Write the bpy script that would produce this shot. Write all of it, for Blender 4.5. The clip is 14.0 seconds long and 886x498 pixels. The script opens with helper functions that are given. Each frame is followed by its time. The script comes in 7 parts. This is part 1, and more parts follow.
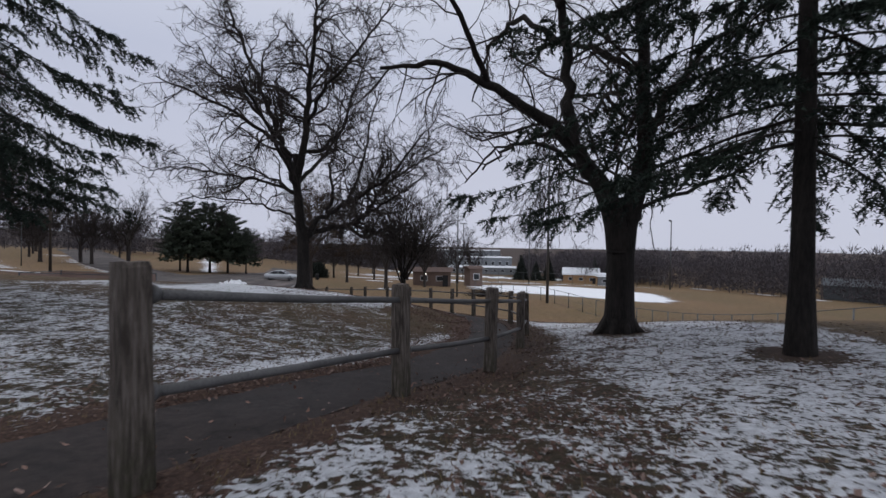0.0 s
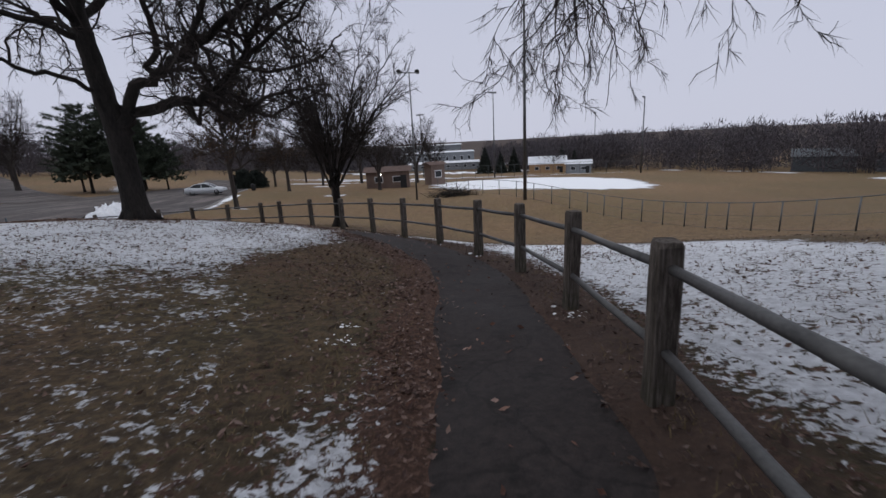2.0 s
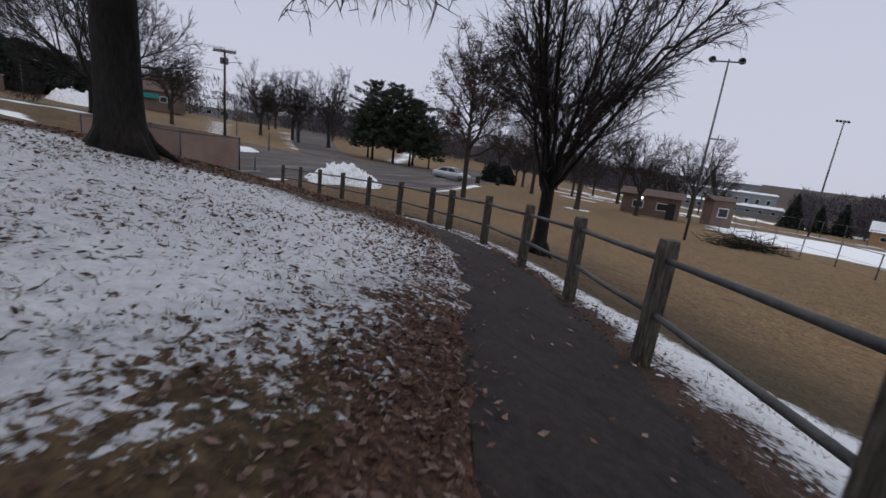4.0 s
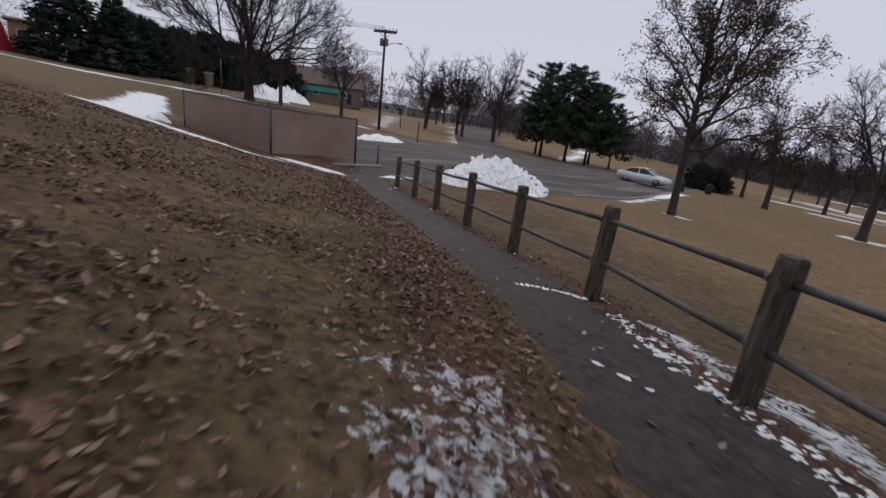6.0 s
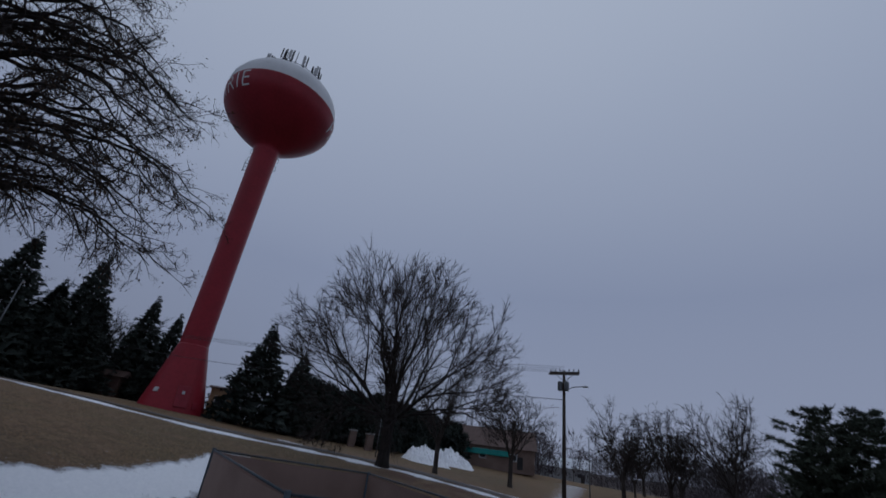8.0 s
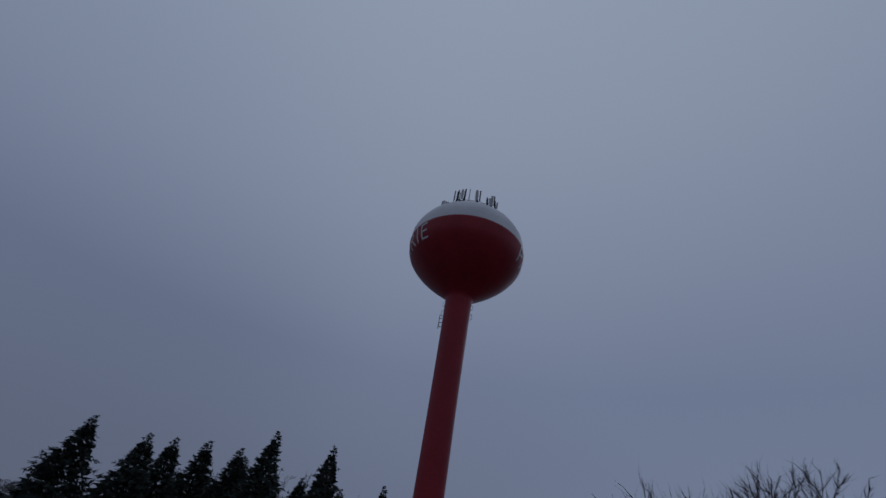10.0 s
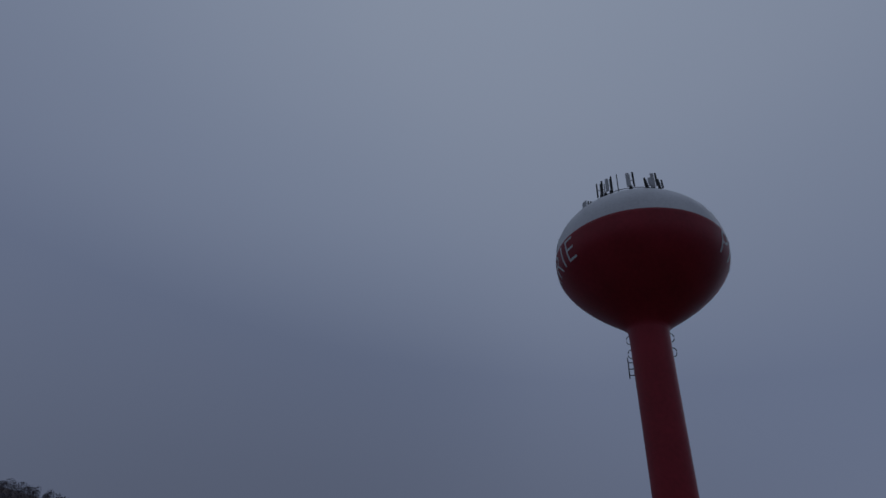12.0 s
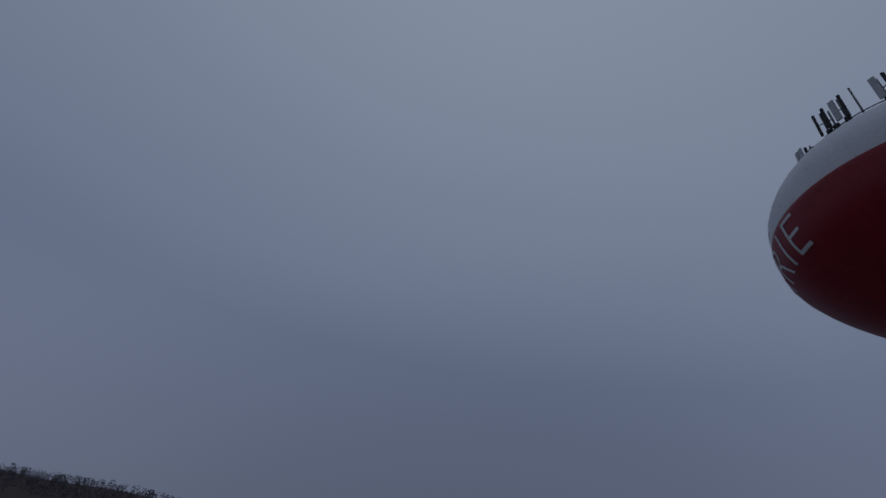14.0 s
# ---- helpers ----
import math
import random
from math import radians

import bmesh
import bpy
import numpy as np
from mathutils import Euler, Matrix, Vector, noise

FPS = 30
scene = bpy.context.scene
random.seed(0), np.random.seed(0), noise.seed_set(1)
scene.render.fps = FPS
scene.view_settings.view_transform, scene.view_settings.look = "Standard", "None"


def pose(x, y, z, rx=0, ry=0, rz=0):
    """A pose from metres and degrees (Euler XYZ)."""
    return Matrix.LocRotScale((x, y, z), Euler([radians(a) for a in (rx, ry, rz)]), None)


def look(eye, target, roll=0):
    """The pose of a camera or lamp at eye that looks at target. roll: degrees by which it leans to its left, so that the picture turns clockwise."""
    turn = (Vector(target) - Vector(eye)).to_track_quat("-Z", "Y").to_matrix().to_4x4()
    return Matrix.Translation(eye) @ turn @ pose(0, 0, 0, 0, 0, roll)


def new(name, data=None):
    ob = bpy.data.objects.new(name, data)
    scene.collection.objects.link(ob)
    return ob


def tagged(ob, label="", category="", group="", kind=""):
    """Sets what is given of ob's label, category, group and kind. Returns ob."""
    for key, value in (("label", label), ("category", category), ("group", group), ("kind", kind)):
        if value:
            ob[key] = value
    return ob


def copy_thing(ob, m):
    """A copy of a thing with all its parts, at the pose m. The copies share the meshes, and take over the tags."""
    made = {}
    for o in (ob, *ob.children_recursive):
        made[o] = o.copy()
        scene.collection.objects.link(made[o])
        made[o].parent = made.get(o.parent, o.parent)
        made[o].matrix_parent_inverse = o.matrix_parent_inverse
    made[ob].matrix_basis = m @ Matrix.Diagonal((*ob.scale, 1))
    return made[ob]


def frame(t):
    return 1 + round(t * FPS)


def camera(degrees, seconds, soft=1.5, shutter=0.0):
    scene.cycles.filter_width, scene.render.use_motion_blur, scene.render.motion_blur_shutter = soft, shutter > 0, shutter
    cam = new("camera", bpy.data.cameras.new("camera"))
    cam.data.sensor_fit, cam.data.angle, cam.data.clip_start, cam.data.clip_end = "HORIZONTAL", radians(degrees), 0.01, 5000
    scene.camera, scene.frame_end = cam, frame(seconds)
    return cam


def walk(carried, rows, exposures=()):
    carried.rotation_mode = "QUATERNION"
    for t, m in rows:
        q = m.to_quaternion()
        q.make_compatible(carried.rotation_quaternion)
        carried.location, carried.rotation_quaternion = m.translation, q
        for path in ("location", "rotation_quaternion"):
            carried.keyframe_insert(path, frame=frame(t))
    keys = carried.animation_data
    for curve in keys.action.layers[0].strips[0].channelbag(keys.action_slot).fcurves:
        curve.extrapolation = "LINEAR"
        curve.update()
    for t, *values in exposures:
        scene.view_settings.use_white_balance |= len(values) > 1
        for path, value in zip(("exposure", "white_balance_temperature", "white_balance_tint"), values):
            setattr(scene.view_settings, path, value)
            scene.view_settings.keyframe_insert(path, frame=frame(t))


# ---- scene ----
cam = camera(90.6, 14.0, shutter=0.12)
PATH = [
    (0, (1.267, -3.229, 0.998), (1.383, -1.232, 0.974), 0.8),
    (0.5, (1.549, -1.122, 0.993), (1.589, 0.877, 0.946), 0.6),
    (1, (1.791, 0.843, 0.948), (1.827, 2.835, 0.771), -1.4),
    (1.5, (2.013, 2.9, 0.742), (2.195, 4.848, 0.323), -4.0),
    (2, (2.322, 5.034, 0.446), (2.588, 6.956, -0.039), -3.0),
    (2.5, (2.736, 7.165, 0.138), (2.984, 9.084, -0.369), -0.5),
    (3, (3.095, 9.323, -0.146), (3.043, 11.255, -0.662), 7.3),
    (3.5, (3.069, 11.4, -0.379), (2.56, 13.281, -0.831), 8.7),
    (3.7, (2.977, 12.358, -0.465), (2.35, 14.202, -0.922), 7.8),
    (5.8, (-1.942, 21.299, -1.244), (-3.248, 22.718, -1.775), 6.8),
    (6, (-2.685, 22.125, -1.314), (-4.029, 23.497, -1.873), 6.8),
    (6.5, (-4.727, 24.077, -1.477), (-6.173, 25.33, -2.059), 7.1),
    (7, (-6.991, 25.819, -1.661), (-8.624, 26.929, -1.98), 7.5),
    (7.2, (-7.963, 26.442, -1.733), (-9.671, 27.475, -1.859), 7.4),
    (7.5, (-9.522, 27.307, -1.765), (-11.291, 28.211, -1.534), 7.1),
    (7.9, (-12.153, 28.35, -1.222), (-13.872, 29.018, -0.447), 7.4),
    (8.2, (-13.702, 28.807, -0.486), (-15.359, 29.286, 0.526), 8.4),
    (8.5, (-15.446, 29.203, 0.285), (-17.063, 29.492, 1.426), 9.5),
    (9, (-18.156, 29.658, 1.852), (-19.748, 29.68, 3.063), 10.5),
    (11.3, (-28.717, 27.864, 14.51), (-30.133, 27.073, 15.681), 9.032),
    (11.5, (-29.754, 27.601, 15.211), (-31.128, 26.750, 16.389), 8.746),
    (12.0, (-32.349, 26.92, 16.917), (-33.616, 25.910, 18.089), 9.063),
    (12.5, (-34.841, 26.219, 18.738), (-35.980, 25.060, 19.904), 9.795),
    (13.0, (-37.178, 25.513, 20.762), (-38.163, 24.215, 21.922), 10.615),
    (13.5, (-39.404, 24.805, 22.935), (-40.210, 23.393, 24.099), 11.042),
    (14.0, (-41.563, 24.111, 25.142), (-42.193, 22.615, 26.310), 11.49),
]
EXPOSURES = [(0.0, 0.0, 6150, 11), (3.7, 0.0, 6200, 12), (6.0, 0.1, 6400, 12), (6.5, 0.25, 6500, 13), (6.9, 0.2, 6450, 12), (7.2, 0.05, 6350, 11), (7.6, -0.58, 5700, 10), (8.0, -1.1, 5350, 11), (9.0, -1.42, 5200, 11), (11.3, -1.8, 5180, 12), (14.0, -1.84, 5180, 12)]
walk(cam, [(t, look(eye, target, roll)) for t, eye, target, roll in PATH], EXPOSURES)

# ---- sky and sun: a dull overcast winter day ----
world = bpy.data.worlds.new("overcast_sky")
scene.world = world
world.use_nodes = True
wn, wl = world.node_tree.nodes, world.node_tree.links
wn.clear()
sky = wn.new("ShaderNodeTexSky")
sky.sky_type, sky.sun_disc = "NISHITA", False
sky.sun_elevation, sky.sun_rotation = radians(24), radians(250)
dull = wn.new("ShaderNodeHueSaturation")
dull.inputs["Saturation"].default_value = 0.35
coords = wn.new("ShaderNodeTexCoord")
mapping = wn.new("ShaderNodeMapping")
mapping.inputs["Scale"].default_value = (1.0, 1.0, 2.6)
clouds = wn.new("ShaderNodeTexNoise")
clouds.inputs["Scale"].default_value, clouds.inputs["Detail"].default_value, clouds.inputs["Roughness"].default_value = 0.8, 2.0, 0.45
# tone by height above the horizon, paler below; a dark bank of cloud low in the south-west
split = wn.new("ShaderNodeSeparateXYZ")
by_height = wn.new("ShaderNodeValToRGB")
for e, (p, c) in zip([by_height.color_ramp.elements[0], by_height.color_ramp.elements[1], by_height.color_ramp.elements.new(0.35)], ((0.0, (0.58, 0.585, 0.66)), (0.9, (0.485, 0.512, 0.615)), (0.35, (0.535, 0.555, 0.65)))):
    e.position, e.color = p, (*c, 1)
puffs = wn.new("ShaderNodeValToRGB")
puffs.color_ramp.elements[0].position, puffs.color_ramp.elements[0].color = 0.3, (0.965, 0.972, 0.985, 1)
puffs.color_ramp.elements[1].position, puffs.color_ramp.elements[1].color = 0.7, (1.03, 1.022, 1.012, 1)
cloud_tone = wn.new("ShaderNodeMix")
cloud_tone.data_type, cloud_tone.blend_type = "RGBA", "MULTIPLY"
cloud_tone.inputs[0].default_value = 1.0
toward = wn.new("ShaderNodeVectorMath")
toward.operation = "DOT_PRODUCT"
toward.inputs[1].default_value = (-0.45, -0.50, -0.74)
bank = wn.new("ShaderNodeValToRGB")
bank.color_ramp.interpolation = "EASE"
bank.color_ramp.elements[0].position, bank.color_ramp.elements[0].color = 0.05, (1, 1, 1, 1)
bank.color_ramp.elements[1].position, bank.color_ramp.elements[1].color = 0.9, (0.50, 0.505, 0.53, 1)
banked = wn.new("ShaderNodeMix")
banked.data_type, banked.blend_type = "RGBA", "MULTIPLY"
banked.inputs[0].default_value = 1.0
weak = wn.new("ShaderNodeVectorMath")
weak.operation = "SCALE"
weak.inputs["Scale"].default_value = 0.09
cover = wn.new("ShaderNodeMix")
cover.data_type = "RGBA"
cover.inputs[0].default_value = 0.975
back = wn.new("ShaderNodeBackground")
back.inputs["Strength"].default_value = 1.0
wout = wn.new("ShaderNodeOutputWorld")
wl.new(coords.outputs["Generated"], mapping.inputs["Vector"])
wl.new(mapping.outputs["Vector"], clouds.inputs["Vector"])
wl.new(coords.outputs["Generated"], split.inputs["Vector"])
wl.new(split.outputs["Z"], by_height.inputs["Fac"])
wl.new(clouds.outputs["Fac"], puffs.inputs["Fac"])
wl.new(by_height.outputs["Color"], cloud_tone.inputs["A"])
wl.new(puffs.outputs["Color"], cloud_tone.inputs["B"])
wl.new(coords.outputs["Generated"], toward.inputs[0])
wl.new(toward.outputs["Value"], bank.inputs["Fac"])
wl.new(cloud_tone.outputs["Result"], banked.inputs["A"])
wl.new(bank.outputs["Color"], banked.inputs["B"])
wl.new(sky.outputs["Color"], dull.inputs["Color"])
wl.new(dull.outputs["Color"], weak.inputs[0])
wl.new(weak.outputs["Vector"], cover.inputs["A"])
wl.new(banked.outputs["Result"], cover.inputs["B"])
wl.new(cover.outputs["Result"], back.inputs["Color"])
wl.new(back.outputs["Background"], wout.inputs["Surface"])
sun = new("sun", bpy.data.lights.new("sun", "SUN"))
sun.data.energy, sun.data.angle, sun.data.color = 0.5, radians(40), (1.0, 0.97, 0.93)
sun.matrix_world = look((-60, 22, 40), (0, 0, 0))

# ---- lie of the land ----
# Foot of each fence post, from the first to the last along the path.
POSTS = [
    (-0.15, -0.95, -0.25), (1.12, 1.21, -0.55), (2.28, 2.74, -0.76), (3.24, 5.00, -1.05), (3.91, 7.22, -1.30),
    (4.33, 9.39, -1.53), (4.49, 11.62, -1.75), (4.26, 13.65, -1.93), (3.76, 15.85, -2.14), (2.98, 18.06, -2.34),
    (2.02, 20.06, -2.51), (0.85, 21.90, -2.68), (-0.53, 23.64, -2.83), (-2.04, 24.96, -2.97), (-3.03, 25.77, -3.06),
    (-4.90, 27.08, -3.18), (-6.87, 28.08, -3.31), (-8.86, 29.07, -3.43), (-10.86, 30.02, -3.57), (-13.01, 31.10, -3.70),
    (-15.08, 32.04, -3.85),
]
# Spot heights of the park round about: x, y, z.
SPOTS = [
    (-4.1, 17.6, -1.16), (0.4, 12.5, -1.3), (1.9, 8.9, -1.28), (5.6, 5.9, -0.6), (6.7, 2.8, -0.5), (-3.0, 8.0, -0.75),
    (-9.5, 6.0, -0.4), (-10.0, 17.0, -0.9), (-16.0, 22.0, -1.5), (-22.4, 24.0, -1.93), (-13.0, 27.0, -2.9),
    (-19.4, 29.3, -3.33), (-19.7, 33.2, -3.6), (-25.6, 28.0, -2.95), (-40.0, 37.0, -1.6), (-58.0, 29.0, -0.75), (-43.0, 29.2, -1.05),
    (-44.0, 18.0, 0.02), (-73.0, 20.3, 0.75), (-47.0, 7.0, 0.9), (-13.3, 39.7, -3.95), (-20.0, 65.5, -4.95), (-11.1, 48.8, -5.0), (-40.0, 78.0, -4.7),
    (-10.7, 72.4, -5.8), (-40.0, 50.0, -3.1), (14.8, 41.6, -5.0), (0.3, 26.2, -3.2), (10.0, 14.0, -2.1),
    (12.0, 20.0, -3.9), (5.0, 24.0, -4.1), (0.0, 38.0, -4.9),
]
FAR_SPOTS = [(36, 56, -6.9), (65, 104, -9.8), (20, 100, -8.4), (40, 140, -11.0), (-10, 140, -9.0), (110, 120, -12.0), (90, 60, -9.5), (60, 20, -8.0), (-40, 160, -6.5), (-110, 70, 0.5), (-120, 0, 1.5), (20, -30, 0.0), (-30, -40, 0.5)]
REACH, BASE = 30.0, -3.5


def near_far(r):
    return (1 + r / REACH) * np.exp(-r / REACH)


def fall(xs, ys):
    """The general fall of the ground towards the north-east."""
    t = np.clip((0.7 * xs + 0.7 * (ys - 20)) / 150, 0, 1)
    return BASE - 9.0 * t * t * (3 - 2 * t)


_spots = np.array(POSTS + SPOTS + FAR_SPOTS, float)
_gaps = np.hypot(_spots[:, None, 0] - _spots[None, :, 0], _spots[:, None, 1] - _spots[None, :, 1])
_weights = np.linalg.solve(near_far(_gaps) + 0.0006 * np.eye(len(_spots)), _spots[:, 2] - fall(_spots[:, 0], _spots[:, 1]))


def heights(xs, ys):
    """Height of the ground at arrays of x and y."""
    xs, ys = np.asarray(xs, float).ravel(), np.asarray(ys, float).ravel()
    out = np.empty(len(xs))
    for i in range(0, len(xs), 20000):
        d = np.hypot(xs[i:i + 20000, None] - _spots[None, :, 0], ys[i:i + 20000, None] - _spots[None, :, 1])
        out[i:i + 20000] = fall(xs[i:i + 20000], ys[i:i + 20000]) + near_far(d) @ _weights
    return out


def height(x, y):
    return float(heights([x], [y])[0])


# The fence line as a smooth curve, and distances from it: across > 0 on the path's side.
_fx, _fy = np.array(POSTS)[:, 0], np.array(POSTS)[:, 1]
_fx = np.concatenate([[-3.2, -1.6], _fx, [-17.2, -19.0]])
_fy = np.concatenate([[-5.2, -3.1], _fy, [33.05, 33.9]])
_knots = np.arange(len(_fx), dtype=float)


def _smooth_curve(n):
    """Catmull-Rom through the posts."""
    pts = np.stack([_fx, _fy], 1)
    pts = np.concatenate([[2 * pts[0] - pts[1]], pts, [2 * pts[-1] - pts[-2]]])
    out = []
    for i in range(1, len(pts) - 2):
        p0, p1, p2, p3 = pts[i - 1:i + 3]
        for k in range(n):
            t = k / n
            out.append(0.5 * (2 * p1 + (p2 - p0) * t + (2 * p0 - 5 * p1 + 4 * p2 - p3) * t * t + (3 * p1 - p0 - 3 * p2 + p3) * t ** 3))
    out.append(pts[-2])
    return np.array(out)


LINE = _smooth_curve(8)
_seg = np.diff(LINE, axis=0)
ALONG = np.concatenate([[0], np.cumsum(np.hypot(_seg[:, 0], _seg[:, 1]))])
_tan = np.gradient(LINE, axis=0)
_tan /= np.hypot(_tan[:, 0], _tan[:, 1])[:, None]
_left = np.stack([-_tan[:, 1], _tan[:, 0]], 1)


def from_fence(xs, ys):
    """For arrays of x and y: distance along the fence line and across it (to the path's side)."""
    xs, ys = np.asarray(xs, float).ravel(), np.asarray(ys, float).ravel()
    along, across = np.empty(len(xs)), np.empty(len(xs))
    for i in range(0, len(xs), 20000):
        dx, dy = xs[i:i + 20000, None] - LINE[None, :, 0], ys[i:i + 20000, None] - LINE[None, :, 1]
        k = np.argmin(dx * dx + dy * dy, axis=1)
        j = np.arange(len(k))
        across[i:i + 20000] = dx[j, k] * _left[k, 0] + dy[j, k] * _left[k, 1]
        along[i:i + 20000] = ALONG[k] + dx[j, k] * _tan[k, 0] + dy[j, k] * _tan[k, 1]
    return along, across


def path_edges(along):
    """Where the asphalt begins and ends across the fence line."""
    near = np.interp(along, [8, 13.5, 16.4, 20, 23, 30, 40, 48], [0.24, 0.24, 0.36, 0.20, 0.10, 0.10, 0.08, 0.18])
    far = np.interp(along, [8, 11.5, 13.5, 15, 16.5, 20, 22, 24.5, 30, 36, 42, 50], [1.60, 1.58, 1.34, 1.44, 1.54, 1.44, 1.48, 1.74, 1.68, 1.58, 1.68, 1.72])
    return near, far


def beside(along, across):
    """The place at a distance along and across the fence line."""
    x, y = np.interp(along, ALONG, LINE[:, 0]), np.interp(along, ALONG, LINE[:, 1])
    nx, ny = np.interp(along, ALONG, _left[:, 0]), np.interp(along, ALONG, _left[:, 1])
    return x + nx * across, y + ny * across

# ---- materials ----
def noise_node(nt, scale, detail=4.0, rough=0.55, coords="Object", distort=0.0):
    tc = nt.nodes.new("ShaderNodeTexCoord")
    n = nt.nodes.new("ShaderNodeTexNoise")
    n.inputs["Scale"].default_value, n.inputs["Detail"].default_value = scale, detail
    n.inputs["Roughness"].default_value, n.inputs["Distortion"].default_value = rough, distort
    nt.links.new(tc.outputs[coords], n.inputs["Vector"])
    return n


def ramp_node(nt, fac, stops):
    r = nt.nodes.new("ShaderNodeValToRGB")
    while len(r.color_ramp.elements) < len(stops):
        r.color_ramp.elements.new(0.5)
    for e, (p, c) in zip(r.color_ramp.elements, stops):
        e.position, e.color = p, (*c, 1)
    nt.links.new(fac, r.inputs["Fac"])
    return r.outputs["Color"]


def mix_node(nt, fac, a, b, blend="MIX"):
    m = nt.nodes.new("ShaderNodeMix")
    m.data_type, m.blend_type = "RGBA", blend
    for socket, v in ((m.inputs[0], fac), (m.inputs["A"], a), (m.inputs["B"], b)):
        if isinstance(v, (int, float)):
            socket.default_value = v
        elif isinstance(v, tuple):
            socket.default_value = (*v, 1)
        else:
            nt.links.new(v, socket)
    return m.outputs["Result"]


def math_node(nt, op, a, b=0.0, clamp=False):
    m = nt.nodes.new("ShaderNodeMath")
    m.operation, m.use_clamp = op, clamp
    for socket, v in zip(m.inputs, (a, b)):
        if isinstance(v, (int, float)):
            socket.default_value = v
        else:
            nt.links.new(v, socket)
    return m.outputs[0]


def bump_node(nt, height_socket, strength, distance, normal=None):
    b = nt.nodes.new("ShaderNodeBump")
    b.inputs["Strength"].default_value, b.inputs["Distance"].default_value = strength, distance
    nt.links.new(height_socket, b.inputs["Height"])
    if normal is not None:
        nt.links.new(normal, b.inputs["Normal"])
    return b.outputs["Normal"]


def blank(name, rough=0.8, metal=0.0):
    m = bpy.data.materials.new(name)
    m.use_nodes = True
    nt = m.node_tree
    bsdf = nt.nodes["Principled BSDF"]
    bsdf.inputs["Roughness"].default_value, bsdf.inputs["Metallic"].default_value = rough, metal
    bsdf.inputs["Specular IOR Level"].default_value = 0.3
    return m, nt, bsdf


def surface(name, dark, light, rough=0.8, metal=0.0, coarse=1.5, fine=30.0, bump=0.3, depth=0.01, stretch=None, island=0.0):
    """A surface that varies between two colours at two scales, with fine relief."""
    m, nt, bsdf = blank(name, rough, metal)
    n1, n2 = noise_node(nt, coarse, 5), noise_node(nt, fine, 5)
    if stretch:
        for n in (n1, n2):
            mp = nt.nodes.new("ShaderNodeMapping")
            mp.inputs["Scale"].default_value = stretch
            link = n.inputs["Vector"].links[0]
            src = link.from_socket
            nt.links.new(src, mp.inputs["Vector"])
            nt.links.new(mp.outputs["Vector"], n.inputs["Vector"])
    fac = math_node(nt, "ADD", math_node(nt, "MULTIPLY", n1.outputs["Fac"], 0.55), math_node(nt, "MULTIPLY", n2.outputs["Fac"], 0.45))
    col = ramp_node(nt, fac, [(0.36, dark), (0.64, light)])
    if island:
        geo = nt.nodes.new("ShaderNodeNewGeometry")
        hsv = nt.nodes.new("ShaderNodeHueSaturation")
        nt.links.new(col, hsv.inputs["Color"])
        nt.links.new(math_node(nt, "ADD", math_node(nt, "MULTIPLY", geo.outputs["Random Per Island"], island), 1 - island / 2), hsv.inputs["Value"])
        col = hsv.outputs["Color"]
    nt.links.new(col, bsdf.inputs["Base Color"])
    if bump:
        nt.links.new(bump_node(nt, n2.outputs["Fac"], bump, depth), bsdf.inputs["Normal"])
    return m


BARK = surface("dark_bark", (0.007, 0.006, 0.0055), (0.030, 0.025, 0.022), 0.95, coarse=2.0, fine=14, bump=0.9, depth=0.03, stretch=(2.2, 2.2, 0.5))
BARK_GREY = surface("grey_bark", (0.022, 0.019, 0.018), (0.075, 0.063, 0.056), 0.95, coarse=2, fine=20, bump=0.6, depth=0.02, stretch=(2, 2, 0.5))
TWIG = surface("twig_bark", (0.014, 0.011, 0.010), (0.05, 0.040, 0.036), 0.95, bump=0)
# grey-brown twigs, with distance haze painted in as a paler, bluer tone
FAR_TWIG = surface("hazed_far_twig", (0.050, 0.045, 0.051), (0.110, 0.097, 0.105), 0.95, bump=0, island=0.5)
NEEDLE = surface("spruce_needles", (0.007, 0.013, 0.010), (0.022, 0.034, 0.022), 0.8, coarse=1.0, fine=6, bump=0, island=0.7)
# lighter than NEEDLE: the veil of distance is put into this colour
FAR_NEEDLE = surface("hazed_far_needles", (0.015, 0.020, 0.017), (0.037, 0.047, 0.038), 0.8, coarse=0.5, fine=4, bump=0, island=0.6)
PINE_NEEDLE = surface("pine_needles", (0.020, 0.028, 0.019), (0.050, 0.062, 0.040), 0.8, coarse=0.6, fine=5, bump=0, island=0.7)
DRY_LEAF = surface("hanging_dry_leaf", (0.03, 0.018, 0.010), (0.09, 0.055, 0.030), 0.9, bump=0, island=0.6)
PIPE = surface("galvanised_pipe", (0.062, 0.062, 0.063), (0.135, 0.133, 0.132), 0.6, 0.2, coarse=4, fine=60, bump=0.15, depth=0.003)
STEEL = surface("dull_steel", (0.07, 0.075, 0.08), (0.16, 0.165, 0.17), 0.5, 0.6, bump=0.1)
RED = surface("tower_red_paint", (0.188, 0.008, 0.016), (0.258, 0.012, 0.024), 0.5, coarse=0.25, fine=3, bump=0.04, depth=0.01)
WHITE = surface("tower_white_paint", (0.55, 0.56, 0.57), (0.68, 0.69, 0.70), 0.5, coarse=0.3, fine=4, bump=0.03)
SNOW = surface("piled_snow", (0.80, 0.82, 0.85), (0.95, 0.96, 0.97), 0.7, coarse=1.2, fine=12, bump=0.45, depth=0.04)
FABRIC = surface("brown_screen_fabric", (0.205, 0.142, 0.118), (0.285, 0.205, 0.172), 0.9, coarse=0.8, fine=70, bump=0.35, depth=0.006)
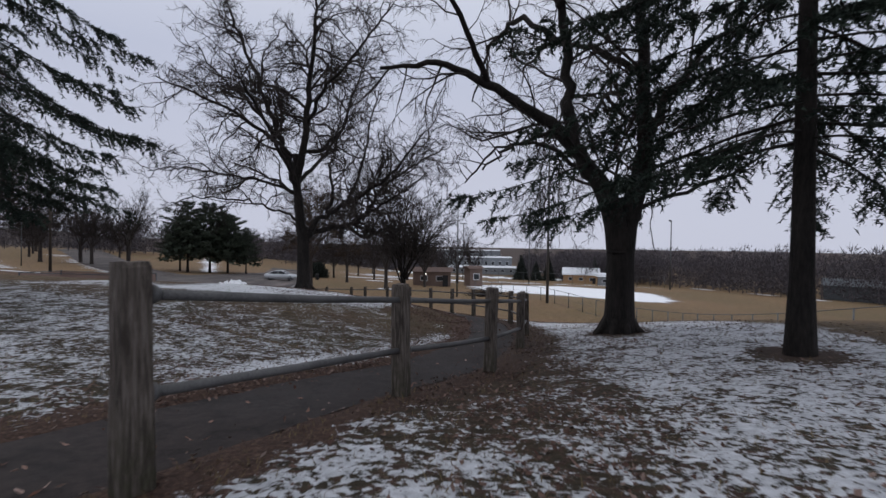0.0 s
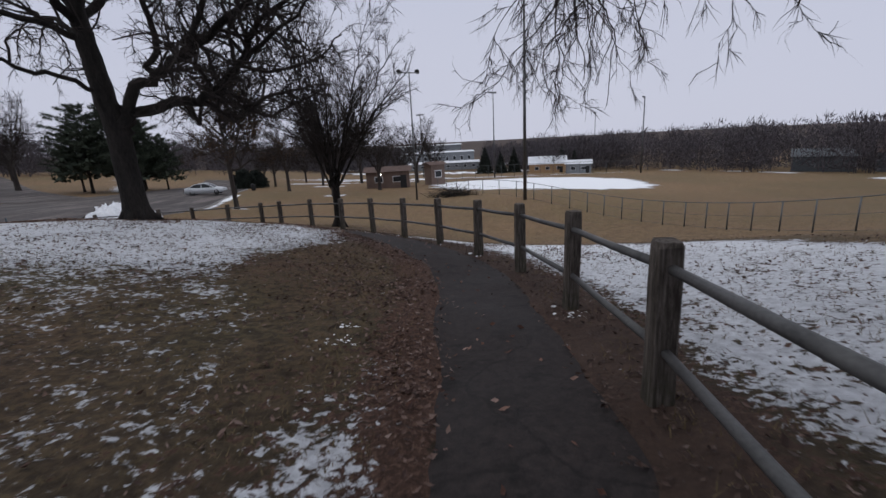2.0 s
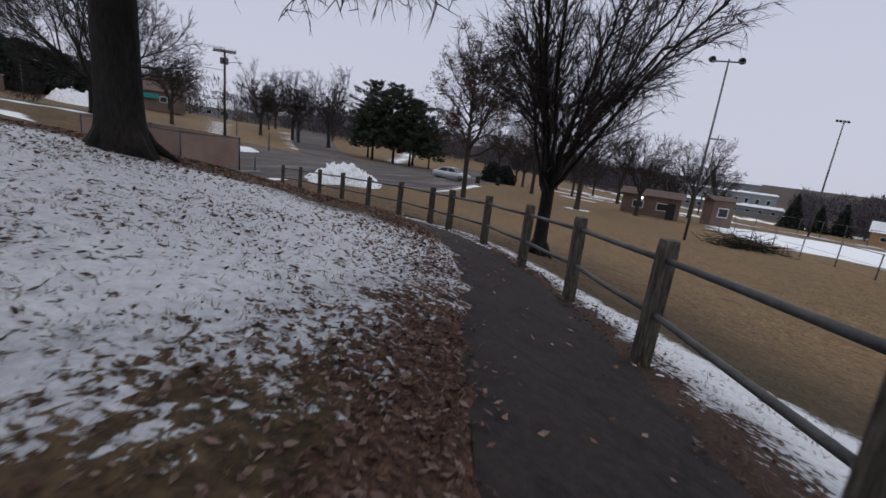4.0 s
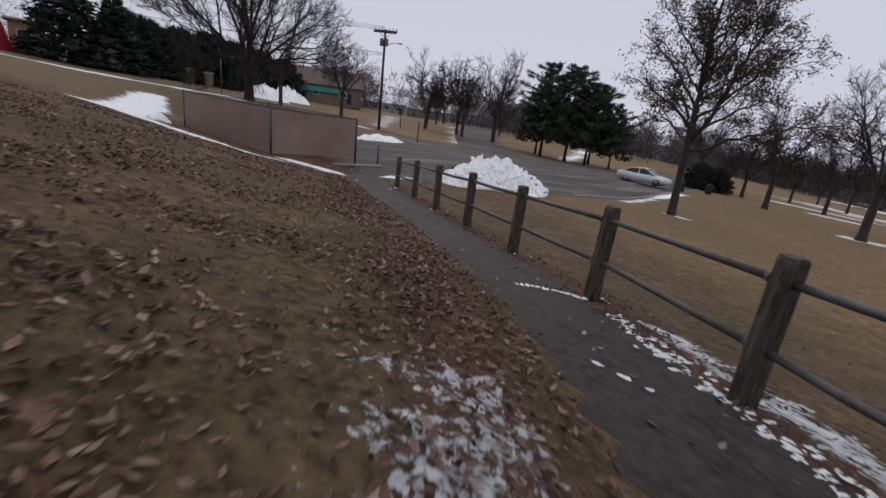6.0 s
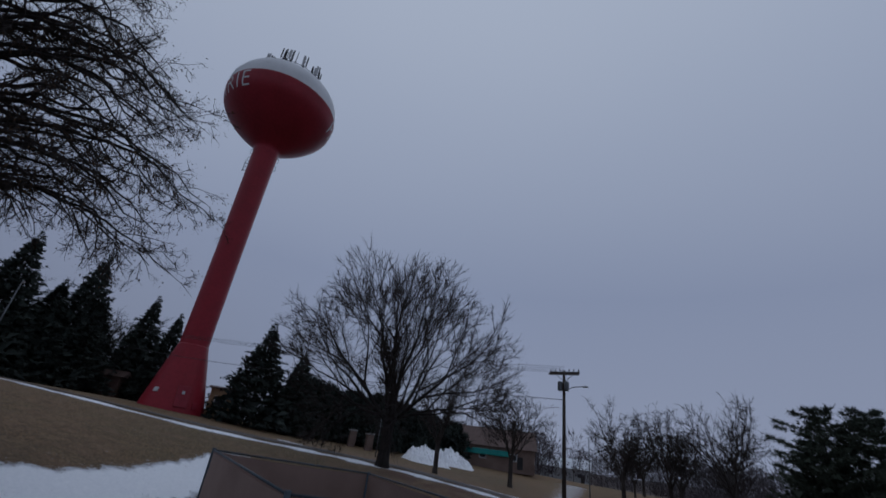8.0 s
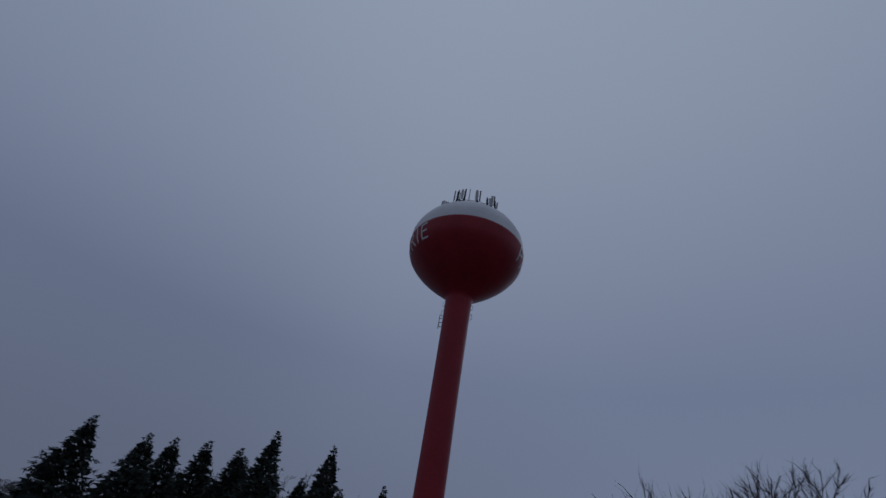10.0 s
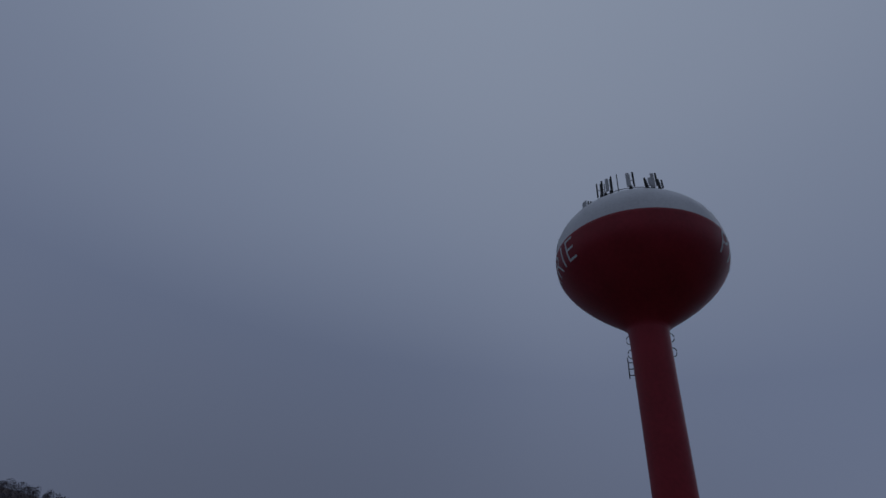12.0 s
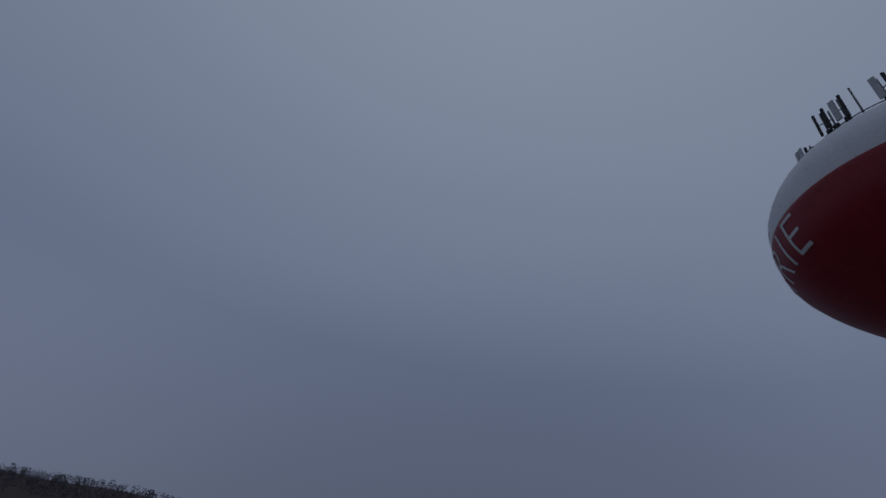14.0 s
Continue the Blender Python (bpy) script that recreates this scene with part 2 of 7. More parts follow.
POLE_WOOD = surface("utility_pole_wood", (0.030, 0.024, 0.020), (0.09, 0.07, 0.058), 0.9, stretch=(2, 2, 0.2), fine=18, bump=0.4)
DARK = surface("dark_plastic", (0.012, 0.012, 0.013), (0.03, 0.03, 0.032), 0.6, bump=0.1)
PALE = surface("pale_grey_plastic", (0.36, 0.37, 0.38), (0.50, 0.51, 0.52), 0.5, bump=0.05)
RUBBER = surface("tyre_rubber", (0.012, 0.012, 0.012), (0.022, 0.022, 0.022), 0.9, bump=0.1)
CAR_PAINT = surface("silver_car_paint", (0.46, 0.48, 0.50), (0.56, 0.58, 0.60), 0.3, 0.3, coarse=0.5, bump=0)
CAR_GLASS = surface("dark_car_glass", (0.015, 0.017, 0.02), (0.025, 0.028, 0.03), 0.1, bump=0)
CONCRETE = surface("kerb_concrete", (0.20, 0.195, 0.19), (0.32, 0.31, 0.30), 0.9, bump=0.3)
BROWN_WALL = surface("brown_brick_wall", (0.12, 0.085, 0.07), (0.20, 0.145, 0.12), 0.9, coarse=0.5, fine=6, bump=0.3)
GREY_WALL = surface("pale_siding", (0.30, 0.31, 0.32), (0.44, 0.45, 0.46), 0.8, bump=0.1)
TEAL = surface("teal_metal", (0.02, 0.20, 0.18), (0.04, 0.28, 0.25), 0.6, bump=0)
ROOF_BROWN = surface("brown_roof", (0.085, 0.060, 0.052), (0.14, 0.095, 0.08), 0.9, bump=0.3)
TAN = surface("tan_wall", (0.34, 0.22, 0.12), (0.46, 0.30, 0.17), 0.8, bump=0.1)
INK = surface("navy_paint", (0.02, 0.03, 0.09), (0.03, 0.05, 0.13), 0.5, bump=0)


def post_wood():
    """Weathered grey timber with dark runs down the grain and green growth near the ground."""
    m, nt, bsdf = blank("weathered_post_wood", 0.9)

    def grain(scale, stretch):
        tc, mp = nt.nodes.new("ShaderNodeTexCoord"), nt.nodes.new("ShaderNodeMapping")
        mp.inputs["Scale"].default_value = stretch
        n = nt.nodes.new("ShaderNodeTexNoise")
        n.inputs["Scale"].default_value, n.inputs["Detail"].default_value, n.inputs["Roughness"].default_value = scale, 6.0, 0.65
        nt.links.new(tc.outputs["Object"], mp.inputs["Vector"])
        nt.links.new(mp.outputs["Vector"], n.inputs["Vector"])
        return n.outputs["Fac"], tc

    fine, tc = grain(34, (1.8, 1.8, 0.14))
    broad, _ = grain(7, (1.6, 1.6, 0.35))
    spots, _ = grain(13, (1, 1, 1))
    col = ramp_node(nt, fine, [(0.34, (0.035, 0.028, 0.023)), (0.5, (0.092, 0.077, 0.065)), (0.66, (0.165, 0.142, 0.124))])
    col = mix_node(nt, ramp_node(nt, broad, [(0.50, (0, 0, 0)), (0.62, (0.8, 0.8, 0.8))]), col, (0.026, 0.020, 0.016))
    split_ = nt.nodes.new("ShaderNodeSeparateXYZ")
    nt.links.new(tc.outputs["Object"], split_.inputs["Vector"])
    low = math_node(nt, "SUBTRACT", 0.9, math_node(nt, "MULTIPLY", split_.outputs["Z"], 1.9), True)
    growth = math_node(nt, "MULTIPLY", low, math_node(nt, "MULTIPLY", math_node(nt, "SUBTRACT", spots, 0.38), 4.0, True), True)
    col = mix_node(nt, math_node(nt, "MULTIPLY", growth, 0.7), col, (0.040, 0.044, 0.018))
    nt.links.new(col, bsdf.inputs["Base Color"])
    nt.links.new(bump_node(nt, fine, 0.8, 0.012), bsdf.inputs["Normal"])
    return m


POST_WOOD = post_wood()


def asphalt(name, dark, light, wet, drying=False, worn=False):
    m, nt, bsdf = blank(name, 0.85)
    n1, n2, n3 = noise_node(nt, 0.5, 5), noise_node(nt, 90, 3), noise_node(nt, 3.2, 6, 0.7)
    col = ramp_node(nt, n1.outputs["Fac"], [(0.3, dark), (0.7, light)])
    col = mix_node(nt, math_node(nt, "MULTIPLY", n2.outputs["Fac"], 0.55), col, tuple(min(1, c * 1.9) for c in light))
    col = mix_node(nt, ramp_node(nt, n3.outputs["Fac"], [(0.52, (0, 0, 0)), (0.68, (1, 1, 1))]), col, tuple(c * 0.65 for c in dark))
    # hairline cracks
    vor = nt.nodes.new("ShaderNodeTexVoronoi")
    vor.feature = "DISTANCE_TO_EDGE"
    vor.inputs["Scale"].default_value = 0.42
    tc = nt.nodes.new("ShaderNodeTexCoord")
    wob = noise_node(nt, 2.2, 4)
    shift = nt.nodes.new("ShaderNodeVectorMath")
    shift.operation = "MULTIPLY_ADD"
    shift.inputs[1].default_value = (0.55, 0.55, 0.0)
    nt.links.new(wob.outputs["Color"], shift.inputs[0])
    nt.links.new(tc.outputs["Object"], shift.inputs[2])
    nt.links.new(shift.outputs["Vector"], vor.inputs["Vector"])
    crack = ramp_node(nt, vor.outputs["Distance"], [(0.0, (0.5, 0.5, 0.5)), (0.004, (0.4, 0.4, 0.4)), (0.009, (0, 0, 0))])
    grit = noise_node(nt, 14, 4, 0.7)
    col = mix_node(nt, 1.0, col, ramp_node(nt, grit.outputs["Fac"], [(0.32, (0.62, 0.62, 0.62)), (0.5, (1, 1, 1)), (0.7, (1.5, 1.45, 1.4))]), "MULTIPLY")
    col = mix_node(nt, crack, col, tuple(c * 0.35 for c in dark))
    if worn:
        # long pale wheel tracks and scuffs, with darker patched ground between
        tc2, mp = nt.nodes.new("ShaderNodeTexCoord"), nt.nodes.new("ShaderNodeMapping")
        mp.inputs["Scale"].default_value, mp.inputs["Rotation"].default_value = (0.75, 0.09, 1.0), (0, 0, radians(-20))
        tracks = nt.nodes.new("ShaderNodeTexNoise")
        tracks.inputs["Scale"].default_value, tracks.inputs["Detail"].default_value, tracks.inputs["Roughness"].default_value = 1.0, 5.0, 0.65
        nt.links.new(tc2.outputs["Object"], mp.inputs["Vector"])
        nt.links.new(mp.outputs["Vector"], tracks.inputs["Vector"])
        col = mix_node(nt, 1.0, col, ramp_node(nt, tracks.outputs["Fac"], [(0.36, (0.66, 0.65, 0.64)), (0.5, (1, 1, 1)), (0.66, (2.1, 2.05, 2.0))]), "MULTIPLY")
    if drying:
        a = nt.nodes.new("ShaderNodeAttribute")
        a.attribute_name = "dry"
        col = mix_node(nt, a.outputs["Fac"], col, mix_node(nt, 1.0, col, (2.35, 2.5, 2.5), "MULTIPLY"))
    nt.links.new(col, bsdf.inputs["Base Color"])
    nt.links.new(ramp_node(nt, n1.outputs["Fac"], [(0.3, (wet,) * 3), (0.7, (0.95,) * 3)]), bsdf.inputs["Roughness"])
    nt.links.new(bump_node(nt, n2.outputs["Fac"], 0.6, 0.006), bsdf.inputs["Normal"])
    return m


PATH_ASPHALT = asphalt("path_asphalt", (0.0122, 0.0094, 0.0088), (0.0232, 0.0180, 0.0170), 0.7, True)
LOT_ASPHALT = asphalt("lot_asphalt", (0.040, 0.034, 0.033), (0.070, 0.061, 0.059), 0.75, worn=True)


def ground_material():
    """Dead grass, leaf litter and thin patchy snow; how much lies where comes from the mesh's own values."""
    m, nt, bsdf = blank("winter_ground", 0.92)

    def value(name):
        a = nt.nodes.new("ShaderNodeAttribute")
        a.attribute_name = name
        return a.outputs["Fac"]

    big, mid, fine, blades = noise_node(nt, 0.35, 4), noise_node(nt, 2.6, 6, 0.62), noise_node(nt, 11, 5, 0.65), noise_node(nt, 55, 3, 0.7, distort=1.5)
    # dead grass: tan to olive
    grass = ramp_node(nt, mid.outputs["Fac"], [(0.3, (0.075, 0.050, 0.028)), (0.5, (0.130, 0.087, 0.050)), (0.72, (0.19, 0.130, 0.075))])
    grass = mix_node(nt, ramp_node(nt, big.outputs["Fac"], [(0.40, (0.15, 0.15, 0.15)), (0.62, (0.75, 0.75, 0.75))]), grass, (0.085, 0.083, 0.040))
    grass = mix_node(nt, 1.0, grass, ramp_node(nt, fine.outputs["Fac"], [(0.36, (0.36, 0.34, 0.32)), (0.5, (0.95, 0.95, 0.95)), (0.64, (1.75, 1.72, 1.65))]), "MULTIPLY")
    gold = ramp_node(nt, mid.outputs["Fac"], [(0.3, (0.155, 0.116, 0.062)), (0.7, (0.285, 0.212, 0.115))])
    gold = mix_node(nt, ramp_node(nt, noise_node(nt, 0.06, 3).outputs["Fac"], [(0.42, (0, 0, 0)), (0.62, (0.7, 0.7, 0.7))]), gold, (0.155, 0.140, 0.068))
    gold = mix_node(nt, 1.0, gold, ramp_node(nt, fine.outputs["Fac"], [(0.36, (0.5, 0.47, 0.44)), (0.5, (0.98, 0.97, 0.95)), (0.64, (1.55, 1.52, 1.45))]), "MULTIPLY")
    grass = mix_node(nt, value("gold"), grass, gold)
    # leaf litter: red-brown to pinkish tan
    shreds = noise_node(nt, 24, 5, 0.75, distort=0.8)
    litter = ramp_node(nt, shreds.outputs["Fac"], [(0.34, (0.030, 0.016, 0.011)), (0.48, (0.105, 0.056, 0.038)), (0.58, (0.19, 0.112, 0.080)), (0.68, (0.33, 0.22, 0.17))])
    dry = value("dry")
    tuft = noise_node(nt, 0.9, 3, 0.6)
    thin = math_node(nt, "MULTIPLY", math_node(nt, "MULTIPLY", dry, 0.6), math_node(nt, "MULTIPLY", math_node(nt, "SUBTRACT", tuft.outputs["Fac"], 0.46), 5.0, True))
    grass = mix_node(nt, thin, grass, ramp_node(nt, mid.outputs["Fac"], [(0.3, (0.12, 0.083, 0.048)), (0.7, (0.26, 0.185, 0.11))]))
    leaf_fac = math_node(nt, "GREATER_THAN", math_node(nt, "ADD", math_node(nt, "SUBTRACT", value("leaf"), math_node(nt, "MULTIPLY", thin, 0.45)), math_node(nt, "MULTIPLY", math_node(nt, "SUBTRACT", fine.outputs["Fac"], 0.5), 1.6)), 0.5)
    col = mix_node(nt, leaf_fac, grass, litter)
    col = mix_node(nt, math_node(nt, "MULTIPLY", blades.outputs["Fac"], 0.6), col, (0.034, 0.022, 0.014), "MIX")
    # damp turf is darker than the dry slope
    col = mix_node(nt, dry, mix_node(nt, 1.0, col, (0.54, 0.53, 0.53), "MULTIPLY"), mix_node(nt, 1.0, col, (1.12, 0.98, 0.92), "MULTIPLY"))
    bare = value("bare")
    col = mix_node(nt, bare, col, ramp_node(nt, mid.outputs["Fac"], [(0.3, (0.030, 0.020, 0.015)), (0.7, (0.07, 0.045, 0.033))]))
    # snow lies where the mesh says, broken up by grass and leaves
    flecks = noise_node(nt, 14.0, 5, 0.66, distort=0.5)
    mottle = math_node(nt, "ADD", math_node(nt, "MULTIPLY", flecks.outputs["Fac"], 0.62), math_node(nt, "MULTIPLY", mid.outputs["Fac"], 0.38))
    amount = math_node(nt, "ADD", value("snow"), math_node(nt, "MULTIPLY", math_node(nt, "SUBTRACT", mottle, 0.5), 3.2))
    snow_fac = math_node(nt, "MULTIPLY", math_node(nt, "SUBTRACT", amount, 0.45), 8.0, True)
    white = ramp_node(nt, fine.outputs["Fac"], [(0.3, (0.36, 0.37, 0.40)), (0.7, (0.66, 0.68, 0.72))])
    deep = math_node(nt, "MULTIPLY", math_node(nt, "SUBTRACT", value("snow"), 0.66), 4.5, True)
    white = mix_node(nt, deep, white, ramp_node(nt, fine.outputs["Fac"], [(0.3, (0.78, 0.80, 0.83)), (0.7, (0.92, 0.93, 0.95))]))
    col = mix_node(nt, snow_fac, col, white)
    nt.links.new(col, bsdf.inputs["Base Color"])
    relief = math_node(nt, "ADD", math_node(nt, "MULTIPLY", blades.outputs["Fac"], 0.5), math_node(nt, "MULTIPLY", fine.outputs["Fac"], 1.0))
    relief = math_node(nt, "ADD", relief, math_node(nt, "MULTIPLY", snow_fac, 0.35))
    nt.links.new(bump_node(nt, relief, 0.65, 0.045), bsdf.inputs["Normal"])
    return m


GROUND = ground_material()


def leaf_material(name, wet):
    m, nt, bsdf = blank(name, 0.85 if wet > 0.8 else 0.6)
    geo = nt.nodes.new("ShaderNodeNewGeometry")
    col = ramp_node(nt, geo.outputs["Random Per Island"], [(0.0, (0.06, 0.029, 0.021)), (0.35, (0.125, 0.066, 0.047)), (0.62, (0.22, 0.138, 0.105)), (0.86, (0.35, 0.245, 0.20)), (1.0, (0.48, 0.38, 0.33))])
    n = noise_node(nt, 40, 3)
    col = mix_node(nt, math_node(nt, "MULTIPLY", n.outputs["Fac"], 0.5), col, (0.05, 0.028, 0.02))
    col = mix_node(nt, 1.0, col, (wet * 1.03, wet * 0.97, wet * 0.97), "MULTIPLY")
    nt.links.new(col, bsdf.inputs["Base Color"])
    return m


LEAF = leaf_material("dry_fallen_leaf", 1.0)
DAMP_LEAF = leaf_material("damp_fallen_leaf", 0.58)
SODDEN_LEAF = leaf_material("sodden_fallen_leaf", 0.36)
BLADE = surface("dead_grass_blade", (0.075, 0.055, 0.028), (0.18, 0.135, 0.072), 0.9, bump=0, island=0.6)


# ---- helpers for building ----
def mesh_of(name, verts, faces, materials, smooth=False, indices=None):
    me = bpy.data.meshes.new(name)
    me.from_pydata([tuple(v) for v in verts], [], faces)
    for m in (materials if isinstance(materials, (list, tuple)) else [materials]):
        me.materials.append(m)
    if smooth:
        me.polygons.foreach_set("use_smooth", [True] * len(me.polygons))
    if indices is not None:
        me.polygons.foreach_set("material_index", indices)
    me.update()
    return me


def part(name, bm, material, parent, label="", smooth=False):
    """Links a bmesh, or a ready mesh, as one part under a thing."""
    if isinstance(bm, bmesh.types.BMesh):
        me = bpy.data.meshes.new(name)
        bm.to_mesh(me)
        bm.free()
        me.materials.append(material)
        if smooth:
            me.polygons.foreach_set("use_smooth", [True] * len(me.polygons))
    else:
        me = bm
    ob = new(name, me)
    ob.parent = parent
    if label:
        tagged(ob, label)
    return ob


def thing(name, place, label, category, group="", kind="", turn=0.0):
    ob = new(name)
    ob.empty_display_size = 0.2
    ob.matrix_world = pose(*place, 0, 0, turn)
    return tagged(ob, label, category, group, kind)


def add_box(bm, cx, cy, cz, sx, sy, sz, bevel=0.0, m=None):
    made = bmesh.ops.create_cube(bm, size=1.0, matrix=Matrix.Translation((cx, cy, cz)) @ Matrix.Diagonal((sx, sy, sz, 1)))
    if bevel:
        edges = list({e for v in made["verts"] for e in v.link_edges})
        made = bmesh.ops.bevel(bm, geom=edges, offset=bevel, segments=1, affect="EDGES", profile=0.5)
    if m is not None:
        bmesh.ops.transform(bm, matrix=m, verts=made["verts"])
    return made


def box(cx, cy, cz, sx, sy, sz, bevel=0.01):
    bm = bmesh.new()
    add_box(bm, cx, cy, cz, sx, sy, sz, bevel)
    return bm


class Tubes:
    """Gathers many tapering tubes into one mesh."""

    def __init__(self):
        self.verts, self.faces = [], []

    def add(self, pts, radii, sides, cap=False):
        pts = np.asarray(pts, float)
        n = len(pts)
        tan = np.gradient(pts, axis=0)
        tan /= np.maximum(np.linalg.norm(tan, axis=1), 1e-9)[:, None]
        ref = np.array([0.0, 0.0, 1.0]) if abs(tan[:, 2]).mean() < 0.8 else np.array([1.0, 0.0, 0.0])
        u = np.cross(tan, ref)
        u /= np.maximum(np.linalg.norm(u, axis=1), 1e-9)[:, None]
        v = np.cross(tan, u)
        a = np.arange(sides) * 2 * np.pi / sides
        ring = (np.cos(a)[None, :, None] * u[:, None] + np.sin(a)[None, :, None] * v[:, None]) * np.asarray(radii, float)[:, None, None] + pts[:, None]
        base = len(self.verts)
        self.verts.extend(map(tuple, ring.reshape(-1, 3)))
        for i in range(n - 1):
            o = base + i * sides
            for k in range(sides):
                j = (k + 1) % sides
                self.faces.append((o + k, o + j, o + sides + j, o + sides + k))
        if cap:
            self.faces.append(tuple(base + k for k in range(sides))[::-1])
            self.faces.append(tuple(base + (n - 1) * sides + k for k in range(sides)))

    def mesh(self, name, material, smooth=True):
        return mesh_of(name, self.verts, self.faces, material, smooth)


def rod(a, b, r, sides=8, r2=None):
    t = Tubes()
    t.add([a, b], [r, r if r2 is None else r2], sides, True)
    return t


def revolve(profile, sides, z0=0.0):
    """A solid of revolution about z from rows of height and radius."""
    verts, faces = [], []
    for z, r in profile:
        for k in range(sides):
            a = 2 * math.pi * k / sides
            verts.append((r * math.cos(a), r * math.sin(a), z + z0))
    for i in range(len(profile) - 1):
        for k in range(sides):
            j = (k + 1) % sides
            faces.append((i * sides + k, i * sides + j, (i + 1) * sides + j, (i + 1) * sides + k))
    return verts, faces


def smooth_rows(rows, n):
    """Catmull-Rom through rows of numbers."""
    p = np.asarray(rows, float)
    p = np.concatenate([[2 * p[0] - p[1]], p, [2 * p[-1] - p[-2]]])
    out = []
    for i in range(1, len(p) - 2):
        p0, p1, p2, p3 = p[i - 1:i + 3]
        for k in range(n):
            t = k / n
            out.append(0.5 * (2 * p1 + (p2 - p0) * t + (2 * p0 - 5 * p1 + 4 * p2 - p3) * t * t + (3 * p1 - p0 - 3 * p2 + p3) * t ** 3))
    out.append(p[-2])
    return np.array(out)


def fade(x, lo, hi):
    """0 below lo, 1 above hi, smooth between (either way round)."""
    t = np.clip((np.asarray(x, float) - lo) / (hi - lo), 0, 1)
    return t * t * (3 - 2 * t)


def streak(xs, ys, a, b, r):
    """1 on the stretch from a to b, fading out over r."""
    a, b = np.array(a), np.array(b)
    d = b - a
    t = np.clip(((xs - a[0]) * d[0] + (ys - a[1]) * d[1]) / (d @ d), 0, 1)
    gap = np.hypot(xs - a[0] - t * d[0], ys - a[1] - t * d[1])
    return 1 - fade(gap, r * 0.75, r * 1.35)


# ---- ground: one sheet to the horizon ----
def steps(lo, hi, fine, grow, far_lo, far_hi):
    mid = list(np.arange(lo, hi + 1e-6, fine))
    left, right, s = [], [], fine
    x = lo
    while x > far_lo:
        s *= grow
        x -= s
        left.append(x)
    x, s = hi, fine
    while x < far_hi:
        s *= grow
        x += s
        right.append(x)
    return np.array(left[::-1] + mid + right)


def far_rise(xs, ys):
    """Low hills round the horizon."""
    r = np.hypot(xs, ys - 20)
    a = np.arctan2(ys - 20, xs)
    south = np.exp(-((np.mod(a + 2 * np.pi, 2 * np.pi) - 4.85) / 0.55) ** 2)
    east = 1 - 0.97 * np.exp(-((a - 0.72) / 1.15) ** 4)
    return fade(r, 230, 900) * east * (16 + 4 * np.sin(3 * a + 0.7) + 2 * np.sin(7 * a) + 2.5 * np.sin(23 * a) + 24 * south)


def land(xs, ys):
    return heights(xs, ys) + far_rise(np.asarray(xs, float).ravel(), np.asarray(ys, float).ravel())


# old snow: from, to, half width
DRIFTS = (((-23.0, 24.75), (-31.0, 27.5), 1.15), ((-31.0, 27.5), (-35.0, 28.6), 0.95), ((-22.6, 24.8), (-19.9, 25.9), 0.95), ((-19.9, 25.9), (-18.0, 26.6), 0.8), ((-18.0, 26.6), (-17.2, 27.3), 0.55), ((-17.2, 27.3), (-17.2, 28.3), 0.26),
                    ((-18.1, 29.7), (-16.9, 30.4), 0.62), ((84, 122), (90, 98), 0.8), ((90, 98), (86, 72), 0.7), ((86, 72), (80, 44), 0.6), ((-31, 57.6), (-31.9, 56.6), 0.25), ((-29.4, 55.6), (-29.8, 56.5), 0.2), ((-31.2, 69), (-32.6, 70.4), 0.35),
                    ((-16.9, 33.3), (-17.3, 34.8), 0.35), ((-28.7, 39.2), (-29.5, 43.4), 0.85), ((-47, 6), (-44.6, 18), 0.95), ((-44.6, 18), (-42.6, 29.4), 0.9),
                    ((-42.6, 29.4), (-37, 46), 0.8), ((-53, 8), (-50, 30), 0.8), ((-50, 30), (-46, 50), 0.9), ((-60, 33), (-50, 40), 1.6), ((-13.7, 48), (-15.2, 58), 0.22), ((-15.2, 58), (-16.0, 66), 0.5), ((-17.6, 67), (-27, 112), 0.9),
                    ((-37, 80), (-60, 130), 1.2), ((-43, 64), (-75, 95), 0.7), ((-11.9, 48.3), (-10.6, 49.2), 0.35), ((-11.8, 72), (-9.8, 72.6), 0.4), ((-4.5, 62.4), (-2.4, 63.2), 0.4), ((-55, 60), (-80, 80), 1.0),
                    ((-13, 82), (-4, 84), 0.8), ((-14, 96), (10, 100), 1.2), ((-6, 110), (20, 116), 2.0))


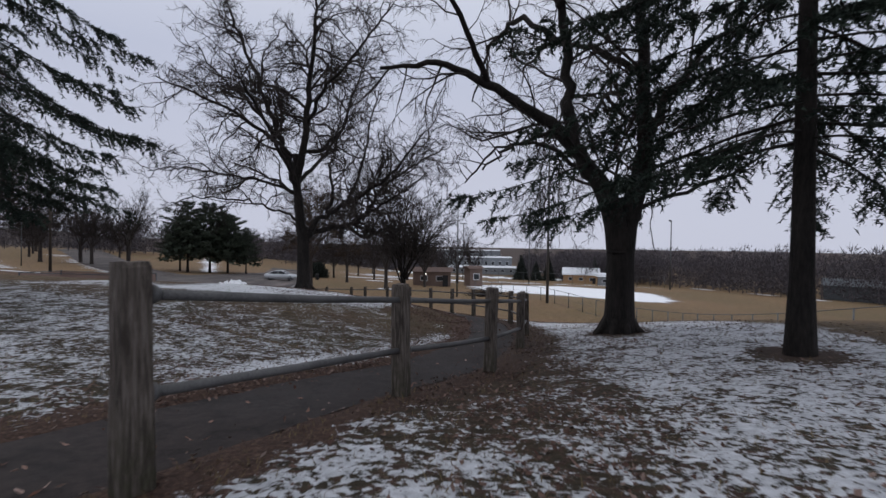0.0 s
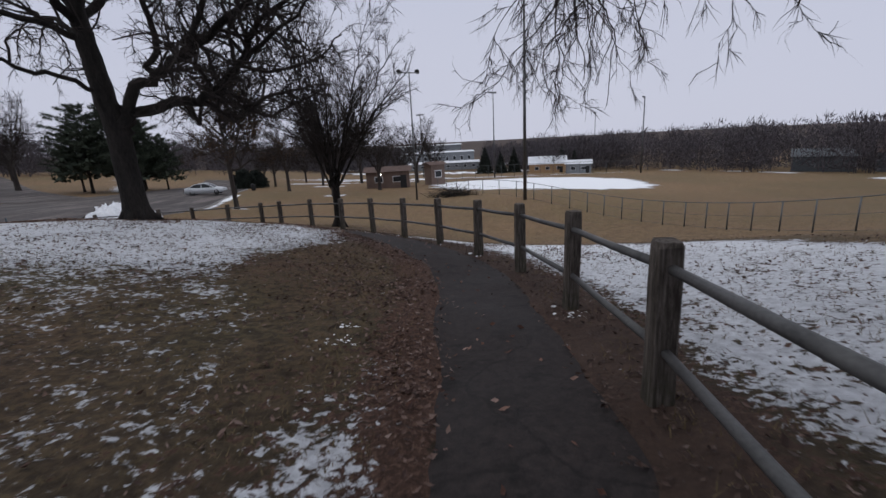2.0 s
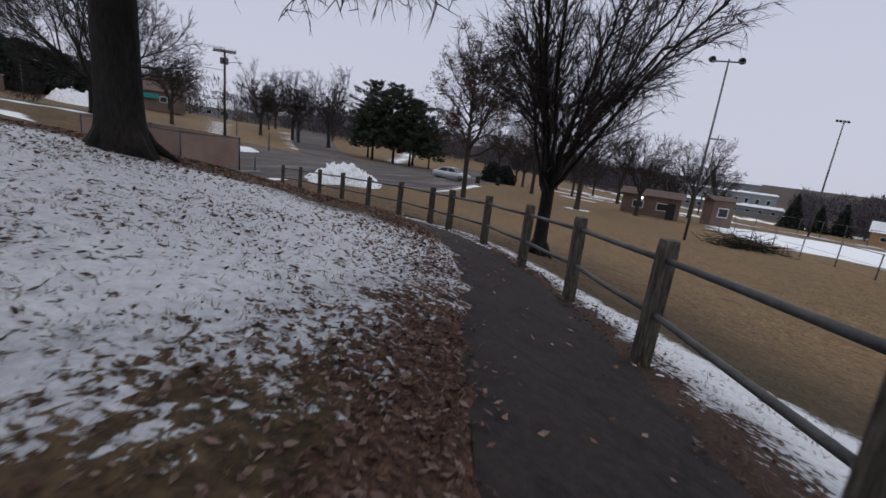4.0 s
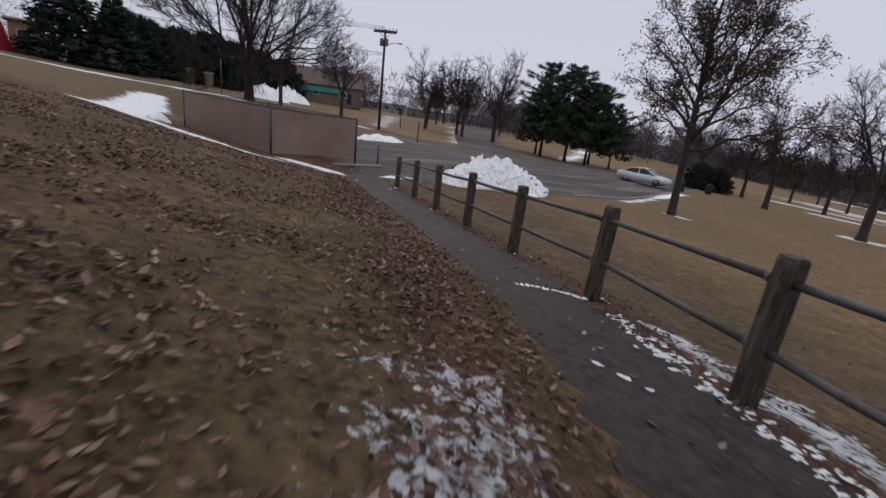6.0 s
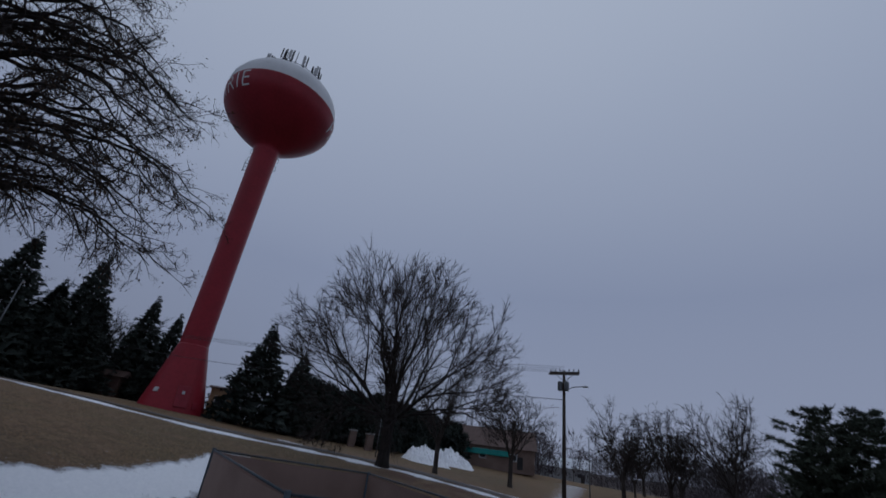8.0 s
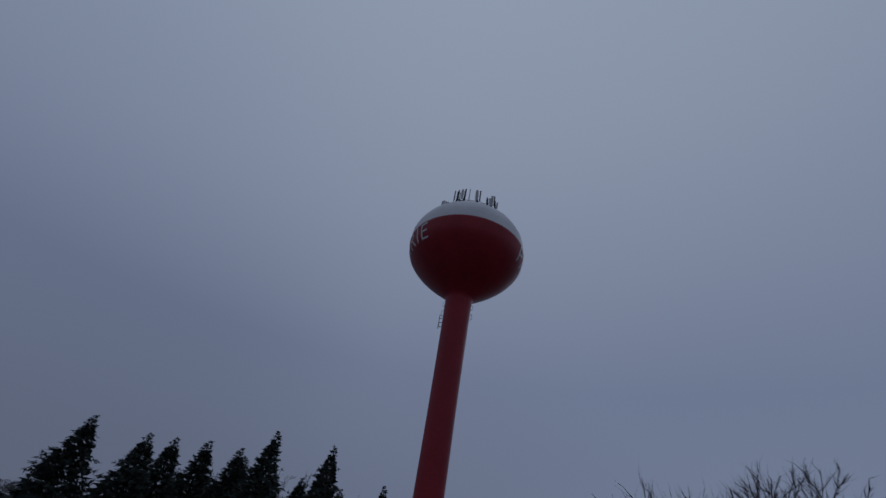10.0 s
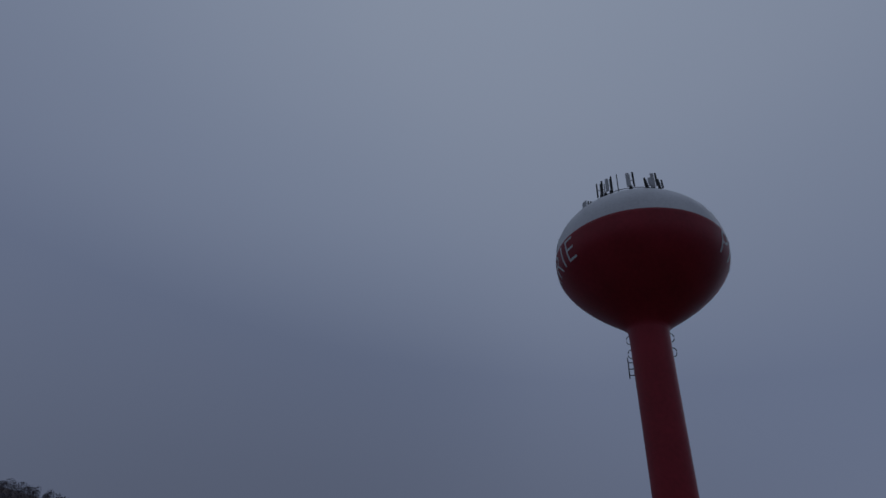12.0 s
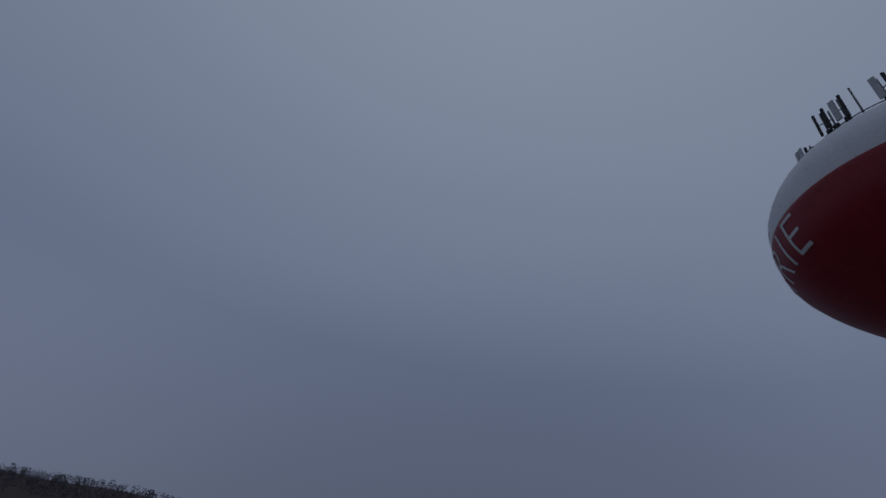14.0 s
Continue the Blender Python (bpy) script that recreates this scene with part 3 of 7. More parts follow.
def ground_values(xs, ys):
    along, across = from_fence(xs, ys)
    wob = np.array([noise.noise((x * 0.45, y * 0.45, 0.3)) for x, y in zip(xs, ys)])
    wob2 = np.array([noise.noise((x * 1.3, y * 1.3, 4.3)) for x, y in zip(xs, ys)])
    right, left = across < 0, across > 1.0
    snow = np.zeros(len(xs))
    # outer side of the fence: thin snow to the brow, then a narrowing strip along the fence
    width = np.interp(along, [-5, 20, 22.5, 24.5, 28.5, 33, 36.8, 37.6], [6.2, 5.4, 4.4, 2.9, 1.1, 0.75, 0.55, 0.0])
    thick = np.interp(along, [-5, 9, 14, 22, 38], [0.49, 0.56, 0.66, 0.82, 0.84])
    edge = -across
    strip = thick * (1 - fade(edge, width * 0.88, width * 1.08 + 0.05)) * fade(edge, 0.05, 0.32)
    leafy = fade(edge, 0.1, 0.4) * (1 - fade(edge, 0.9, 1.9)) * (1 - fade(along, 6, 15))
    strip -= 0.14 * leafy * (1 + 0.6 * wob) * fade(along, 6.0, 8.0)
    strip -= 0.13 * fade(edge, 0.2, 0.5) * (1 - fade(edge + 0.8 * wob, 1.4, 2.4)) * (1 - fade(along, 10, 13)) * fade(along, 5.6, 7.2)
    strip *= 1 - 0.9 * (1 - fade(edge + 0.2 * wob2, 0.28, 0.85)) * (1 - fade(along, 22, 27)) * fade(along, 6.5, 9)
    for cx, cy, r in ((5.55, 5.9, 0.72), (6.55, 2.5, 0.6)):
        strip *= fade(np.hypot(xs - cx, ys - cy), r * 0.55, r * 1.2)
    snow = np.where(right, strip, snow)
    # path's side: bare strip by the path, thin snow on the rise
    start = np.interp(along, [4, 9, 13, 16, 18, 21, 24, 26, 29], [1.9, 2.0, 2.1, 3.2, 4.1, 4.2, 2.5, 2.0, 1.9])
    rich = np.interp(along, [4, 9, 11.5, 13.5, 15.8, 17.5, 20, 28], [0.50, 0.45, 0.39, 0.33, 0.26, 0.38, 0.72, 0.80])
    lft = rich * fade(across, start - 0.5 - 1.0 * fade(along, 19, 23) + 0.5 * wob, start + 0.55 + 0.5 * wob) * (1 - fade(along + 2.2 * wob, 28.2, 30.5)) * (1 - fade(across + 5 * wob, 9, 17) * fade(along + 4 * wob, 17, 26))
    wide = np.interp(along, [8, 12], [2.8, 2.3])
    verge_ = across - path_edges(along)[1]
    band = fade(verge_, 0.12, 0.38) * (1 - fade(across, wide - 0.2, wide + 0.4)) * fade(along, 5, 8) * (1 - fade(along, 14, 15.5))
    lft = np.maximum(lft, (0.70 - 0.16 * fade(along, 10, 14)) * band)
    patch = fade(along, 30.8, 31.6) * (1 - fade(along, 34.6, 35.4)) * fade(across, 1.75, 2.05) * (1 - fade(across, 2.55, 2.9))
    lft = np.maximum(lft, 0.51 * patch)
    snow = np.where(left, lft, snow)
    # drifts left by the plough and in the shade of the rise
    for a, b, r in DRIFTS:
        snow = np.maximum(snow, 0.98 * streak(xs + 0.3 * wob, ys + 0.3 * wob2, a, b, r))
    # trampled snow over the infield and strips beyond the ball field
    dx, dy = xs - 29, ys - 76
    u, v = 0.35 * dx + 0.94 * dy, 0.94 * dx - 0.35 * dy
    snow = np.maximum(snow, 1.0 - fade(np.hypot(u / 26, v / 18) + 0.10 * wob, 0.9, 1.02))
    far_strips = fade(np.sin(ys * 0.12 + xs * 0.02 + wob), 0.45, 0.75) * fade(ys, 100, 125) * fade(xs, -30, -5) * (1 - fade(ys, 220, 250)) * (1 - fade(xs, 60, 90))
    snow = np.maximum(snow, 0.9 * far_strips)
    # fallen leaves: thick beside the path and over the brown slope
    leaf = np.where(left, 0.32 + 0.12 * fade(along, 20, 26) + 0.34 * wob - 0.5 * fade(across, 6, 18), 0.45 - 0.5 * fade(edge, 4, 9) - 0.4 * fade(along, 24, 30))
    verge = across - path_edges(along)[1]
    leaf = np.maximum(leaf, 0.9 * fade(verge, -0.2, 0.0) * (1 - fade(verge, 0.3, 0.8)) * (1 - fade(along, 26, 30)))
    leaf = np.maximum(leaf, 0.8 * fade(verge, 0.15, 0.45) * (1 - fade(verge, 0.7, 1.2)) * fade(along, 26, 30))
    leaf = np.maximum(leaf, 0.95 * (1 - fade(np.abs(across - 0.05), 0.25, 0.55)) * (along < 52))
    soil = 0.75 * fade(across, -0.55, -0.25) * (1 - fade(across, 0.35, 0.5)) * fade(along, 9, 12) * (1 - fade(along, 24, 28))
    leaf = np.where(np.hypot(xs, ys) > 70, 0, leaf)
    gold = fade(edge, 3, 10) * (ys < 160) * 0.9
    gold = np.maximum(gold, fade(-xs, 18, 34) * 0.6)
    bare = np.zeros(len(xs))
    for cx, cy, r in ((5.55, 5.9, 0.8), (6.55, 2.5, 0.6)):
        bare = np.maximum(bare, 1 - fade(np.hypot(xs - cx, ys - cy), r * 0.6, r * 1.1))
    bare = np.maximum(np.maximum(bare, soil), fade(np.hypot(xs, ys - 20), 230, 330))
    infield = (1 - fade(np.hypot((u + 3) / 30, v / 20.5) + 0.04 * wob, 0.95, 1.02))
    return np.clip(snow, 0, 1), np.clip(leaf, 0, 1), np.clip(gold + infield * 0.5, 0, 1), np.clip(bare, 0, 1), np.clip(fade(along, 11, 17) * 0.4 + fade(along, 26, 34) * 0.5 + fade(edge, 3, 8) * 0.3, 0, 1)


# outline of the car park
LOT = [(-18.6, 32.6), (-16.4, 34.6), (-14.2, 37.0), (-13.3, 41.3), (-14.2, 48), (-16.6, 65.6), (-19.5, 90), (-24, 112), (-36, 112), (-30.5, 90), (-34, 70), (-38, 58), (-33, 47), (-28, 38.4), (-21.6, 33.6)]


def inside(xs, ys, outline):
    """True for the points within an outline."""
    hit = np.zeros(len(xs), bool)
    for (x0, y0), (x1, y1) in zip(outline, outline[1:] + outline[:1]):
        hit ^= ((y0 > ys) != (y1 > ys)) & (xs < (x1 - x0) * (ys - y0) / (y1 - y0 + 1e-12) + x0)
    return hit


gx, gy = steps(-25, 11, 0.30, 1.055, -1300, 1300), steps(-4, 35, 0.30, 1.055, -1300, 1500)
GX, GY = np.meshgrid(gx, gy)
GX, GY = GX.ravel(), GY.ravel()
GZ = land(GX, GY)
_al, _ac = from_fence(GX, GY)
# the path is let into the turf, with a raised lip of soil and leaves beside it
_near, _far = path_edges(_al)
_bed = fade(_ac, _near - 0.12, _near + 0.10) * (1 - fade(_ac, _far - 0.14, _far + 0.10)) * (_al > -20) * (_al < 54)
GZ = GZ - 0.07 * _bed + np.array([0.035 * noise.noise((x * 0.9, y * 0.9, 1.7)) for x, y in zip(GX, GY)]) * (1 - _bed)
GZ = GZ - 0.07 * np.all([inside(GX + dx, GY + dy, LOT) for dx, dy in ((0.7, 0), (-0.7, 0), (0, 0.7), (0, -0.7))], axis=0)
nx, ny = len(gx), len(gy)
gf = [(j * nx + i, j * nx + i + 1, (j + 1) * nx + i + 1, (j + 1) * nx + i) for j in range(ny - 1) for i in range(nx - 1)]
ground_mesh = mesh_of("ground", np.stack([GX, GY, GZ], 1), gf, GROUND, True)
for key, vals in zip(("snow", "leaf", "gold", "bare", "dry"), ground_values(GX, GY)):
    ground_mesh.attributes.new(key, "FLOAT", "POINT").data.foreach_set("value", vals.astype(np.float32))
tagged(new("ground", ground_mesh), "brown winter grass with fallen leaves and thin patchy snow", "ground", kind="structure")


# ---- path and paved areas ----
def ribbon(name, a0, a1, lift, material, step=0.22, cols=9, ragged=0.05):
    rows = np.arange(a0, a1, step)
    verts, faces = [], []
    for a in rows:
        c0, c1 = path_edges(a)
        e0 = c0 + ragged * noise.noise((a * 1.1, 0, 0)) + ragged * 0.6 * noise.noise((a * 4, 3, 0))
        e1 = c1 + ragged * noise.noise((a * 1.1, 7, 0)) + ragged * 0.6 * noise.noise((a * 4, 9, 0))
        for k in range(cols):
            c = e0 + (e1 - e0) * k / (cols - 1)
            x, y = beside(a, c)
            verts.append((x, y, lift + 0.012 * math.sin(math.pi * k / (cols - 1))))
    xy = np.array(verts)
    xy[:, 2] += land(xy[:, 0], xy[:, 1])
    for r in range(len(rows) - 1):
        for k in range(cols - 1):
            o = r * cols + k
            faces.append((o, o + cols, o + cols + 1, o + 1))
    me = mesh_of(name, xy, faces, material, True)
    me.attributes.new("dry", "FLOAT", "POINT").data.foreach_set("value", np.repeat(fade(rows, 29, 41), cols).astype(np.float32))
    return new(name, me)


tagged(ribbon("path", 0.2, 53.0, -0.036, PATH_ASPHALT), "narrow dark asphalt footpath curving beside the fence", "path", kind="structure")


def paved(name, outline, lift, material, label, cell=2.5):
    """A draped sheet inside an outline."""
    bm = bmesh.new()
    vs = [bm.verts.new((x, y, 0)) for x, y in outline]
    bm.faces.new(vs)
    xs, ys = [p[0] for p in outline], [p[1] for p in outline]
    for axis, lo, hi in ((0, min(xs), max(xs)), (1, min(ys), max(ys))):
        for c in np.arange(lo + cell, hi, cell):
            co, no = [0, 0, 0], [0, 0, 0]
            co[axis], no[axis] = c, 1
            bmesh.ops.bisect_plane(bm, geom=list(bm.verts) + list(bm.edges) + list(bm.faces), plane_co=co, plane_no=no)
    bmesh.ops.triangulate(bm, faces=list(bm.faces))
    z = land([v.co.x for v in bm.verts], [v.co.y for v in bm.verts])
    for v, h in zip(bm.verts, z):
        v.co.z = h + lift - 0.05 * max(0.0, 1 - math.hypot(v.co.x + 18.4, v.co.y - 33.2) / 3.2)
    bmesh.ops.recalc_face_normals(bm, faces=list(bm.faces))
    if sum(f.normal.z for f in bm.faces) < 0:
        bmesh.ops.reverse_faces(bm, faces=list(bm.faces))
    me = bpy.data.meshes.new(name)
    bm.to_mesh(me)
    bm.free()
    me.materials.append(material)
    return tagged(new(name, me), label, "road", kind="structure")


paved("car_park", LOT, 0.025, LOT_ASPHALT, "grey asphalt car park with worn wheel tracks")
ROAD = [(-36, 57), (-33.5, 66), (-52, 84), (-85, 122), (-130, 190), (-138, 186), (-94, 118), (-60, 80)]
paved("road", ROAD, 0.06, LOT_ASPHALT, "grey asphalt road climbing away from the car park", 6)
paved("service_drive", [(-53.5, -10), (-51.5, 10), (-48.6, 30), (-43, 50), (-37.6, 57), (-35.2, 51), (-38.5, 46), (-44.6, 29), (-46.8, 18), (-48.5, 6), (-50, -10)], 0.04, LOT_ASPHALT, "grey service drive edged with old snow", 4)


# ---- the post and pipe fence along the path ----
fence = thing("fence", POSTS[0], "wooden post fence with two grey pipe rails beside the path", "fence")
inv = fence.matrix_world.inverted()
rng = random.Random(4)


def post_mesh(seed, h):
    r = random.Random(seed)
    bm = bmesh.new()
    w = 0.074
    rows = [(-0.25, 1.04), (0.0, 1.05), (0.3, 1.02), (0.6, 1.0), (0.9, 0.99), (h - 0.03, 0.98), (h, 0.86)]
    loops = []
    for z, s in rows:
        ring = []
        for k, (sx, sy) in enumerate(((-1, -0.8), (-0.8, -1), (0.8, -1), (1, -0.8), (1, 0.8), (0.8, 1), (-0.8, 1), (-1, 0.8))):
            ring.append(bm.verts.new((sx * w * s + r.uniform(-0.004, 0.004), sy * w * s + r.uniform(-0.004, 0.004), z + (r.uniform(-0.004, 0.003) if z > 0.9 else 0))))
        loops.append(ring)
    for a, b in zip(loops, loops[1:]):
        for k in range(8):
            bm.faces.new((a[k], a[(k + 1) % 8], b[(k + 1) % 8], b[k]))
    bm.faces.new(loops[-1])
    return bm


RAIL_Z = (0.975, 0.465)
for i, (x, y, z) in enumerate(POSTS):
    a, b = POSTS[max(0, i - 1)], POSTS[min(len(POSTS) - 1, i + 1)]
    turn = math.degrees(math.atan2(b[1] - a[1], b[0] - a[0]))
    ob = part("post", post_mesh(i, 1.15 + rng.uniform(-0.02, 0.02)), POST_WOOD, fence)
    ob.matrix_local = inv @ pose(x, y, z, rng.uniform(-1.2, 1.2), rng.uniform(-1.2, 1.2), turn)
for i in range(len(POSTS) - 1):
    a, b = Vector(POSTS[i]), Vector(POSTS[i + 1])
    d = (b - a).normalized()
    for h in RAIL_Z:
        p, q = a + Vector((0, 0, h)), b + Vector((0, 0, h))
        t = Tubes()
        mid = (p + q) / 2 + Vector((rng.uniform(-0.008, 0.008), rng.uniform(-0.008, 0.008), rng.uniform(-0.012, 0.004)))
        t.add([p + d * 0.07, mid, q - d * 0.05], [0.030, 0.030, 0.030], 10, True)
        ob = part("rail", t.mesh("rail", PIPE), PIPE, fence)
        ob.matrix_local = inv
        t = Tubes()
        t.add([p + d * 0.075, p + d * 0.094, p + d * 0.122], [0.052, 0.052, 0.037], 12, True)
        ob = part("collar", t.mesh("collar", PIPE), PIPE, fence, "round galvanised pipe collar")
        ob.matrix_local = inv


# ---- water tower ----
TX, TY, TZ = -73.17, 20.3, 0.62
tower = thing("water_tower", (TX, TY, TZ), "tall red water tower with a white-topped round tank", "water tower")
PED = [(-0.4, 3.55), (0.0, 3.48), (1.2, 3.22), (3.0, 2.78), (5.0, 2.28), (6.6, 1.87), (7.3, 1.70), (8.0, 1.62), (14, 1.60), (22, 1.62), (30, 1.68), (35.2, 1.74), (36.7, 1.80)]
TANK = [(36.55, 1.78), (37.0, 1.98), (37.75, 2.82), (38.75, 4.15), (39.95, 5.62), (41.35, 6.98), (42.8, 7.9), (44.3, 8.22), (45.0, 8.23), (46.6, 8.02), (48.0, 7.35), (49.2, 6.3), (50.2, 4.75), (50.9, 2.8), (51.2, 0.02)]
v, f = revolve(smooth_rows(PED, 4), 48)
part("pedestal", mesh_of("pedestal", v, f, RED, True), RED, tower, "red painted steel pedestal flaring at the foot", True)
rows = smooth_rows(TANK, 5)
BAND = 44.9
lower = [r for r in rows if r[0] < BAND] + [(BAND, 8.23)]
upper = [(BAND, 8.23)] + [r for r in rows if r[0] > BAND]
v, f = revolve(lower, 80)
part("tank", mesh_of("tank", v, f, RED, True), RED, tower, "dark red underside of the round tank")
v, f = revolve(upper, 80)
part("tank_roof", mesh_of("tank_roof", v, f, WHITE, True), WHITE, tower, "white painted upper half of the tank")


def tank_radius(z):
    return float(np.interp(z, rows[:, 0], rows[:, 1]))


def wrap(me, mid_angle, z_mid, out):
    """Bends flat writing (x along, y up) round the tank."""
    for vert in me.vertices:
        x, y, d = vert.co
        z = z_mid + y
        r = tank_radius(z) + out + d
        a = mid_angle + x / 8.2
        vert.co = (r * math.cos(a), r * math.sin(a), z)


def word(text, end_angle, z_mid, size, material, align="RIGHT"):
    cu = bpy.data.curves.new("lettering", "FONT")
    cu.body, cu.size, cu.align_x, cu.align_y, cu.space_character = text, size, align, "CENTER", 1.12
    cu.extrude, cu.offset = 0.0, -0.05
    tmp = new("lettering", cu)
    me = bpy.data.meshes.new_from_object(tmp.evaluated_get(bpy.context.evaluated_depsgraph_get()))
    bpy.data.objects.remove(tmp)
    bm = bmesh.new()
    bm.from_mesh(me)
    bmesh.ops.triangulate(bm, faces=list(bm.faces))
    for _ in range(3):
        bmesh.ops.subdivide_edges(bm, edges=[e for e in bm.edges if e.calc_length() > 0.35], cuts=1)
        bmesh.ops.triangulate(bm, faces=list(bm.faces))
    bm.to_mesh(me)
    bm.free()
    me.materials.append(material)
    wrap(me, end_angle, z_mid, 0.03)
    return me


LETTER = surface("lettering_white", (0.55, 0.56, 0.56), (0.66, 0.67, 0.67), 0.6, bump=0)
part("lettering", word("PRAIRIE", radians(-32.2), 43.3, 3.45, LETTER), LETTER, tower, "white capital letters")
part("lettering", word("PRAIRIE", radians(70.5), 43.3, 3.45, LETTER, "LEFT"), LETTER, tower, "white capital letters")
bm = bmesh.new()
for k in range(3):
    add_box(bm, 0.9 * k - 0.9, 0, 0, 0.3, 1.5, 0.01)
bmesh.ops.subdivide_edges(bm, edges=list(bm.edges), cuts=4, use_grid_fill=True)
me = bpy.data.meshes.new("upper_lettering")
bm.to_mesh(me)
bm.free()
me.materials.append(INK)
wrap(me, radians(-66), 46.3, 0.03)
part("upper_lettering", me, INK, tower, "dark blue lettering bars on the white band")

# antennas stand round the roof on a thin ring rail
t = Tubes()
ring = [(5.3 * math.cos(a), 5.3 * math.sin(a), 50.32) for a in np.linspace(radians(-62), radians(66), 30)]
t.add(ring, [0.04] * 30, 6, True)
part("antenna_rail", t.mesh("antenna_rail", STEEL), STEEL, tower)


def roof_z(r):
    k = len(upper) - 1
    zs, rs = [u[0] for u in upper][::-1], [u[1] for u in upper][::-1]
    return float(np.interp(r, rs, zs))


rng = random.Random(11)
# bearing, height of the mast, and its panels: p pale and broad, d dark and narrow
for deg, tall, panels in ((-43, 1.3, "pp"), (-34, 0.9, "d"), (-18, 2.3, "dd"), (-13, 2.0, "d"), (-6, 2.4, "pd"), (2, 2.7, ""), (15, 2.3, "pd"), (32, 1.5, "dp"), (39, 2.3, "pd"), (47, 1.5, "dd")):
    r = 5.35
    a = radians(deg)
    x, y, z = r * math.cos(a), r * math.sin(a), roof_z(r)
    mast = part("mast", rod((x, y, z - 0.1), (x, y, z + tall), 0.055, 8).mesh("mast", STEEL), STEEL, tower)
    for k, kind_ in enumerate(panels):
        b = a + (k - 0.5) * 0.075 + rng.uniform(-0.02, 0.02)
        px, py = (r + 0.2) * math.cos(b), (r + 0.2) * math.sin(b)
        h = tall * rng.uniform(0.72, 0.9)
        bm = bmesh.new()
        add_box(bm, 0, 0, 0, 0.13, 0.34 if kind_ == "p" else 0.18, h, 0.03)
        bmesh.ops.transform(bm, matrix=pose(px, py, z + tall - h / 2 + rng.uniform(0, 0.15), 0, 0, math.degrees(b) + rng.uniform(-35, 35)), verts=bm.verts)
        part("antenna_panel", bm, PALE if kind_ == "p" else DARK, tower, "pale flat antenna panel" if kind_ == "p" else "dark narrow antenna")
        part("clamp", rod((x, y, z + tall * 0.6), (px, py, z + tall * 0.6), 0.035, 6).mesh("clamp", STEEL), STEEL, mast)
    if panels:
        part("radio_box", box(x * 0.98, y * 0.98, z + 0.5, 0.26, 0.32, 0.5, 0.03), DARK, tower)
        part("bracket", rod((x * 0.9, y * 0.9, z), (x, y, z + 0.45), 0.03, 6).mesh("bracket", STEEL), STEEL, mast)

# cable hoops and a short ladder at the neck
for deg, zs in ((-82, (35.9, 34.5)), (98, (35.9, 34.5))):
    for z in zs:
        a = radians(deg)
        t = Tubes()
        t.add([((1.75 + 0.28 * math.sin(k)) * math.cos(a), (1.75 + 0.28 * math.sin(k)) * math.sin(a), z + 0.42 * math.cos(k)) for k in np.linspace(0, math.pi, 9)], [0.04] * 9, 6)
        part("cable_hoop", t.mesh("cable_hoop", DARK), DARK, tower)
t = Tubes()
a = radians(-82)
out = 2.12
t.add([(out * math.cos(a), out * math.sin(a), 32.2), (out * math.cos(a), out * math.sin(a), 34.2)], [0.05, 0.05], 6, True)
for z in (32.5, 33.1, 33.7):
    t.add([(1.7 * math.cos(a), 1.7 * math.sin(a), z), (out * math.cos(a), out * math.sin(a), z)], [0.045, 0.045], 6, True)
part("ladder_bracket", t.mesh("ladder_bracket", DARK), DARK, tower)


def on_foot(angle_deg, z, w, h, d, material, name, label):
    """A flat fitting on the flaring foot."""
    r = float(np.interp(z, [p[0] for p in PED], [p[1] for p in PED]))
    bm = bmesh.new()
    add_box(bm, 0, 0, 0, d, w, h, 0.03)
    bmesh.ops.transform(bm, matrix=pose(r * math.cos(radians(angle_deg)), r * math.sin(radians(angle_deg)), z, 0, -14, angle_deg), verts=bm.verts)
    return part(name, bm, material, tower, label)


RED_DARK = surface("door_red_paint", (0.17, 0.010, 0.02), (0.24, 0.015, 0.03), 0.5, bump=0)
on_foot(20, 1.5, 1.35, 2.3, 0.16, RED_DARK, "door", "dark red steel service door")
on_foot(20, 1.9, 0.3, 0.35, 0.24, PALE, "notice", "small white notice on the door")
on_foot(-34, 1.9, 0.6, 0.5, 0.12, PALE, "meter_box", "small grey meter box")
on_foot(48, 0.7, 0.7, 0.7, 0.12, RED_DARK, "hatch", "dark red round-edged hatch")


# ---- trees ----
def unit(v):
    return v / max(np.linalg.norm(v), 1e-9)


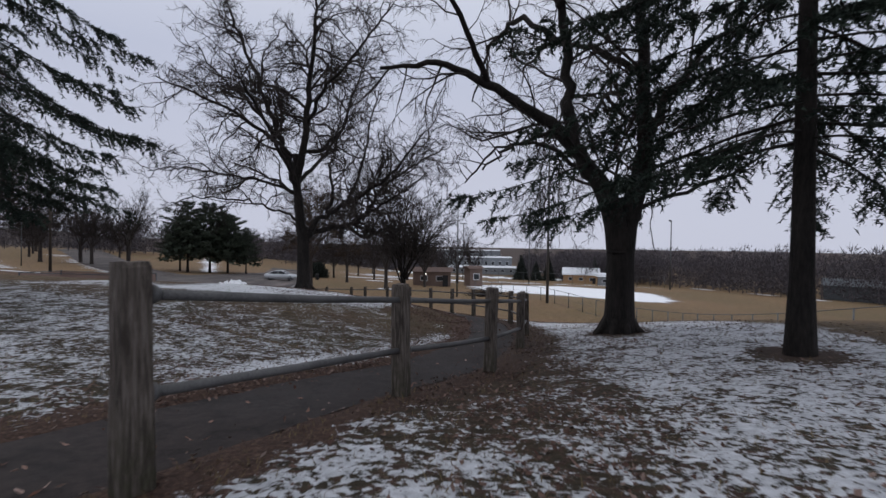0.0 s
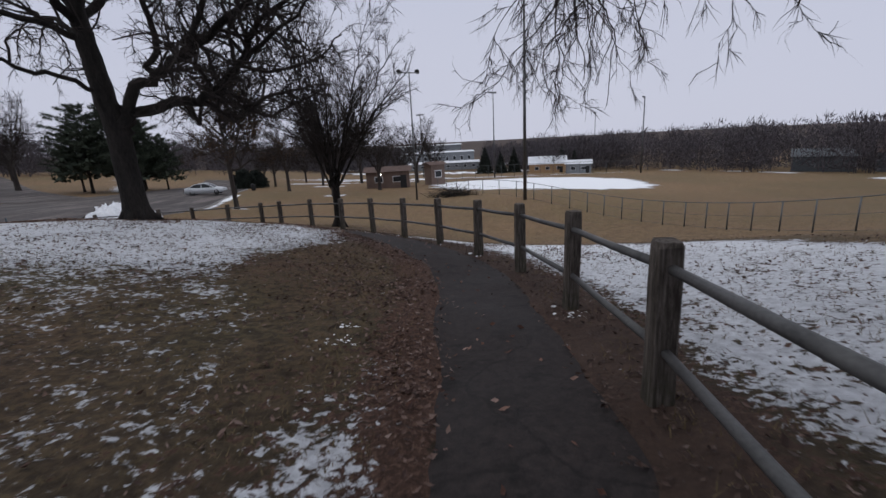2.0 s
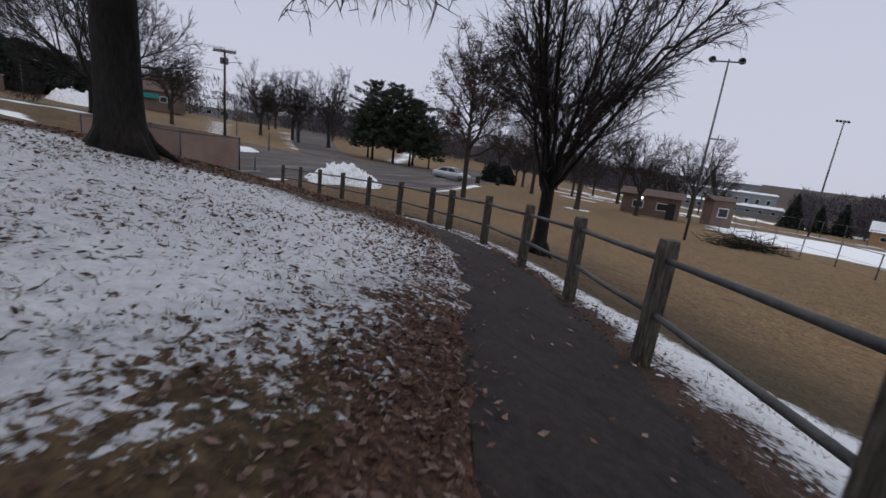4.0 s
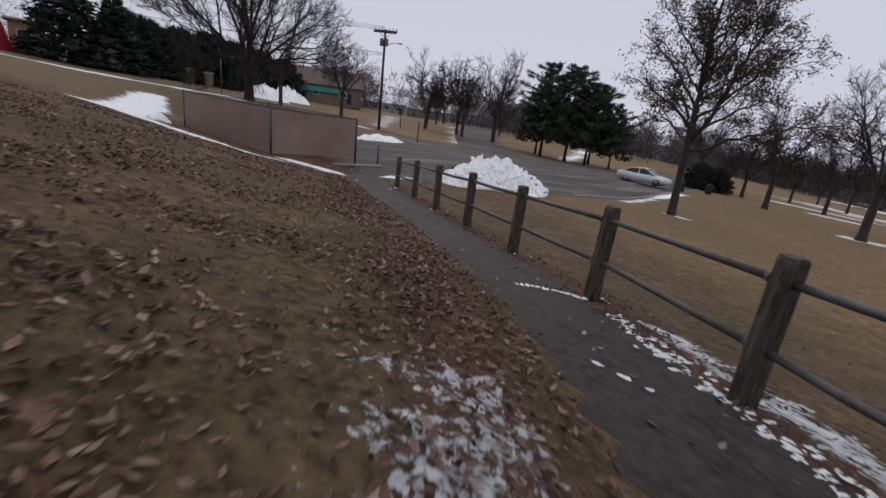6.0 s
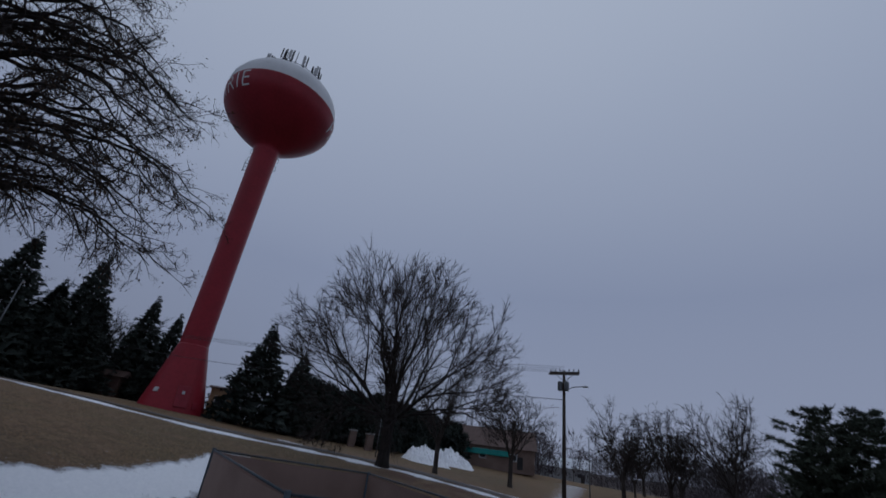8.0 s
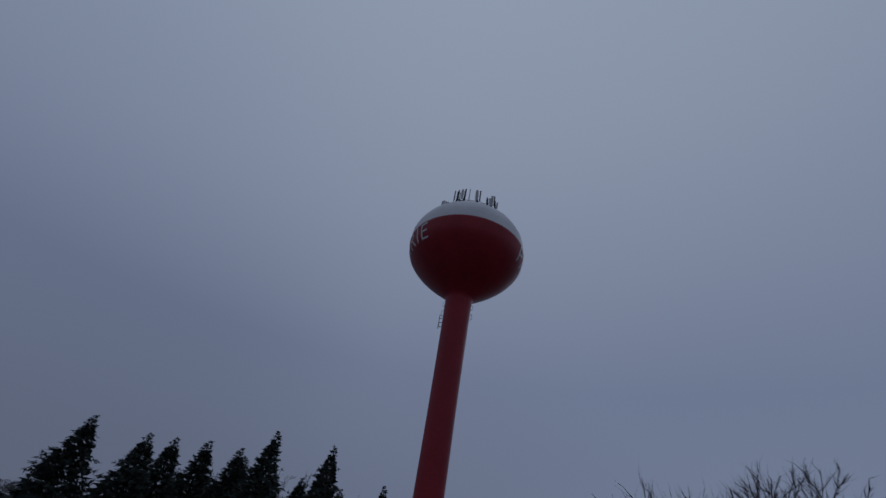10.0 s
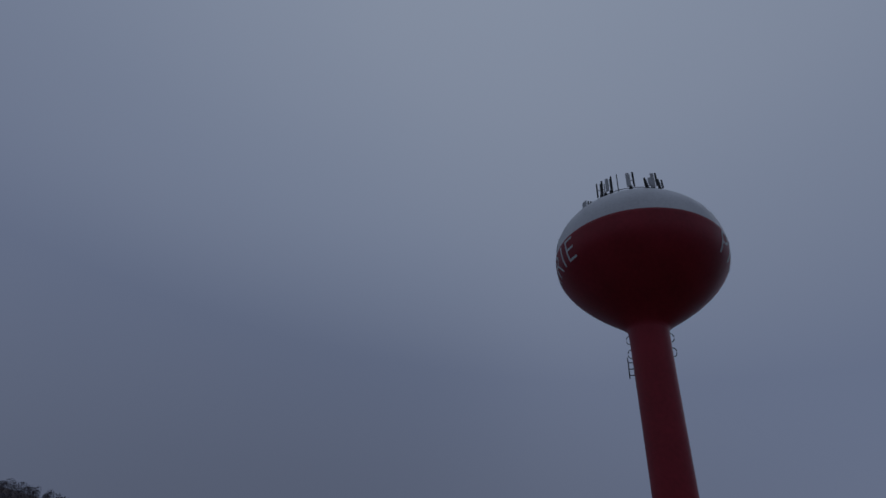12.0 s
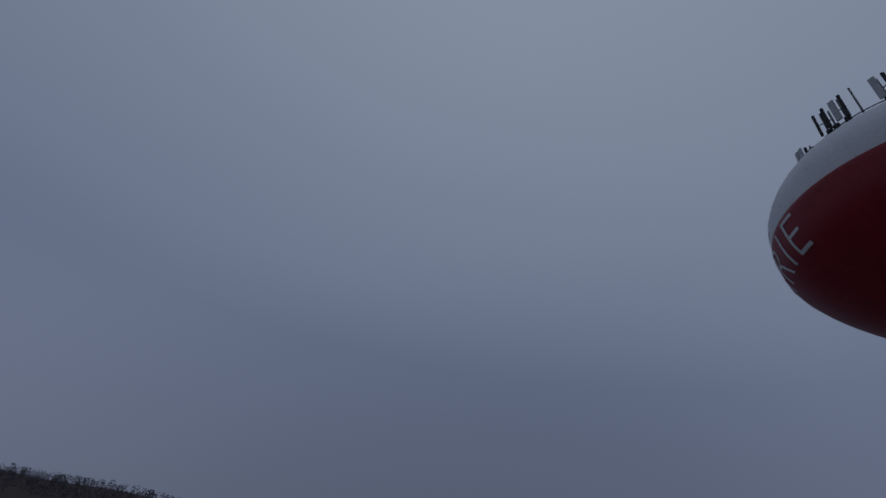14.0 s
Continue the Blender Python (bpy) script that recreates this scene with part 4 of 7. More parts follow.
class Tree:
    """Grows limbs, branches and twigs; thick wood goes to the trunk part, thin wood to the crown part."""

    def __init__(self, seed, levels, density, ratio, wander, lift, spread, sides=(10, 6, 4, 3, 3), seg=(0.5, 0.4, 0.3, 0.22, 0.16), thin=0.006, split=2):
        self.r = np.random.RandomState(seed)
        self.levels, self.density, self.ratio, self.wander, self.lift, self.spread = levels, density, ratio, wander, lift, spread
        self.sides, self.seg, self.thin, self.split, self.stout, self.floor = sides, seg, thin, split, 0.011, -9.0
        self.wood, self.twigs, self.tips, self.fine = Tubes(), Tubes(), [], []

    def keep(self, pts, radii, level):
        (self.wood if level < self.split else self.twigs).add(pts, radii, self.sides[min(level, len(self.sides) - 1)])
        if level >= self.levels - 1:
            self.fine.append(np.concatenate([pts[:-1], pts[1:]], 1))

    def fuzz(self, count, length, width, droop=0.0, angle=0.9):
        """The finest twigs: single slivers along the outer branches."""
        seg = np.concatenate(self.fine)
        long = np.linalg.norm(seg[:, 3:] - seg[:, :3], axis=1)
        pick = self.r.choice(len(seg), count, p=long / long.sum())
        f = self.r.uniform(0, 1, (count, 1))
        at = seg[pick, :3] * (1 - f) + seg[pick, 3:] * f
        tan = (seg[pick, 3:] - seg[pick, :3]) / np.maximum(long[pick], 1e-6)[:, None]
        out = tan + self.r.normal(0, angle * 0.6, (count, 3)) + np.array([0, 0, -droop])
        out /= np.linalg.norm(out, axis=1)[:, None]
        wid = np.cross(out, self.r.normal(0, 1, (count, 3)))
        wid /= np.maximum(np.linalg.norm(wid, axis=1), 1e-6)[:, None]
        ln = length * self.r.uniform(0.45, 1.5, (count, 1))
        bend = out + self.r.normal(0, 0.38, (count, 3)) + np.array([0, 0, -0.5 * droop])
        bend /= np.linalg.norm(bend, axis=1)[:, None]
        mid = at + out * ln * 0.5
        w = width * self.r.uniform(0.7, 1.2, (count, 1))
        quad = np.stack([at - wid * w, at + wid * w, mid + wid * w * 0.8, mid - wid * w * 0.8, mid + bend * ln * 0.5], 1).reshape(-1, 3)
        o = len(self.twigs.verts)
        self.twigs.verts.extend(map(tuple, quad))
        for i in range(o, o + 5 * count, 5):
            self.twigs.faces.append((i, i + 1, i + 2, i + 3))
            self.twigs.faces.append((i + 3, i + 2, i + 4))
        return self

    def limb(self, ctrl, r0, r1, level=1, rough=0.05):
        """A limb along given points (metres)."""
        pts = smooth_rows(ctrl, 5)
        pts[1:-1] += self.r.normal(0, rough, (len(pts) - 2, 3))
        radii = np.linspace(r0, r1, len(pts))
        self.keep(pts, radii, level)
        self.shoot(pts, radii, level)
        return pts

    def shoot(self, pts, radii, level):
        if level >= self.levels:
            self.tips.append(pts[-1])
            return
        length = np.linalg.norm(np.diff(pts, axis=0), axis=1).sum()
        n = max(1, int(length * self.density[level] * self.r.uniform(0.8, 1.2)))
        lo = 0.28 if level <= 1 else 0.12
        for i in range(n):
            f = lo + (1 - lo) * (i + self.r.uniform(0, 1)) / n
            f = min(f, 0.995)
            k = f * (len(pts) - 1)
            j = int(k)
            p = pts[j] + (pts[min(j + 1, len(pts) - 1)] - pts[j]) * (k - j)
            tan = unit(pts[min(j + 1, len(pts) - 1)] - pts[max(j - 1, 0)])
            side = unit(np.cross(tan, self.r.normal(0, 1, 3)))
            ang = radians(self.spread[level]) * self.r.uniform(0.65, 1.3)
            d = unit(tan * math.cos(ang) + side * math.sin(ang))
            ln = length * self.ratio[level] * (1.1 - 0.55 * f) * self.r.uniform(0.6, 1.25)
            rad = max(self.thin, min(radii[j] * 0.62, self.stout * ln + self.thin))
            self.grow(p, d, ln, rad, level + 1)

    def grow(self, p, d, length, radius, level):
        n = max(3, int(length / self.seg[min(level, len(self.seg) - 1)]) + 1)
        pts = [np.array(p, float)]
        step = length / (n - 1)
        for i in range(n - 1):
            d = unit(d + self.r.normal(0, self.wander[level], 3) + np.array([0, 0, self.lift[level]]))
            if pts[-1][2] < self.floor:
                d = unit(np.array([d[0], d[1], abs(d[2]) + 0.1]))
            pts.append(pts[-1] + d * step)
        pts = np.array(pts)
        radii = np.linspace(radius, max(self.thin * 0.55, radius * 0.3), n)
        self.keep(pts, radii, level)
        self.shoot(pts, radii, level)


def trunk_rows(height_, r, flare=1.7, lean=(0, 0), n=8):
    z = np.linspace(-0.3, height_, n)
    pts = np.stack([lean[0] * np.clip(z, 0, None) / height_, lean[1] * np.clip(z, 0, None) / height_, z], 1)
    radii = r * (1 + (flare - 1) * np.exp(-np.clip(z + 0.05, 0, None) / 0.22)) * (1 - 0.10 * np.clip(z, 0, None) / height_)
    return pts, radii


def roots(tree, r, n, reach, seed):
    rr = random.Random(seed)
    for k in range(n):
        a = 2 * math.pi * (k + rr.uniform(-0.3, 0.3)) / n
        ln = reach * rr.uniform(0.6, 1.1)
        c, s = math.cos(a), math.sin(a)
        tree.wood.add([(c * r * 0.6, s * r * 0.6, 0.34), (c * r * 1.15, s * r * 1.15, 0.10), (c * (r + ln * 0.5), s * (r + ln * 0.5), 0.02), (c * (r + ln), s * (r + ln), -0.10)], [r * 0.42, r * 0.33, r * 0.20, r * 0.08], 7)


def tree_thing(tree, name, place, label, category="tree", group="", turn=0.0, wood=BARK, twig=TWIG, leaves=None):
    ob = thing(name, place, label, category, group, turn=turn)
    part("trunk", tree.wood.mesh("trunk", wood), wood, ob)
    if tree.twigs.verts:
        part("crown", tree.twigs.mesh("crown", twig, False), twig, ob)
    if leaves is not None:
        part("dry_leaves", leaves, DRY_LEAF, ob, "few withered brown leaves")
    return ob


def leaf_cloud(name, spots, rr, count, size, spread, material):
    """Small withered leaves near given spots."""
    spots = np.asarray(spots)
    at = spots[rr.randint(0, len(spots), count)] + rr.normal(0, spread, (count, 3))
    a, b = rr.normal(0, 1, (count, 3)), rr.normal(0, 1, (count, 3))
    a /= np.linalg.norm(a, axis=1)[:, None]
    b /= np.linalg.norm(b, axis=1)[:, None]
    s = size * rr.uniform(0.6, 1.3, (count, 1))
    v = np.stack([at - a * s, at + b * s * 0.5, at + a * s, at - b * s * 0.5], 1).reshape(-1, 3)
    return mesh_of(name, v, [(4 * i, 4 * i + 1, 4 * i + 2, 4 * i + 3) for i in range(count)], material)


# big oak by the rise: heavy low limb towards the field, tall forked leader
oak = Tree(3, 4, (0, 2.5, 3.6, 4.4), (0, 0.40, 0.46, 0.5), (0, 0.17, 0.27, 0.32, 0.34), (0, 0.03, 0.03, 0.01, -0.01), (0, 56, 54, 52), seg=(0.5, 0.34, 0.25, 0.19, 0.16), thin=0.0095)
oak.stout, oak.floor = 0.0155, 2.5
pts, rad = trunk_rows(2.9, 0.29, 1.55, (-0.05, 0), 14)
oak.wood.add(pts, rad, 16)
roots(oak, 0.30, 7, 0.36, 5)
oak.limb([(0.0, 0, 2.15), (0.55, 0.1, 2.75), (1.6, 0.3, 2.98), (2.4, 0.45, 3.15), (2.95, 0.6, 3.9), (3.6, 0.8, 5.0), (4.9, 1.2, 6.0), (6.6, 1.6, 7.2)], 0.17, 0.035)
oak.limb([(0.0, -0.05, 2.3), (0.55, -0.15, 3.05), (1.5, -0.3, 3.75), (2.9, -0.5, 4.5), (4.3, -0.9, 5.6), (5.6, -1.4, 7.2)], 0.17, 0.035)
oak.limb([(1.2, -0.25, 3.55), (1.35, -0.3, 4.6), (1.25, -0.4, 5.8), (1.6, -0.5, 7.4), (1.9, -0.5, 9.4)], 0.085, 0.025)
oak.limb([(2.3, 0.4, 3.2), (3.4, -0.4, 3.9), (4.6, -1.0, 4.5), (5.8, -1.5, 5.4)], 0.085, 0.02)
oak.limb([(-0.05, 0, 2.3), (-0.25, 0.0, 4.0), (-0.42, 0.05, 5.4), (-0.4, 0.0, 6.3)], 0.265, 0.13, rough=0.02)
oak.limb([(-0.38, 0.05, 5.2), (-1.0, 0.2, 6.6), (-2.0, 0.4, 9.0), (-3.1, 0.5, 11.6), (-3.9, 0.6, 13.6)], 0.17, 0.035)
oak.limb([(-0.38, 0.05, 5.2), (0.05, -0.2, 7.2), (0.25, -0.2, 9.8), (0.5, -0.3, 12.4), (0.3, -0.3, 14.6)], 0.19, 0.035)
oak.limb([(-0.2, -0.1, 6.1), (1.3, 0.9, 7.4), (2.0, 1.4, 9.6), (2.7, 1.9, 12.0)], 0.11, 0.025)
oak.limb([(-0.3, 0, 4.4), (-1.5, -0.6, 4.9), (-3.0, -1.1, 5.1), (-4.6, -1.5, 5.3), (-6.0, -1.8, 5.1)], 0.085, 0.02)
oak.limb([(-0.2, -0.1, 3.2), (-1.2, -0.7, 3.7), (-2.4, -1.2, 4.0), (-3.8, -1.6, 4.0), (-5.0, -1.9, 3.8)], 0.065, 0.018)
oak.limb([(-0.3, 0.1, 4.2), (-1.3, 1.2, 5.0), (-3.0, 2.4, 5.8), (-5.0, 3.3, 6.5)], 0.09, 0.022)
oak.limb([(-0.6, 0.2, 6.2), (-2.0, -0.6, 7.4), (-4.0, -1.4, 8.4), (-5.6, -2.0, 9.0)], 0.11, 0.025)
oak.limb([(-1.0, 0.2, 6.8), (-2.6, 0.9, 8.6), (-4.6, 1.4, 10.4), (-5.8, 1.7, 12.0)], 0.09, 0.022)
oak.limb([(0.1, -0.2, 7.6), (1.4, -1.6, 9.0), (3.0, -2.8, 10.4), (4.3, -3.6, 11.6)], 0.095, 0.025)
oak.limb([(-0.38, 0.05, 4.9), (0.3, 2.0, 6.4), (0.6, 4.0, 8.0), (0.8, 5.4, 9.6)], 0.11, 0.025)
oak.limb([(-0.36, 0.0, 4.8), (-0.6, -2.0, 6.2), (-1.0, -3.9, 7.6), (-1.2, -5.4, 8.6)], 0.11, 0.025)
oak.limb([(2.0, -0.35, 4.0), (2.6, 0.2, 5.6), (2.9, 0.1, 7.4), (3.4, 0.0, 9.4)], 0.09, 0.025)
oak.fuzz(33000, 0.34, 0.0062, 0.35, 0.75)
tree_thing(oak, "oak_tree", (-4.05, 17.64, height(-4.05, 17.64)), "large bare oak with a thick dark trunk on the snowy rise", group="bare park trees")

# forked tree beside the fence
ash = Tree(8, 4, (0, 2.0, 3.0, 3.8), (0, 0.38, 0.48, 0.52), (0, 0.12, 0.20, 0.25, 0.28), (0, 0.0, -0.02, -0.05, -0.08), (0, 55, 50, 44), seg=(0.5, 0.35, 0.28, 0.22, 0.18), thin=0.006)
ash.floor = 4.2
pts, rad = trunk_rows(2.25, 0.30, 1.45, (0.0, 0), 14)
ash.wood.add(pts, rad, 18)
roots(ash, 0.30, 8, 0.34, 2)
ash.limb([(0, 0, 1.3), (-0.07, 0.0, 2.1), (-0.22, 0, 2.65), (-0.45, 0.0, 3.15), (-1.05, 0.1, 4.0), (-1.9, 0.2, 4.7), (-2.9, 0.3, 5.35), (-4.0, 0.3, 5.75), (-5.2, 0.2, 5.55)], 0.27, 0.035, rough=0.025)
ash.limb([(-1.05, 0.1, 4.0), (-1.15, 0.15, 4.9), (-1.2, 0.2, 6.2), (-1.6, 0.2, 8.4), (-1.9, 0.2, 10.5)], 0.16, 0.04)
ash.wood.add([(-0.03, 0, 1.8), (-0.10, 0, 2.3), (-0.24, 0, 2.72), (-0.46, 0.0, 3.17), (-0.75, 0.05, 3.58)], [0.27, 0.255, 0.225, 0.195, 0.165], 14)
ash.wood.add([(0.03, 0, 1.8), (0.10, 0.01, 2.3), (0.24, 0.02, 2.75), (0.42, 0.05, 3.3), (0.5, 0.08, 3.8)], [0.27, 0.25, 0.225, 0.20, 0.18], 14)
ash.limb([(0, 0, 1.3), (0.06, 0.02, 2.1), (0.22, 0.02, 2.65), (0.42, 0.05, 3.3), (0.55, 0.1, 4.3), (0.48, 0.1, 5.8), (0.35, 0.1, 8.2), (0.3, 0.1, 11)], 0.26, 0.07, rough=0.02)
ash.limb([(0.55, 0.1, 4.15), (1.0, 0.3, 4.9), (1.8, 0.6, 5.9), (2.8, 0.9, 7.0), (3.6, 1.2, 7.8)], 0.13, 0.03)
ash.limb([(-2.9, 0.3, 5.35), (-3.6, -0.5, 6.4), (-4.6, -1.4, 7.6)], 0.08, 0.03)
ash.limb([(-0.7, 0.0, 3.5), (-1.6, -0.6, 4.0), (-2.5, -1.0, 3.75), (-3.2, -1.3, 3.2)], 0.06, 0.02)
ash.limb([(-0.6, 0.1, 3.4), (-1.5, 1.0, 4.2), (-2.4, 1.8, 4.3), (-3.1, 2.6, 3.5)], 0.06, 0.02)
ash.limb([(0.45, 0.1, 5.6), (-0.2, 1.2, 6.6), (-0.8, 2.6, 7.3), (-1.2, 4.2, 7.2)], 0.09, 0.03)
ash.limb([(0.35, 0.1, 7.0), (1.4, 1.6, 8.2), (2.4, 3.0, 8.8)], 0.09, 0.03)
ash.limb([(-1.2, 0.2, 6.2), (-2.0, 1.6, 7.4), (-2.4, 3.6, 7.4), (-2.6, 5.4, 6.6)], 0.08, 0.025)
ash.limb([(-1.4, 0.2, 7.0), (-0.4, -1.4, 8.0), (0.4, -3.0, 8.2)], 0.08, 0.025)
# drooping branches that hang out over the fence
ash.floor = -9.0
hang = ash.limb([(0.4, 0.8, 5.4), (0.7, 2.8, 5.9), (0.7, 5.0, 5.3), (0.5, 6.6, 4.4), (0.2, 7.6, 3.6)], 0.07, 0.02, 3)
ash.lift = (0, -0.01, -0.10, -0.12, -0.10)
ash.wander = (0, 0.10, 0.24, 0.32, 0.34)
ash.density = (0, 2.0, 3.2, 4.2)
for k in range(10):
    p = hang[10 + k % (len(hang) - 10)]
    ash.grow(p, unit(np.array([ash.r.uniform(-0.9, 0.3), ash.r.normal(0.0, 0.4), -0.5])), ash.r.uniform(1.9, 3.1), 0.016, 2)
ash.fuzz(17000, 0.28, 0.0042, 0.5, 0.7)
tree_thing(ash, "forked_tree", (5.62, 5.95, height(5.62, 5.95)), "bare tree with a forked black trunk beside the fence", group="bare park trees")

# smaller vase-shaped tree beyond the fence
vase = Tree(21, 4, (0, 2.2, 3.0, 4.0), (0, 0.36, 0.42, 0.5), (0, 0.06, 0.09, 0.12, 0.14), (0, 0.03, 0.05, 0.05, 0.03), (0, 36, 40, 42), seg=(0.5, 0.4, 0.3, 0.25, 0.2), thin=0.0065)
pts, rad = trunk_rows(2.0, 0.19, 1.5)
vase.wood.add(pts, rad, 12)
roots(vase, 0.24, 6, 0.3, 7)
rv = random.Random(5)
for k in range(16):
    a, out, top = k * 2.4, rv.uniform(1.2, 4.4), rv.uniform(6.6, 9.8)
    c, s, b = math.cos(a), math.sin(a), rv.uniform(1.5, 2.1)
    vase.limb([(0, 0, b), (c * out * 0.22, s * out * 0.22, b + 1.3), (c * out * 0.6, s * out * 0.6, b + (top - b) * 0.55), (c * out, s * out, top - out * 0.35)], 0.062 + 0.02 * rv.random(), 0.014, rough=0.04)
vase.fuzz(15000, 0.40, 0.0052, -0.05, 0.7)
tree_thing(vase, "young_tree", (0.35, 25.95, height(0.35, 25.95)), "bare young tree with many rising branches behind the fence", group="bare park trees")


def plain_tree(seed, tall, r, bole, limbs, width, levels=3, density=(0, 1.6, 2.4, 3.2), thin=0.012, lift=0.03, ratio=(0, 0.42, 0.46, 0.5), low=0.15):
    """A bare tree with a short bole and a spreading crown."""
    t = Tree(seed, levels, density, ratio, (0, 0.08, 0.13, 0.16, 0.18), (0, lift, lift, lift * 0.5, 0.0), (0, 44, 46, 46), sides=(8, 5, 3, 3, 3), seg=(0.8, 0.6, 0.5, 0.4, 0.3), thin=thin)
    p, rr_ = trunk_rows(bole + 0.3, r, 1.5, n=6)
    t.wood.add(p, rr_, 9)
    g = random.Random(seed)
    for k in range(limbs):
        a = k * 2.4 + g.uniform(-0.3, 0.3)
        e = g.uniform(low, 1.0)
        out = width * (1 - 0.55 * e) * g.uniform(0.75, 1.0)
        top = bole + (tall - bole) * (0.35 + 0.62 * e)
        c, s = math.cos(a), math.sin(a)
        b = bole * g.uniform(0.8, 1.1)
        t.limb([(0, 0, b), (c * out * 0.3, s * out * 0.3, b + (top - b) * 0.30), (c * out * 0.7, s * out * 0.7, b + (top - b) * 0.68), (c * out, s * out, top)], r * g.uniform(0.3, 0.45), thin * 1.6, rough=0.06)
    return t


# tree on the grass by the car park, some withered leaves left: a leader with arching side limbs
near_lot = Tree(31, 4, (0, 1.9, 2.6, 3.0), (0, 0.36, 0.44, 0.5), (0, 0.10, 0.16, 0.2, 0.22), (0, 0.04, 0.04, 0.02, 0.0), (0, 46, 46, 46), sides=(8, 5, 3, 3, 3), seg=(0.8, 0.5, 0.4, 0.3, 0.25), thin=0.010)
near_lot.stout = 0.014
p, q = trunk_rows(4.2, 0.215, 1.45, (-0.1, 0.0), 8)
near_lot.wood.add(p, q, 10)
near_lot.limb([(-0.05, 0, 3.0), (-0.1, 0, 5.2), (-0.3, 0.1, 7.6), (-0.25, 0.1, 10.2), (-0.1, 0.1, 13.0)], 0.21, 0.03, rough=0.04)
near_lot.limb([(-0.1, 0, 3.8), (0.6, 0.1, 5.4), (1.2, 0.2, 7.4), (1.9, 0.3, 9.6), (2.3, 0.3, 11.8)], 0.15, 0.025)
gl = random.Random(6)
for k in range(17):
    a, f = k * 2.4, (k + 0.5) / 17
    out, z0 = (6.2 - 3.8 * f) * gl.uniform(0.8, 1.05), 3.2 + 6.0 * f
    c, d = math.cos(a), math.sin(a)
    near_lot.limb([(-0.15, 0, z0), (c * out * 0.3, d * out * 0.3, z0 + 1.0), (c * out * 0.65, d * out * 0.65, z0 + 1.7 + f), (c * out, d * out, z0 + 2.0 + 2.2 * f)], 0.105 - 0.035 * f, 0.018, rough=0.05)
near_lot.fuzz(15000, 0.32, 0.0075, 0.0, 0.9)
tree_thing(near_lot, "park_tree", (-11.1, 48.8, height(-11.1, 48.8)), "bare grey tree with a few withered leaves on the brown grass", group="bare park trees", wood=BARK_GREY, leaves=leaf_cloud("dry_leaves", near_lot.tips, np.random.RandomState(2), 19000, 0.075, 0.2, DRY_LEAF))
# round-crowned tree behind the screened enclosure: straight limbs fanning over a half dome
round_tree = Tree(47, 3, (0, 1.0, 1.0), (0, 0.3, 0.4), (0, 0.04, 0.075, 0.11), (0, 0.03, 0.045, 0.04), (0, 30, 34), sides=(8, 6, 5, 4, 3, 3, 3, 3), thin=0.010, split=4)
p, q = trunk_rows(2.7, 0.36, 1.5, n=6)
round_tree.wood.add(p, q, 10)
gd = np.random.RandomState(21)


def fork(tree, p, d, length, radius, depth):
    """A straight limb that parts in two or three again and again."""
    pts = [np.array(p, float)]
    for _ in range(3):
        d = unit(d + gd.normal(0, 0.045, 3) + np.array([0, 0, 0.018]))
        pts.append(pts[-1] + d * length / 3)
    end = max(0.0105, radius * 0.72)
    tree.keep(np.array(pts), np.linspace(radius, end, 4), depth if depth < 5 else 5)
    if depth >= 7:
        return
    turn = gd.uniform(0, 6.283)
    for k in range(3 if gd.uniform() < 0.45 or depth < 2 else 2):
        side = unit(np.cross(d, (math.cos(turn + 2.2 * k), math.sin(turn + 2.2 * k), 0.3)))
        ang = radians(gd.uniform(8, 16) if k == 0 else gd.uniform(22, 36))
        fork(tree, pts[-1 if k < 2 else 2], unit(d * math.cos(ang) + side * math.sin(ang)), length * gd.uniform(0.70, 0.86) * (1.0 if k == 0 else 0.92), end * (0.92 if k == 0 else 0.75), depth + 1)


for k in range(11):
    el = radians((84, 66, 60, 48, 44, 38, 28, 24, 18, 12, 8)[k])
    a = k * 2.39996 + 0.4
    fork(round_tree, (0, 0, 1.9 + 0.08 * k % 0.9), np.array([math.cos(a) * math.cos(el), math.sin(a) * math.cos(el), math.sin(el)]), 2.1 + 1.25 * math.sin(el) ** 1.3, 0.10 + 0.07 * math.sin(el), 1)
round_tree.fuzz(32000, 0.52, 0.0090, -0.1, 0.6)
tree_thing(round_tree, "park_tree", (-40.2, 36.4, height(-40.2, 36.4)), "broad bare tree with a round fan of fine branches", group="bare park trees", turn=40)
# tree on the slope above the path's end: drooping branches with small withered leaves
slope = Tree(57, 4, (0, 1.9, 2.9, 3.3), (0, 0.26, 0.40, 0.46), (0, 0.12, 0.17, 0.22, 0.26), (0, 0.0, -0.02, -0.03, -0.03), (0, 50, 50, 50), sides=(8, 5, 3, 3, 3), seg=(0.6, 0.4, 0.3, 0.22, 0.18), thin=0.0075)
slope.stout, slope.floor = 0.0125, 3.0
p, q = trunk_rows(4.0, 0.30, 1.5, n=8)
slope.wood.add(p, q, 10)
slope.limb([(0, 0, 3.2), (0.1, 0, 6.0), (0.0, 0.1, 9.0), (-0.1, 0.2, 12.2)], 0.25, 0.03, rough=0.04)
gs = random.Random(14)
